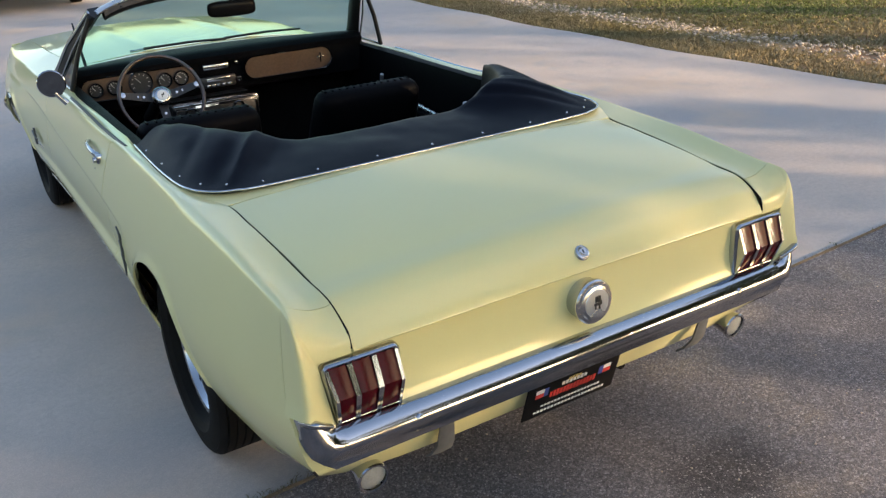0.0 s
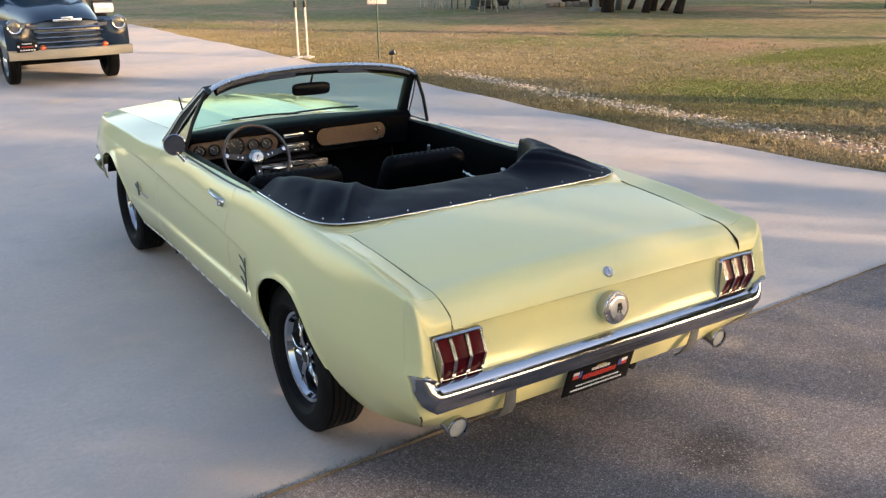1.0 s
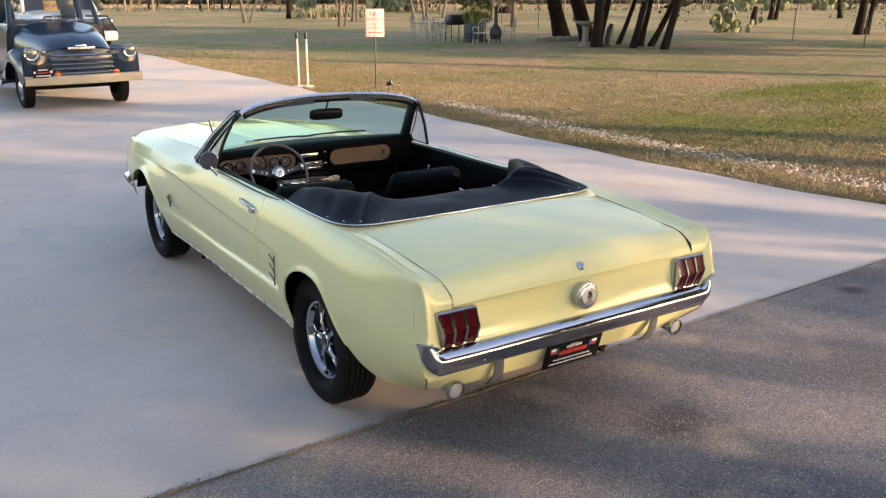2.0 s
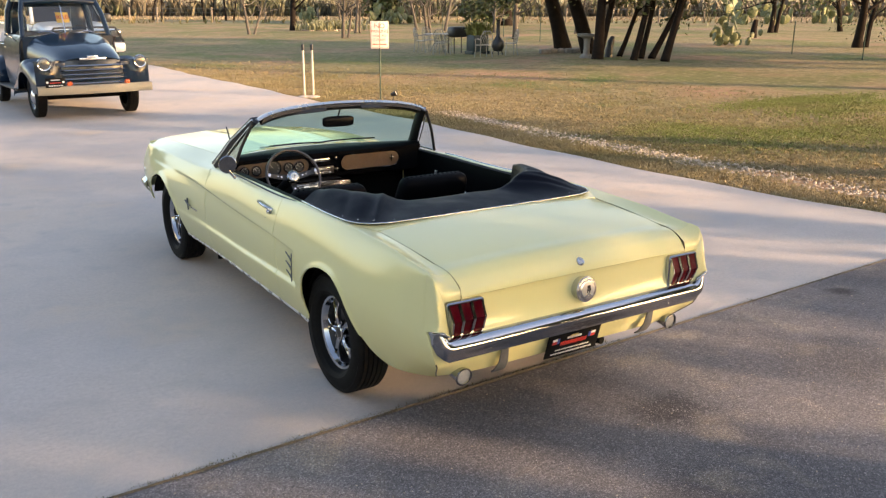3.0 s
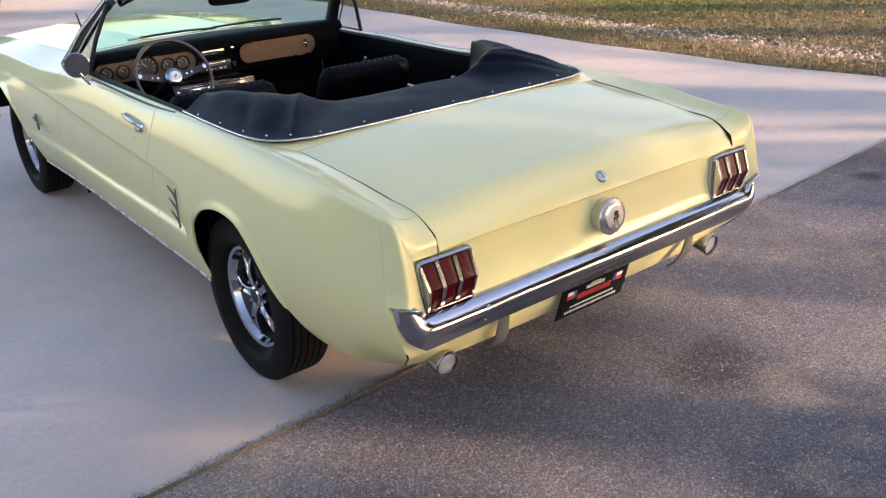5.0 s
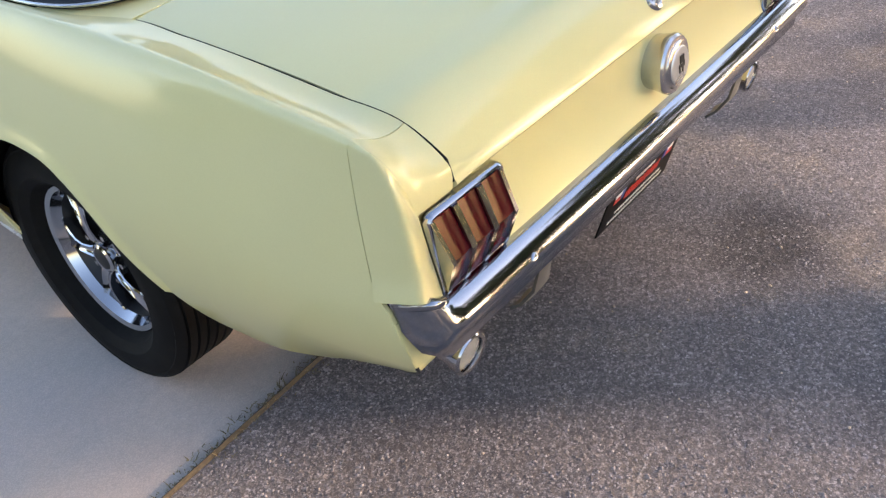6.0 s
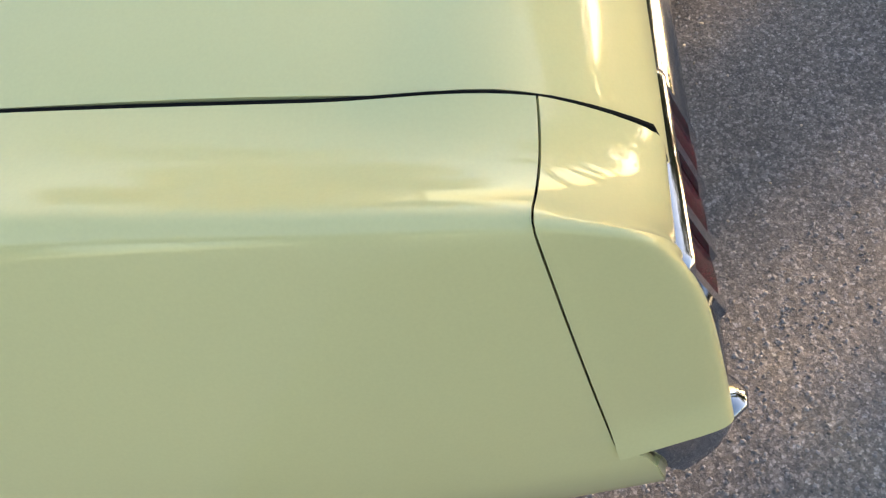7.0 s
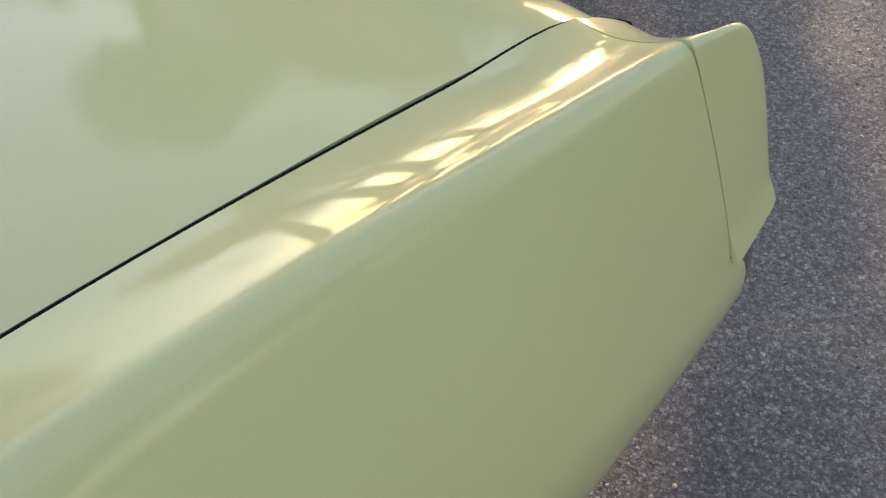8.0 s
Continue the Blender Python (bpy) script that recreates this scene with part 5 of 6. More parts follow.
# ---- sign, posts and small things by the drive ----
POSTGREEN = surface("green_steel_post", (0.05, 0.075, 0.055), 0.5, metal=0.4, vary=0.3, scale=20)
SIGNWHITE = surface("sign_white", (0.74, 0.66, 0.58), 0.4, vary=0.07, scale=6)
SIGNRED = surface("sign_red", (0.55, 0.12, 0.07), 0.45, vary=0.1)
GALV = surface("pale_pipe", (0.52, 0.47, 0.38), 0.5, metal=0.2, vary=0.2, scale=15)


def no_parking_sign(x, y, turn):
    sg = base("no_parking_sign", (x, y, 0, 0, 0, turn), "white no-parking sign with red lettering on a green post", "sign")
    tube("post", [(0, 0.012, -0.03), (0, 0.012, 0.6), (0, 0.012, 1.49)], 0.016, POSTGREEN, sg, n=8)
    bd = box("board", (0.36, 0.004, 0.53), (0, 0, 1.245), SIGNWHITE, sg, "white enamel board", 0.002)
    for dx, dz, w, h in ((0, 0.248, 0.335, 0.006), (0, -0.248, 0.335, 0.006), (-0.168, 0, 0.006, 0.49), (0.168, 0, 0.006, 0.49)):
        box("border_line", (w, 0.001, h), (dx, -0.0026, 1.245 + dz), SIGNRED, bd, bevel=0)
    for text, size, z in (("NO", 0.135, 1.412), ("PARKING", 0.082, 1.312), ("HERE TO", 0.062, 1.222), ("CORNER", 0.062, 1.148)):
        lettering("lettering", text, size, SIGNRED, bd, pose(0, -0.0032, z, 90, 0, 0))
    box("arrow_shaft", (0.22, 0.001, 0.018), (0, -0.0026, 1.062), SIGNRED, bd, bevel=0)
    for s in (-1, 1):
        raw("arrow_head", [(s * 0.145, -0.0027, 1.062), (s * 0.100, -0.0027, 1.084), (s * 0.100, -0.0027, 1.040)], [(0, 1, 2)], SIGNRED, bd, smooth=None)
    for z in (1.475, 1.015):
        lathe("bolt", [(0.0, 0.005), (0.007, 0.004), (0.009, 0)], CHROME_DULL, bd, n=8, at=pose(0, -0.002, z, 90, 0, 0))


no_parking_sign(6.05, 11.92, -28)


def marker_post(x, y):
    ps = base("marker_post", (x, y, 0), "pale steel pipe post with a black cap", "post", "pair of pipe posts")
    tube("pipe", [(0, 0, -0.05), (0, 0, 0.5), (0.012 * (x - 4.9), 0, 0.94)], 0.022, GALV, ps, n=12)
    lathe("cap", [(0.034, 0.93), (0.036, 1.02), (0.030, 1.05), (0.0, 1.06)], BLACK, ps, "black plastic cap", n=14)
    lathe("footing", [(0.14, -0.02), (0.13, 0.015), (0.05, 0.03), (0.0, 0.03)], CONCRETE, ps, "round concrete footing", n=18)


marker_post(4.83, 12.92)
marker_post(4.99, 12.84)
sp = base("ground_spotlight", (5.85, 11.05, -0.02), "small black spotlight on a ground stake", "spotlight")
tube("stake", [(0, 0, -0.03), (0, 0, 0.10), (0.01, 0.0, 0.14)], 0.010, BLACK, sp, n=8)
lathe("head", [(0.0, -0.08), (0.035, -0.06), (0.045, 0.0), (0.052, 0.05), (0.048, 0.055)], BLACK, sp, "black lamp head", n=16, at=pose(0.02, 0, 0.19, 70, 0, 40))
lathe("lens", [(0.0, 0.048), (0.045, 0.045)], CLEAR, sp, "pale lens", n=16, at=pose(0.02, 0, 0.19, 70, 0, 40))

# ---- the old pickup ----
NAVY = surface("navy_paint", (0.0025, 0.015, 0.036), 0.35, coat=0.7, vary=0.15, scale=4, fine=150, tint=(0.004, 0.022, 0.046), spec=0.2)
CREAM = surface("cream_paint", (0.34, 0.29, 0.21), 0.6, vary=0.08, scale=5)
AMBER = surface("amber_lens", (0.65, 0.10, 0.02), 0.2, vary=0.1, coat=0.8)
CARD = surface("yellow_card", (0.75, 0.42, 0.06), 0.6, vary=0.06)
CABIN = surface("cabin_grey", (0.06, 0.055, 0.05), 0.7, vary=0.3)


def road_wheel(parent, x, y, r, w, rim, hub, s):
    wh = lathe("wheel", [(r * 0.55, w * 0.30), (r * 0.62, w * 0.42), (r * 0.64, w * 0.30), (r * 0.60, -w * 0.3)], rim, parent, "steel wheel", n=32, at=pose(x, y, r, 0, s * 90, 0))
    prof = [(r * 0.60, -w * 0.42), (r * 0.78, -w * 0.52), (r * 0.94, -w * 0.44)]
    for k in range(4):
        c = -w * 0.36 + k * w * 0.19
        prof += [(r * 0.995, c), (r, c + w * 0.14), (r * 0.965, c + w * 0.15), (r * 0.965, c + w * 0.18)]
    prof += [(r * 0.995, w * 0.40), (r * 0.94, w * 0.47), (r * 0.78, w * 0.54), (r * 0.64, w * 0.44), (r * 0.62, w * 0.36)]
    lathe("tyre", prof, RUBBER, wh, "black tyre", n=40, smooth=25)
    lathe("hub_cap", [(r * 0.56, w * 0.28), (r * 0.40, w * 0.30), (r * 0.34, w * 0.44), (r * 0.2, w * 0.54), (0, w * 0.57)], hub, wh, n=28)
    return wh


def old_pickup(at):
    t = base("pickup_truck", at, "dark navy blue vintage pickup truck with chrome grille", "truck")
    # bonnet
    g = []
    for q in np.linspace(0, 1, 22):
        y, hw, top, low = -0.66 + 1.24 * q, 0.49 + 0.22 * q, 1.07 + 0.16 * q - 0.09 * (1 - q) ** 6, 0.84 + 0.10 * q
        g.append([(hw * math.copysign(abs(math.cos(a0)) ** 0.7, math.cos(a0)), y - 0.10 * math.sin(a0) * (1 - q) ** 3, low + (top - low) * math.sin(a0) ** 0.65 + 0.014 * math.exp(-(math.cos(a0) / 0.06) ** 2)) for a0 in np.linspace(0.001, math.pi - 0.001, 31)])
    hood = sheet("hood", g, NAVY, t, thick=0.01, flip=True, smooth=50)
    box("hood_badge", (0.42, 0.02, 0.040), (0, -0.765, 0.972), CHROME_DULL, hood, "chrome badge bar", 0.008)
    box("badge_peak", (0.17, 0.02, 0.036), (0, -0.766, 1.006), CHROME_DULL, hood, bevel=0.008)
    for dx in (-0.05, 0.05):
        box("vent_badge", (0.10, 0.05, 0.020), (dx, 0.42, 1.228), CHROME_DULL, hood, bevel=0.006)
    box("side_badge", (0.012, 0.16, 0.035), (-0.565, 0.05, 1.0), CHROME_DULL, hood, bevel=0.004)
    # front fenders
    for s in (-1, 1):
        g = []
        for q in np.linspace(0, 1, 34):
            y = -0.74 + 1.62 * q
            top = 0.60 + 0.40 * math.sin(math.pi * min(q / 0.80, 1) * 0.5) ** 0.55 if q < 0.42 else 0.965 - 0.62 * ((q - 0.42) / 0.58) ** 2.0
            wid = 0.155 + 0.085 * math.sin(math.pi * min(q * 1.8, 1) * 0.5)
            arch = max(0.0, 1 - ((y - 0.0) / 0.43) ** 2)
            low = 0.44 + 0.31 * math.sqrt(arch)
            low = min(low, top - 0.05)
            row = []
            for a0 in np.linspace(0, math.pi, 17):
                cx, sz = math.cos(a0), math.sin(a0)
                row.append((s * (0.705 + (wid if cx > 0 else 0.30) * math.copysign(abs(cx) ** 0.6, cx)), y, (low if cx > 0 else max(low, 0.62 if top > 0.68 else low)) + (top - (low if cx > 0 else max(low, 0.62 if top > 0.68 else low))) * sz ** 0.6))
            g.append(row)
        fd = sheet("front_fender", g, NAVY, t, thick=0.012, outward=False, flip=s < 0, smooth=50)
        front = [[(s * (0.705 + w * 0.19), -0.735 - 0.07 * (1 - w * w) * (1 - ((z - 0.72) / 0.3) ** 2), z) for w in np.linspace(-1.35, 1, 13)] for z in np.linspace(0.45, 0.95, 12)]
        sheet("fender_front", front, NAVY, t, thick=0.01, flip=s > 0, smooth=60)
        hl = lathe("headlamp", [(0.080, -0.02), (0.098, 0.02), (0.108, 0.045), (0.106, 0.062), (0.098, 0.068), (0.084, 0.064)], CHROME, t, "round chrome headlamp", n=32, at=pose(0.735 if s > 0 else -0.765, -0.785, 0.915, 90, 0, 0))
        lathe("lens", [(0.0, 0.066), (0.05, 0.064), (0.078, 0.060), (0.088, 0.056)], HEADGLASS, hl, "clear ribbed lens", n=32)
        fl = lathe("fog_lamp", [(0.0, 0.03), (0.03, 0.026), (0.048, 0.0), (0.046, -0.03)], AMBER, t, "amber round lamp", n=20, at=pose(0.49 if s > 0 else -0.415, -0.86, 0.588, 90, 0, 0))
        box("park_lamp", (0.15, 0.02, 0.050), (s * 0.51, -0.765, 0.895), GREYMETAL, t, "small parking lamp", 0.006)
        road_wheel(t, s * 0.745, 0.0, 0.345, 0.175, NAVY, CHROME_DULL, s)
        road_wheel(t, s * 0.745, 2.95, 0.345, 0.175, NAVY, CHROME_DULL, s)
        # running board, doors and pillars
        box("running_board", (0.26, 1.6, 0.035), (s * 0.80, 1.45, 0.40), BLACK, t, "black running board", 0.01)
        g = [[(s * (0.80 - 0.05 * ((z - 0.8) / 0.4) ** 2 - (0.05 if z > 1.15 else 0)), y, z) for z in np.linspace(0.42, 1.20, 12)] for y in np.linspace(0.70, 1.98, 8)]
        dr = sheet("door", g, NAVY, t, thick=0.02, flip=s > 0)
        tube("door_handle", [(s * 0.80, 1.75, 1.08), (s * 0.83, 1.74, 1.08), (s * 0.83, 1.62, 1.08)], 0.010, CHROME, dr, n=8)
        for pts, rad in (([(s * 0.72, 0.74, 1.18), (s * 0.665, 0.93, 1.48), (s * 0.60, 1.06, 1.64)], 0.042), ([(s * 0.735, 1.92, 1.18), (s * 0.68, 1.90, 1.5), (s * 0.60, 1.85, 1.66)], 0.055)):
            tube("pillar", pts, rad, NAVY, t, n=10)
        # bed
        box("bed_side", (0.06, 1.95, 0.48), (s * 0.66, 3.10, 0.82), NAVY, t, bevel=0.02)
        g = [[(s * (0.70 + 0.24 * math.sin(b0)), 2.95 + (0.50) * math.cos(a0), 0.42 + 0.44 * math.sin(a0) * (0.75 + 0.25 * math.cos(b0))) for b0 in np.linspace(0, 1.57, 7)] for a0 in np.linspace(0, math.pi, 21)]
        sheet("rear_fender", g, NAVY, t, thick=0.01, flip=s > 0, smooth=50)
    sheet("bed_floor", [[(x, y, 0.62) for x in (-0.63, 0.63)] for y in (2.12, 4.05)], BLACK, t, thick=0.03)
    box("tailgate", (1.30, 0.05, 0.46), (0, 4.06, 0.82), NAVY, t, bevel=0.01)
    # cab
    g = []
    for k in np.linspace(0, 1, 9):
        hw, y0, y1, z = 0.665 - 0.35 * k ** 3, 0.98 + 0.22 * k ** 2, 1.98 - 0.22 * k ** 2, 1.62 + 0.15 * math.sin(k * 1.57)
        ring = []
        for a0 in np.linspace(0, 2 * math.pi, 28, endpoint=False):
            cx, cy = math.copysign(abs(math.cos(a0)) ** 0.5, math.cos(a0)), math.copysign(abs(math.sin(a0)) ** 0.5, math.sin(a0))
            ring.append((hw * cx, (y0 + y1) / 2 + (y1 - y0) / 2 * cy, z))
        g.append(ring)
    loft_box("roof", g, NAVY, t, "", 60.0)
    g = [[(0.74 * u, 0.60 + 0.10 * (u * u) - 0.02 * k, 0.45 + k * 0.75) for u in np.linspace(-1, 1, 15)] for k in np.linspace(0, 1, 6)]
    sheet("cowl", g, NAVY, t, thick=0.03)
    g = [[(0.745 * u, 0.56 + 0.20 * k + 0.12 * u * u, 1.195 + 0.02 * (1 - u * u) - 0.0 * k) for u in np.linspace(-1, 1, 15)] for k in np.linspace(0, 1, 4)]
    sheet("cowl_top", g, NAVY, t, thick=0.02, flip=True)
    g = [[(0.72 * u, 1.97, z) for u in np.linspace(-1, 1, 5)] for z in (0.45, 0.9, 1.22)]
    sheet("cab_back", g, NAVY, t, thick=0.02)
    for u in (-0.52, 0.52):
        box("rear_post", (0.26, 0.05, 0.44), (u, 1.93, 1.42), NAVY, t, bevel=0.03)
    box("rear_header", (1.2, 0.06, 0.10), (0, 1.92, 1.60), NAVY, t, bevel=0.03)
    box("cab_seat", (1.25, 0.16, 0.50), (0, 1.72, 1.0), CABIN, t, "dark bench seat", 0.05)
    for s in (-1, 1):
        pn = sheet("windshield", [[(s * u, 0.80 + 0.07 * u * u + 0.26 * k - 0.0 * u, 1.215 + 0.40 * k) for u in np.linspace(0.012, 0.66 - 0.05 * k, 8)] for k in np.linspace(0, 1, 5)], PANE, t, "windshield half pane")
        pn.visible_shadow = False
        tube("wiper", [(s * 0.16, 0.70, 1.225), (s * 0.32, 0.735, 1.262), (s * 0.46, 0.775, 1.245)], [0.009, 0.007, 0.007], CHROME, t, "chrome wiper", n=6)
    tube("windshield_bar", [(0, 0.79, 1.21), (0, 0.92, 1.42), (0, 1.055, 1.63)], 0.012, CHROME, t, "chrome centre bar", n=8)
    tube("windshield_header", [(-0.62, 1.04, 1.61), (-0.3, 1.005, 1.63), (0, 1.0, 1.635), (0.3, 1.005, 1.63), (0.62, 1.04, 1.61)], 0.035, NAVY, t, n=10)
    ang2 = np.linspace(0, 2 * np.pi, 33)
    sheet("steering_wheel", tube_data(np.stack([0.20 * np.cos(ang2), 0.20 * np.sin(ang2), 0 * ang2], -1), 0.012, 8), BLACK, t, "black steering wheel", around=True, at=pose(0.34, 1.12, 1.20, 55, 0, 0))
    card = box("sold_card", (0.215, 0.004, 0.20), (0, 0, 0), CARD, t, "yellow card with red lettering", 0.03, at=pose(0.02, 1.005, 1.425, -30, 0, 0))
    lettering("lettering", "SOLD", 0.085, PRINT_RED, card, pose(0, -0.0045, 0.0, 90, 0, 0), label="red lettering", bold=0.003)
    # grille and bumper
    box("grille_back", (1.16, 0.02, 0.40), (0, -0.700, 0.76), NAVY, t, bevel=0.01)
    for k, z in enumerate((0.585, 0.655, 0.725, 0.795, 0.862)):
        hw = 0.585 + 0.012 * k - 0.05 * (k == 4)
        g = [[(hw * u, -0.765 + 0.05 * u * u + dy, z + dz) for u in np.linspace(-1, 1, 17)] for dy, dz in ((0.045, 0.015), (0.0, 0.012), (-0.012, 0.0), (0.0, -0.009), (0.045, -0.011))]
        sheet("grille_bar", g, CHROME, t, "chrome grille bar", thick=0.004, flip=True)
    g = [[(0.90 * u, -0.93 + 0.09 * u * u + dy, z) for u in np.linspace(-1, 1, 25)] for dy, z in ((0.05, 0.562), (0.005, 0.556), (-0.008, 0.50), (0.005, 0.440), (0.05, 0.436))]
    bp = sheet("front_bumper", g, CREAM, t, "cream painted bumper", thick=0.01, flip=True)
    for u in (-0.62, -0.2, 0.2, 0.62):
        lathe("bolt", [(0, 0.010), (0.012, 0.008), (0.018, 0)], CREAM, bp, n=12, at=pose(u * 0.9, -0.937 + 0.09 * u * u, 0.50, 90, 0, 0))
    pl = box("licence_plate", (0.30, 0.004, 0.15), (-0.64, -0.895, 0.625), PLATE, t, "black dealer plate", 0.002)
    for dz, w, m in ((0.045, 0.14, PRINT_WHITE), (0.0, 0.17, PRINT_RED), (-0.045, 0.22, PRINT_WHITE)):
        for k in range(6):
            box("print_bar", (w / 8, 0.001, 0.018), (-0.64 - w / 2 + w * (k + 0.5) / 6, -0.8978, 0.625 + dz), m, pl, bevel=0)
    for dx in (-0.12, 0.12):
        box("print_flag", (0.03, 0.001, 0.03), (-0.64 + dx, -0.8978, 0.635), PRINT_WHITE, pl, bevel=0)
    box("underbody", (1.25, 3.9, 0.14), (0, 1.8, 0.42), UNDER, t, bevel=0.02)
    box("front_axle", (1.4, 0.10, 0.10), (0, 0.0, 0.33), UNDER, t, bevel=0.02)
    sheet("inner_wing", [[(x, 0.5, z) for x in (-0.68, 0.68)] for z in (0.4, 0.95)], UNDER, t, thick=0.02)
    tube("side_mirror", [(-0.80, 0.86, 1.14), (-0.95, 0.84, 1.24), (-0.98, 0.84, 1.26)], 0.010, CHROME, t, n=8)
    # the cab stands tall over the fenders
    for ob in t.children:
        if ob.matrix_basis == Matrix.Identity(4):
            for v in ob.data.vertices:
                v.co.z += max(v.co.z - 0.96, 0) * 0.36
        elif ob.location.z > 1.0:
            ob.location.z += (ob.location.z - 0.96) * 0.36


old_pickup((0.47, 12.28, 0, 0, 0, 3.5))

# ---- the white pickup behind ----
WHITE = surface("white_paint", (0.55, 0.56, 0.56), 0.35, coat=0.8, vary=0.04)


def white_pickup(at):
    t = base("white_pickup", at, "white modern pickup with a black front guard", "truck")
    g = []
    for q in np.linspace(0, 1, 12):
        y, top = 0.05 + 1.25 * q, 1.02 + 0.12 * q - 0.08 * (1 - q) ** 5
        g.append([(0.90 * math.copysign(abs(math.cos(a0)) ** 0.35, math.cos(a0)), y, 0.62 + (top - 0.62) * math.sin(a0) ** 0.35) for a0 in np.linspace(0.001, math.pi - 0.001, 25)])
    sheet("hood", g, WHITE, t, thick=0.01, flip=True, smooth=40)
    box("grille", (1.5, 0.06, 0.30), (0, 0.05, 0.80), BLACK, t, bevel=0.02)
    box("front_bumper", (1.88, 0.20, 0.24), (0, -0.03, 0.56), WHITE, t, bevel=0.06)
    for s in (-1, 1):
        box("headlamp", (0.26, 0.12, 0.18), (s * 0.76, 0.04, 0.88), HEADGLASS, t, "clear headlamp", 0.04)
        for y in (0.85, 4.2):
            road_wheel(t, s * 0.80, y, 0.38, 0.24, CHROME_DULL, CHROME_DULL, s)
        box("body_side", (0.10, 4.0, 0.55), (s * 0.90, 3.3, 0.80), WHITE, t, bevel=0.04)
        tube("pillar", [(s * 0.86, 1.32, 1.12), (s * 0.72, 2.0, 1.72)], 0.04, WHITE, t, n=10)
        tube("rear_pillar", [(s * 0.86, 3.6, 1.12), (s * 0.74, 3.5, 1.72)], 0.05, WHITE, t, n=10)
        mrr = box("mirror", (0.20, 0.10, 0.22), (s * 1.02, 1.62, 1.22), BLACK, t, "black door mirror", 0.04)
        tube("guard_hoop", [(s * 0.90, 0.10, 0.60), (s * 0.88, -0.14, 0.70), (s * 0.70, -0.16, 1.02), (s * 0.2, -0.16, 1.04)], 0.028, BLACK, t, "black guard tube", n=10)
    box("roof", (1.46, 1.7, 0.07), (0, 2.75, 1.75), WHITE, t, bevel=0.03)
    sheet("windshield", [[(0.80 * u * (1 - 0.14 * k), 1.34 + 0.64 * k, 1.13 + 0.60 * k) for u in np.linspace(-1, 1, 9)] for k in np.linspace(0, 1, 4)], WHEELBLACK, t, "dark windshield", flip=True)
    box("underbody", (1.6, 4.6, 0.2), (0, 2.6, 0.45), UNDER, t, bevel=0.02)


white_pickup(pose(2.47, 22.2, 0, 0, 0, 3) @ Matrix.Scale(1.14, 4))

# ---- trees ----
BARK = surface("oak_bark", (0.017, 0.012, 0.009), 0.95, vary=0.5, scale=6, fine=40, bump=0.03, bump_scale=22, spec=0.1)
GREYBARK = surface("grey_bark", (0.085, 0.070, 0.055), 0.9, vary=0.35, scale=6, fine=40, bump=0.01, bump_scale=30)
LEAF = island_tint(surface("oak_leaf", (0.055, 0.075, 0.022), 0.6, vary=0.3, scale=0.8, fine=4, tint=(0.085, 0.09, 0.03), tint_scale=0.6), 0.5, 1.6)
TWIG = surface("dry_twig", (0.20, 0.16, 0.12), 0.9, vary=0.3)


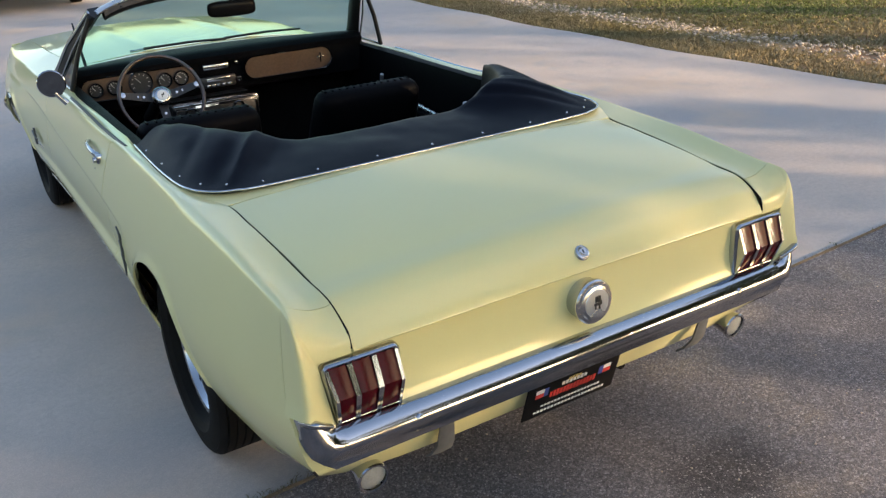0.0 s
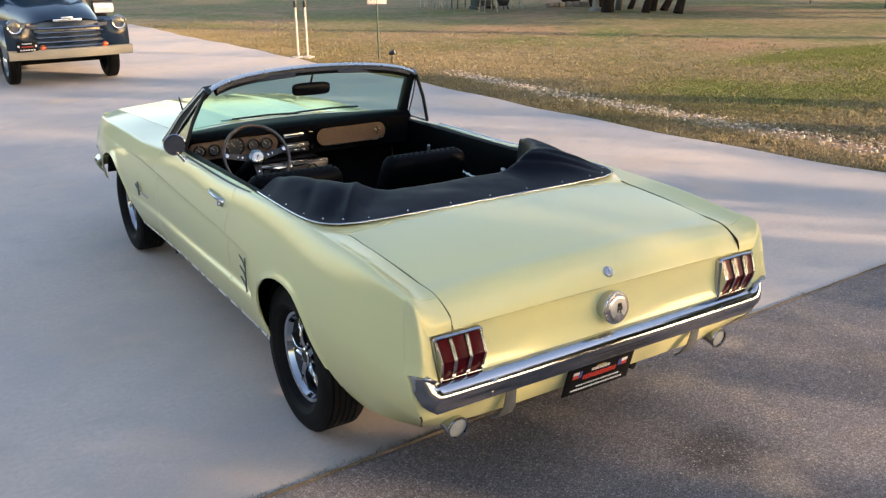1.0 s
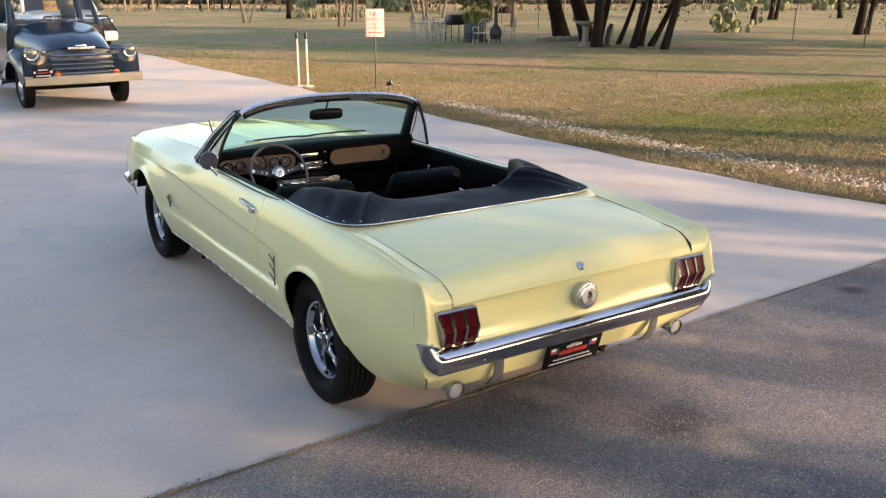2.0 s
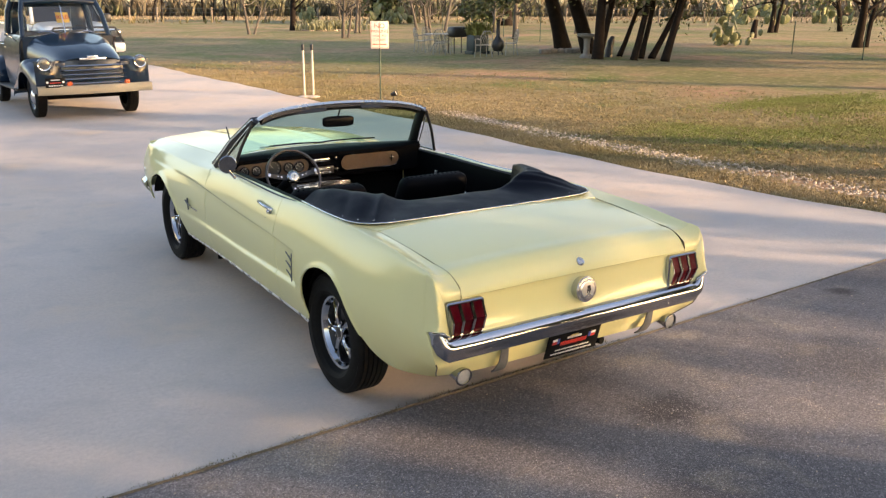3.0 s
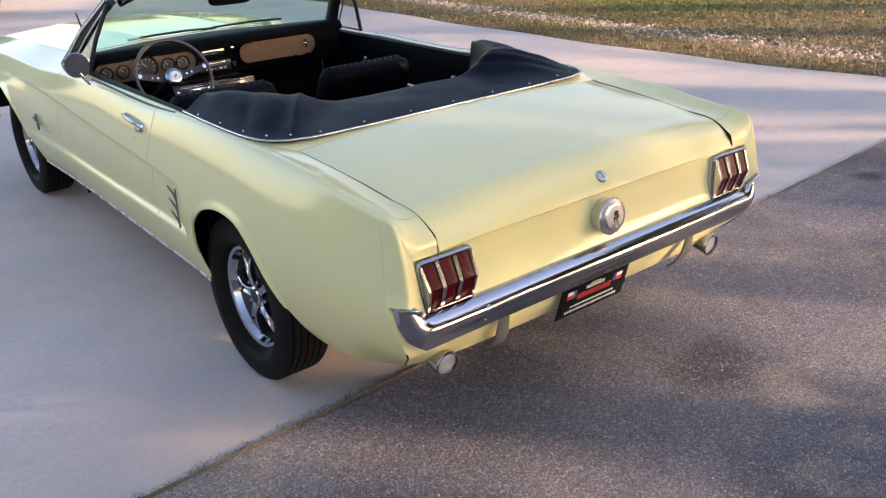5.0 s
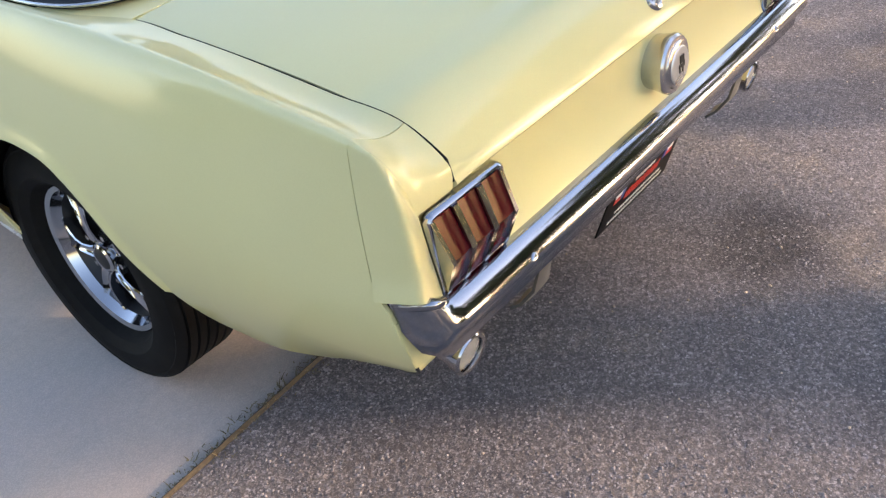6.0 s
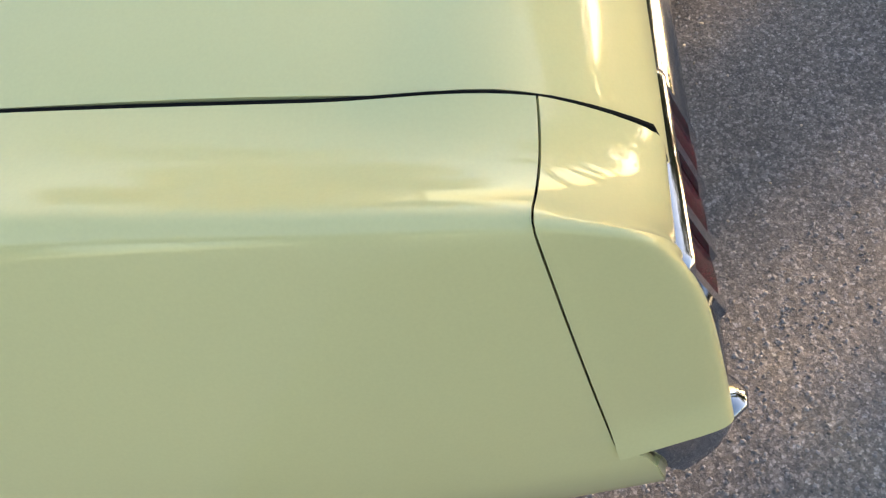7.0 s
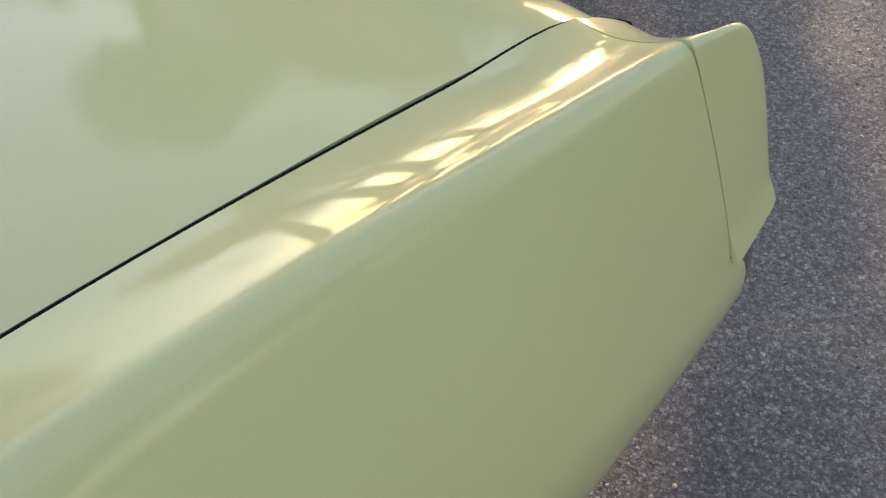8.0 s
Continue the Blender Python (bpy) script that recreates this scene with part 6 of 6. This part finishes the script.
def tree(x, y, name, label, stems, limbs, leaf_n, leaf, spread, seed, bark=BARK, group="trees", depth=3, flat=0.6):
    """stems: (foot dx, dy, length, radius, lean x, lean y). Limbs split to the given depth; the leaves sit in clumps on the twigs."""
    r = np.random.default_rng(seed)
    t = base(name, (x, y, -0.03), label, "tree", group)
    verts, faces, tips = [], [], []

    def add(pts, rad, n):
        ring = tube_data(pts, rad, n)
        k = sum(len(v) for v in verts)
        verts.append(ring.reshape(-1, 3))
        faces.extend([tuple(k + q for q in f) for f in grid_faces(len(pts), n, True)])

    def grow(p, d, length, rad, level):
        m = 6 if level == 0 else 5
        pts, q, dd = [p], p.copy(), d.copy()
        for _ in range(m):
            dd = dd + r.normal(0, 0.10 + 0.05 * level if level else 0.035, 3)
            dd[2] += 0.03 if level else 0
            dd /= np.linalg.norm(dd)
            q = q + dd * length / m
            pts.append(q)
        last = 0.62 if level == 0 else 0.35
        add(np.array(pts), np.linspace(rad, rad * last, m + 1) * (1 + 0.18 * (np.arange(m + 1) == 0) * (level == 0)), 10 if level == 0 else 6 if level == 1 else 4)
        if level >= depth:
            tips.append(pts[-1]), tips.append(pts[-3])
            return
        for _ in range(limbs if level == 0 else 3):
            k = r.integers(3 if level == 0 else 2, m + 1)
            nd = dd * 0.5 + r.normal(0, 0.62, 3) * np.array([1, 1, flat])
            nd[2] += 0.15
            nd /= np.linalg.norm(nd)
            grow(pts[k], nd, length * r.uniform(0.5, 0.75) * spread, rad * last * r.uniform(0.45, 0.75), level + 1)

    for dx, dy, length, rad, lx, ly in stems:
        d = np.array([lx, ly, 1.0])
        grow(np.array([dx, dy, 0.0]), d / np.linalg.norm(d), length, rad, 0)
    raw("trunk", np.concatenate(verts), faces, bark, t, smooth=60)
    if leaf_n:
        tips = np.array(tips)
        c = tips[r.integers(0, len(tips), leaf_n)] + r.normal(0, leaf * 2.6, (leaf_n, 3)) * (1, 1, 0.7)
        u, w = r.normal(0, 1, (leaf_n, 3)), r.normal(0, 1, (leaf_n, 3))
        u /= np.linalg.norm(u, axis=1, keepdims=True)
        w -= u * (u * w).sum(1, keepdims=True)
        w /= np.linalg.norm(w, axis=1, keepdims=True)
        sz = leaf * r.uniform(0.5, 1.2, (leaf_n, 1))
        v = np.stack([c - u * sz, c + w * sz * 0.45, c + u * sz, c - w * sz * 0.45], 1).reshape(-1, 3)
        me = bpy.data.meshes.new("crown")
        me.from_pydata(v.tolist(), [], (np.arange(leaf_n)[:, None] * 4 + np.arange(4)).tolist())
        put("crown", me, LEAF, t, smooth=None)
    return t


OAK = "live oak with dark leaning trunks on the lawn"
tree(21.5, 24.4, "oak_tree", OAK, [(0, 0, 4.6, 0.33, -0.42, 0.1)], 5, 20000, 0.105, 0.95, 3)
tree(20.9, 22.1, "oak_tree", OAK, [(0, 0, 4.4, 0.30, -0.52, 0.0)], 5, 20000, 0.105, 0.95, 4)
tree(18.8, 19.4, "oak_tree", OAK, [(0, 0, 3.6, 0.19, 0.03, 0.0), (0.1, 0.1, 3.4, 0.13, 0.42, 0.1)], 4, 18000, 0.105, 0.95, 5)
tree(20.3, 18.7, "oak_tree", "clump of slender leaning oak stems", [(0.2, 1.4, 3.6, 0.09, 0.50, 0.0), (-0.8, -0.35, 3.7, 0.12, 0.22, 0.0), (0.1, 0.2, 3.6, 0.10, 0.36, 0.1), (0.4, 0.0, 3.7, 0.115, 0.72, 0.0), (-0.3, -1.3, 3.9, 0.135, 0.45, 0.1)], 5, 48000, 0.105, 1.15, 6)
tree(34.6, 19.7, "oak_tree", "low spreading tree with bare limbs", [(0, 0, 2.2, 0.21, 0.05, 0.0), (0.3, -0.2, 2.4, 0.13, 0.55, 0.2)], 6, 2500, 0.08, 1.25, 8)
tree(21.8, 52.8, "bare_tree", "small bare tree with spreading limbs", [(0, 0, 2.6, 0.22, 0.05, 0)], 6, 0, 0.1, 1.3, 9)
tree(26.8, 34.6, "bare_tree", "small bare tree with fine grey twigs", [(0, 0, 1.9, 0.16, 0.0, 0)], 7, 0, 0.1, 1.15, 10, GREYBARK, depth=4)
tree(29.6, 49.5, "bare_tree", "small bare many-stemmed tree", [(0, 0, 2.2, 0.10, -0.2, 0), (0.7, -0.5, 2.2, 0.10, 0.1, 0), (1.3, -1.6, 2.2, 0.10, 0.3, 0)], 5, 0, 0.1, 1.1, 11, GREYBARK, depth=3)
tree(36.8, 68.5, "oak_tree", "dark round live oak beyond the lawn", [(0, 0, 3.4, 0.5, 0.0, 0.0), (0.6, 0, 3.6, 0.3, 0.6, 0.0)], 6, 5200, 0.35, 1.1, 12)
tree(43.0, 57.0, "oak_tree", "dark round live oak beyond the lawn", [(0, 0, 3.2, 0.5, -0.1, 0.0)], 6, 5200, 0.30, 1.1, 13)
tree(47.4, 34.0, "bare_tree", "small bare tree beyond the lawn", [(0, 0, 3.0, 0.18, 0.1, 0), (0.5, 0, 3.0, 0.14, 0.2, 0)], 5, 1500, 0.16, 1.1, 14)
tree(55.0, 34.0, "bare_tree", "small bare tree beyond the lawn", [(0, 0, 3.0, 0.18, -0.2, 0)], 5, 1200, 0.16, 1.1, 15)
for k, (x, y) in enumerate(((24.5, 80.0), (28.0, 84.0), (20.5, 83.0), (50.0, 80.0), (62.0, 70.0), (78.0, 62.0), (88.0, 45.0))):
    tree(x, y, "far_tree", "thin far tree at the field's edge", [(0, 0, 3.6, 0.11, 0.1 * (k % 3 - 1), 0), (0.8, 0, 3.2, 0.08, 0.2, 0)], 5, 0 if k < 3 else 1400, 0.14, 1.0, 30 + k, group="far trees")
for k, (x, y) in enumerate(((16.5, 47.0), (19.2, 40.0), (22.8, 45.5), (25.5, 41.5), (31.5, 43.0), (34.5, 38.5), (27.0, 56.0))):
    tree(x, y, "bare_tree", "small bare tree with fine grey twigs", [(0, 0, 1.7 + 0.3 * (k % 3), 0.10, 0.15 * (k % 3 - 1), 0), (0.4, 0.2, 1.6, 0.07, 0.35 - 0.2 * (k % 4), 0)], 6, 0, 0.1, 1.2, 100 + k, GREYBARK, depth=3)
# trees behind the camera, towards the sun
for k, (x, y, h) in enumerate(((10.5, -7.0, 4.2), (7.0, -10.5, 4.6), (13.0, -10.0, 5.0), (9.0, -13.5, 4.6), (3.5, -12.5, 4.4), (-5.0, -11.0, 4.2), (6.0, -8.4, 3.6))):
    tree(x, y, "shade_tree", "half-bare shade tree beside the asphalt", [(0, 0, h, 0.24, 0.05 * (k % 3 - 1), 0.05)], 6, (4200, 11000, 2800, 4500, 900, 500, 15000)[k], 0.13, 1.05, 50 + k, GREYBARK, group="shade trees", depth=4)

# unseen oaks added on the left to block low sky from the car's side
for k, (x, y) in enumerate(((-13.5, -5.5), (-14.5, 1.5), (-13.0, 8.5))):
    tree(x, y, "shade_tree", "leafy oak added out of view to dim the car's left side", [(0, 0, 3.4, 0.34, 0.05 * (k - 1), 0.0), (0.4, -0.6, 3.0, 0.22, -0.2, 0.1)], 6, 9000, 0.22, 1.05, 90 + k, group="oaks along the drive")

# unseen oaks added so that the old pickup's door mirrors something dark
for k, (x, y) in enumerate(((-5.6, 31.0), (-6.5, 42.0))):
    tree(x, y, "shade_tree", "leafy oak added out of view for the pickup door to mirror", [(0, 0, 2.6, 0.34, -0.1, 0.0), (-1.2, 0.5, 1.8, 0.2, -0.3, 0.0), (-2.4, 0.0, 1.6, 0.2, -0.2, 0.0)], 6, 9000, 0.18, 1.0, 70 + k, group="oaks beyond the drive")

# unseen bush added in the sun's path, shading the asphalt behind the tail
tree(6.35, -9.15, "evergreen_bush", "dense low bush added out of view to shade the asphalt", [(-0.2, -0.15, 1.25, 0.05, -0.1, 0.0), (0.2, 0.15, 1.25, 0.05, 0.1, 0.1), (0.0, 0.0, 1.4, 0.06, 0.0, -0.1)], 6, 5500, 0.11, 0.7, 121, group="bushes beside the asphalt", depth=2)

# unseen tall trees, added so their crowns shade the old pickup and far lawn
TALL = "tall leafy tree added out of view to shade pickup and lawn"
for k, (x, y, h, n) in enumerate(((17.2, -7.2, 11.5, 5500), (15.8, -8.8, 11.5, 5000), (34.0, 2.0, 6.4, 13000), (39.0, 6.5, 6.4, 9000), (27.0, 7.0, 8.6, 14000), (21.5, 2.6, 8.4, 8000), (33.0, 11.0, 8.6, 10000))):
    tree(x, y, "shade_tree", TALL, [(0, 0, h, 0.32, 0.04 * (k % 3 - 1), 0.04)], 7, n, 0.19, 0.55 if k < 2 else 0.85, 80 + k, GREYBARK, group="tall shade trees", depth=3)

# ---- shrubs, cactus and garden things ----
PAD = surface("cactus_pad", (0.11, 0.135, 0.05), 0.6, vary=0.25, scale=5, fine=40, tint=(0.19, 0.18, 0.09), tint_scale=3)


def prickly_pear(x, y, size, count, seed, label):
    r = np.random.default_rng(seed)
    t = base("prickly_pear", (x, y, -0.03), label, "cactus", "prickly pears")
    places = [np.array([r.normal(0, size * 0.5), r.normal(0, size * 0.5), size * 0.22]) for _ in range(count // 3)]
    while len(places) < count:
        p = places[r.integers(0, len(places))]
        places.append(p + np.array([r.normal(0, size * 0.25), r.normal(0, size * 0.2), size * r.uniform(0.18, 0.34)]))
    for p in places:
        s0 = size * r.uniform(0.17, 0.26)
        lathe("pad", [(0.0, -1.15), (0.35, -1.05), (0.75, -0.6), (0.98, 0.0), (0.9, 0.55), (0.5, 0.95), (0.0, 1.08)], PAD, t, n=10,
              at=pose(*p, r.uniform(-30, 30), r.uniform(-25, 25), r.uniform(0, 180)) @ Matrix.Diagonal((s0, s0 * 0.22, s0, 1)))


prickly_pear(30.6, 23.8, 0.9, 26, 1, "tall prickly pear clump on the lawn")
prickly_pear(32.0, 24.2, 0.6, 12, 2, "low prickly pear clump on grass")
for k, (x, y, s0) in enumerate(((38.0, 66.0, 1.6), (36.0, 64.6, 1.5), (65.0, 51.0, 2.0), (70.0, 50.0, 2.0), (76.0, 48.0, 1.8), (31.5, 71.0, 1.4))):
    prickly_pear(x, y, s0, 22, 5 + k, "prickly pear thicket by the fence")

BRUSH = island_tint(surface("dry_brush", (0.20, 0.16, 0.075), 0.9, vary=0.3, scale=0.6, fine=5, tint=(0.10, 0.105, 0.04), tint_scale=0.3), 0.5, 1.4)
FIELD = island_tint(surface("tall_dry_grass", (0.40, 0.30, 0.19), 0.9, vary=0.25, scale=0.5, fine=4), 0.6, 1.3)
n = 12000
px, py = rng.uniform(5, 130, n), rng.uniform(0, 1, n)
py = 96 - 0.45 * px + py * 30
tagged(blades("field_grass", px, py, 0.04 + 0.10 * rng.random(n) ** 2, 0.05, FIELD, per=3, lean=1.2), "tall tan field grass beyond the lawn", "grass", kind="stuff")
n = 420
px = rng.uniform(8, 120, n)
py = 84 - 0.42 * px + rng.normal(0, 1.6, n)
tagged(blades("far_brush", px, py, 0.12 + 0.9 * rng.random(n) ** 4, 0.04, BRUSH, per=5, lean=1.3), "low brush along the far fence", "brush", kind="stuff")
WOODS = island_tint(surface("far_woods", (0.17, 0.135, 0.095), 0.95, vary=0.4, scale=0.15, fine=1.0, tint=(0.06, 0.066, 0.030), tint_scale=0.05), 0.45, 1.5)
n = 5200
px = rng.uniform(-40, 190, n)
py = 132 - 0.45 * px + rng.normal(0, 4.0, n)
tagged(blades("far_woods", px, py, 0.8 + 2.2 * rng.random(n) ** 1.8, 0.20, WOODS, per=6, lean=0.7), "brown and olive woods beyond the dry field", "woods", kind="stuff")
AGAVE = surface("agave", (0.22, 0.22, 0.12), 0.6, vary=0.2)
n = 260
px, py = 23.8 + rng.normal(0, 0.9, n), 51.4 + rng.normal(0, 0.5, n)
tagged(blades("border_plants", px, py, 0.45 + 0.3 * rng.random(n), 0.03, AGAVE, per=6, lean=1.0), "spiky plants in a stone-edged bed", "plants", kind="stuff")
tagged(pebbles("bed_stones", 23.8 + 1.9 * np.cos(np.linspace(0, 6.28, 60)), 51.3 + 0.8 * np.sin(np.linspace(0, 6.28, 60)), np.full(60, 0.10), STONE, 0.0), "ring of pale border stones", "stones", kind="stuff")

FENCEPOST = surface("weathered_post", (0.20, 0.16, 0.12), 0.9, vary=0.3)
fp = base("fence_post", (17.2, 78.2, -0.03), "weathered grey timber fence post", "post", "far fence posts")
tube("post", [(0, 0, 0), (0, 0, 0.7), (0.02, 0, 1.35)], 0.09, FENCEPOST, fp, n=8)
for k in range(14):
    copy_thing(fp, pose(19.5 + 4.4 * k, 77.8 - 1.85 * k, -0.03, 0, 0, 37 * k))
wirefence = base("wire_fence", (17.2, 78.2, 0), "sagging wire fence between the posts", "fence")
for z in (0.5, 0.85, 1.2):
    tube("wire", [(4.4 * k * 0.995, -1.85 * k, z + 0.03 * (k % 2)) for k in range(15)], 0.012, GREYMETAL, wirefence, n=4)
tp = base("steel_stake", (27.5, 17.9, -0.03), "thin green steel garden stake", "post", "steel stakes")
tube("stake", [(0, 0, 0), (0, 0, 0.6), (0.01, 0, 1.25)], 0.022, POSTGREEN, tp, n=6)
for x, y in ((26.6, 14.4), (25.6, 31.0), (29.8, 43.1), (29.2, 45.6), (27.8, 37.0)):
    copy_thing(tp, pose(x, y, -0.03))
stump = base("bird_house_post", (39.7, 29.3, -0.03), "dark upright stump on the lawn", "post")
tube("stump", [(0, 0, 0), (0, 0, 0.5), (0.1, 0, 1.0)], [0.20, 0.17, 0.12], BARK, stump, n=10)

# garden seats
IRON = surface("white_iron", (0.27, 0.265, 0.24), 0.5, vary=0.15)
TEAL = surface("teal_paint", (0.010, 0.028, 0.034), 0.5, vary=0.2)


def garden_chair(x, y, turn):
    c = base("garden_chair", (x, y, -0.03, 0, 0, turn), "white wrought-iron garden chair on the lawn", "chair", "garden chairs")
    box("seat", (0.46, 0.44, 0.025), (0, 0, 0.43), IRON, c, bevel=0.01)
    for dx in (-0.21, 0.21):
        for dy in (-0.20, 0.20):
            tube("leg", [(dx, dy, 0.42), (dx * 1.05, dy * 1.05, 0.2), (dx * 1.15, dy * 1.2, 0.0)], 0.014, IRON, c, n=6)
        tube("arm", [(dx * 1.15, 0.22, 0.62), (dx * 1.2, 0.0, 0.65), (dx * 1.15, -0.20, 0.62), (dx * 1.05, -0.2, 0.43)], 0.014, IRON, c, n=6)
    bk = tube("back_hoop", [(-0.22, 0.20, 0.43), (-0.23, 0.26, 0.75), (-0.12, 0.29, 0.92), (0.12, 0.29, 0.92), (0.23, 0.26, 0.75), (0.22, 0.20, 0.43)], 0.015, IRON, c, n=6)
    for u in (-0.14, -0.07, 0, 0.07, 0.14):
        tube("scroll", [(u, 0.20, 0.43), (u * 1.3 + 0.03, 0.245, 0.6), (u * 0.8, 0.265, 0.75), (u * 1.1, 0.288, 0.90)], 0.009, IRON, bk, n=5)
    return c


chair = garden_chair(15.75, 26.2, 40)
for x, y, turn in ((15.5, 24.3, 120), (16.3, 25.4, 200), (16.6, 26.9, 10), (15.9, 22.2, 170), (17.6, 22.9, 250)):
    copy_thing(chair, pose(x, y, -0.03, 0, 0, turn))
tb = base("garden_table", (16.1, 25.5, -0.03), "round white iron garden table", "table")
lathe("tabletop", [(0.0, 0.72), (0.55, 0.72), (0.57, 0.70), (0.55, 0.69)], IRON, tb, n=24)
for k in range(4):
    a0 = k * 1.57 + 0.4
    tube("leg", [(0.12 * math.cos(a0), 0.12 * math.sin(a0), 0.69), (0.2 * math.cos(a0), 0.2 * math.sin(a0), 0.35), (0.42 * math.cos(a0), 0.42 * math.sin(a0), 0)], 0.016, IRON, tb, n=6)
pt = base("planter_box", (16.9, 24.0, -0.03), "teal wooden planter box with green plants", "planter")
box("box", (0.70, 0.5, 0.62), (0, 0, 0.41), TEAL, pt, bevel=0.03)
for dx in (-0.36, 0.36):
    box("foot", (0.1, 0.5, 0.12), (dx, 0, 0.06), TEAL, pt, bevel=0.01)
n = 160
bl = blades("foliage", rng.normal(0, 0.2, n), rng.normal(0, 0.14, n), 0.25 + 0.25 * rng.random(n), 0.03, GREEN, z=0.71, per=4, lean=1.2)
bl.parent = pt
gr = base("barbecue", (16.6, 24.9, -0.03), "black barbecue on thin legs", "barbecue")
box("hood", (0.75, 0.5, 0.40), (0, 0, 0.80), BLACK, gr, bevel=0.12, segments=3)
for dx in (-0.3, 0.3):
    for dy in (-0.2, 0.2):
        tube("leg", [(dx, dy, 0.62), (dx, dy, 0.3), (dx, dy, 0)], 0.02, BLACK, gr, n=6)
ch = base("chimenea", (17.2, 23.1, -0.03), "black iron chimenea with a tall flue", "stove")
lathe("body", [(0.0, 0.12), (0.16, 0.14), (0.23, 0.30), (0.22, 0.48), (0.12, 0.62), (0.07, 0.70), (0.065, 1.25), (0.08, 1.28)], BLACK, ch, n=20)
for k in range(3):
    a0 = k * 2.09
    tube("leg", [(0.14 * math.cos(a0), 0.14 * math.sin(a0), 0.2), (0.2 * math.cos(a0), 0.2 * math.sin(a0), 0.1), (0.24 * math.cos(a0), 0.24 * math.sin(a0), 0)], 0.018, BLACK, ch, n=6)
BATH = surface("pale_cast_stone", (0.24, 0.22, 0.19), 0.9, vary=0.2)
bb = base("bird_bath", (18.9, 20.1, -0.03), "pale cast-stone bird bath", "bird bath")
lathe("pedestal", [(0.24, 0.0), (0.22, 0.08), (0.12, 0.16), (0.10, 0.45), (0.13, 0.66), (0.16, 0.70)], BATH, bb, n=20)
lathe("bowl", [(0.0, 0.74), (0.25, 0.77), (0.36, 0.84), (0.38, 0.84), (0.34, 0.76), (0.14, 0.69), (0.0, 0.69)], BATH, bb, n=24)
tagged(tube("garden_statue", [(19.6, 19.7, 0.0), (19.6, 19.7, 0.25), (19.66, 19.68, 0.55), (19.72, 19.66, 0.72)], [0.16, 0.13, 0.12, 0.07], BLACK, n=12), "dark garden figure on the lawn", "statue")
lr = base("log_edging", (20.3, 22.8, -0.03), "low stone edging round the oak", "edging")
for k in range(9):
    box("stone", (0.28, 0.20, 0.20), (-1.2 + 0.3 * k, 0.1 * math.sin(k), 0.09), BATH, lr, bevel=0.06, at=pose(0, 0, 0, 0, 0, 0))
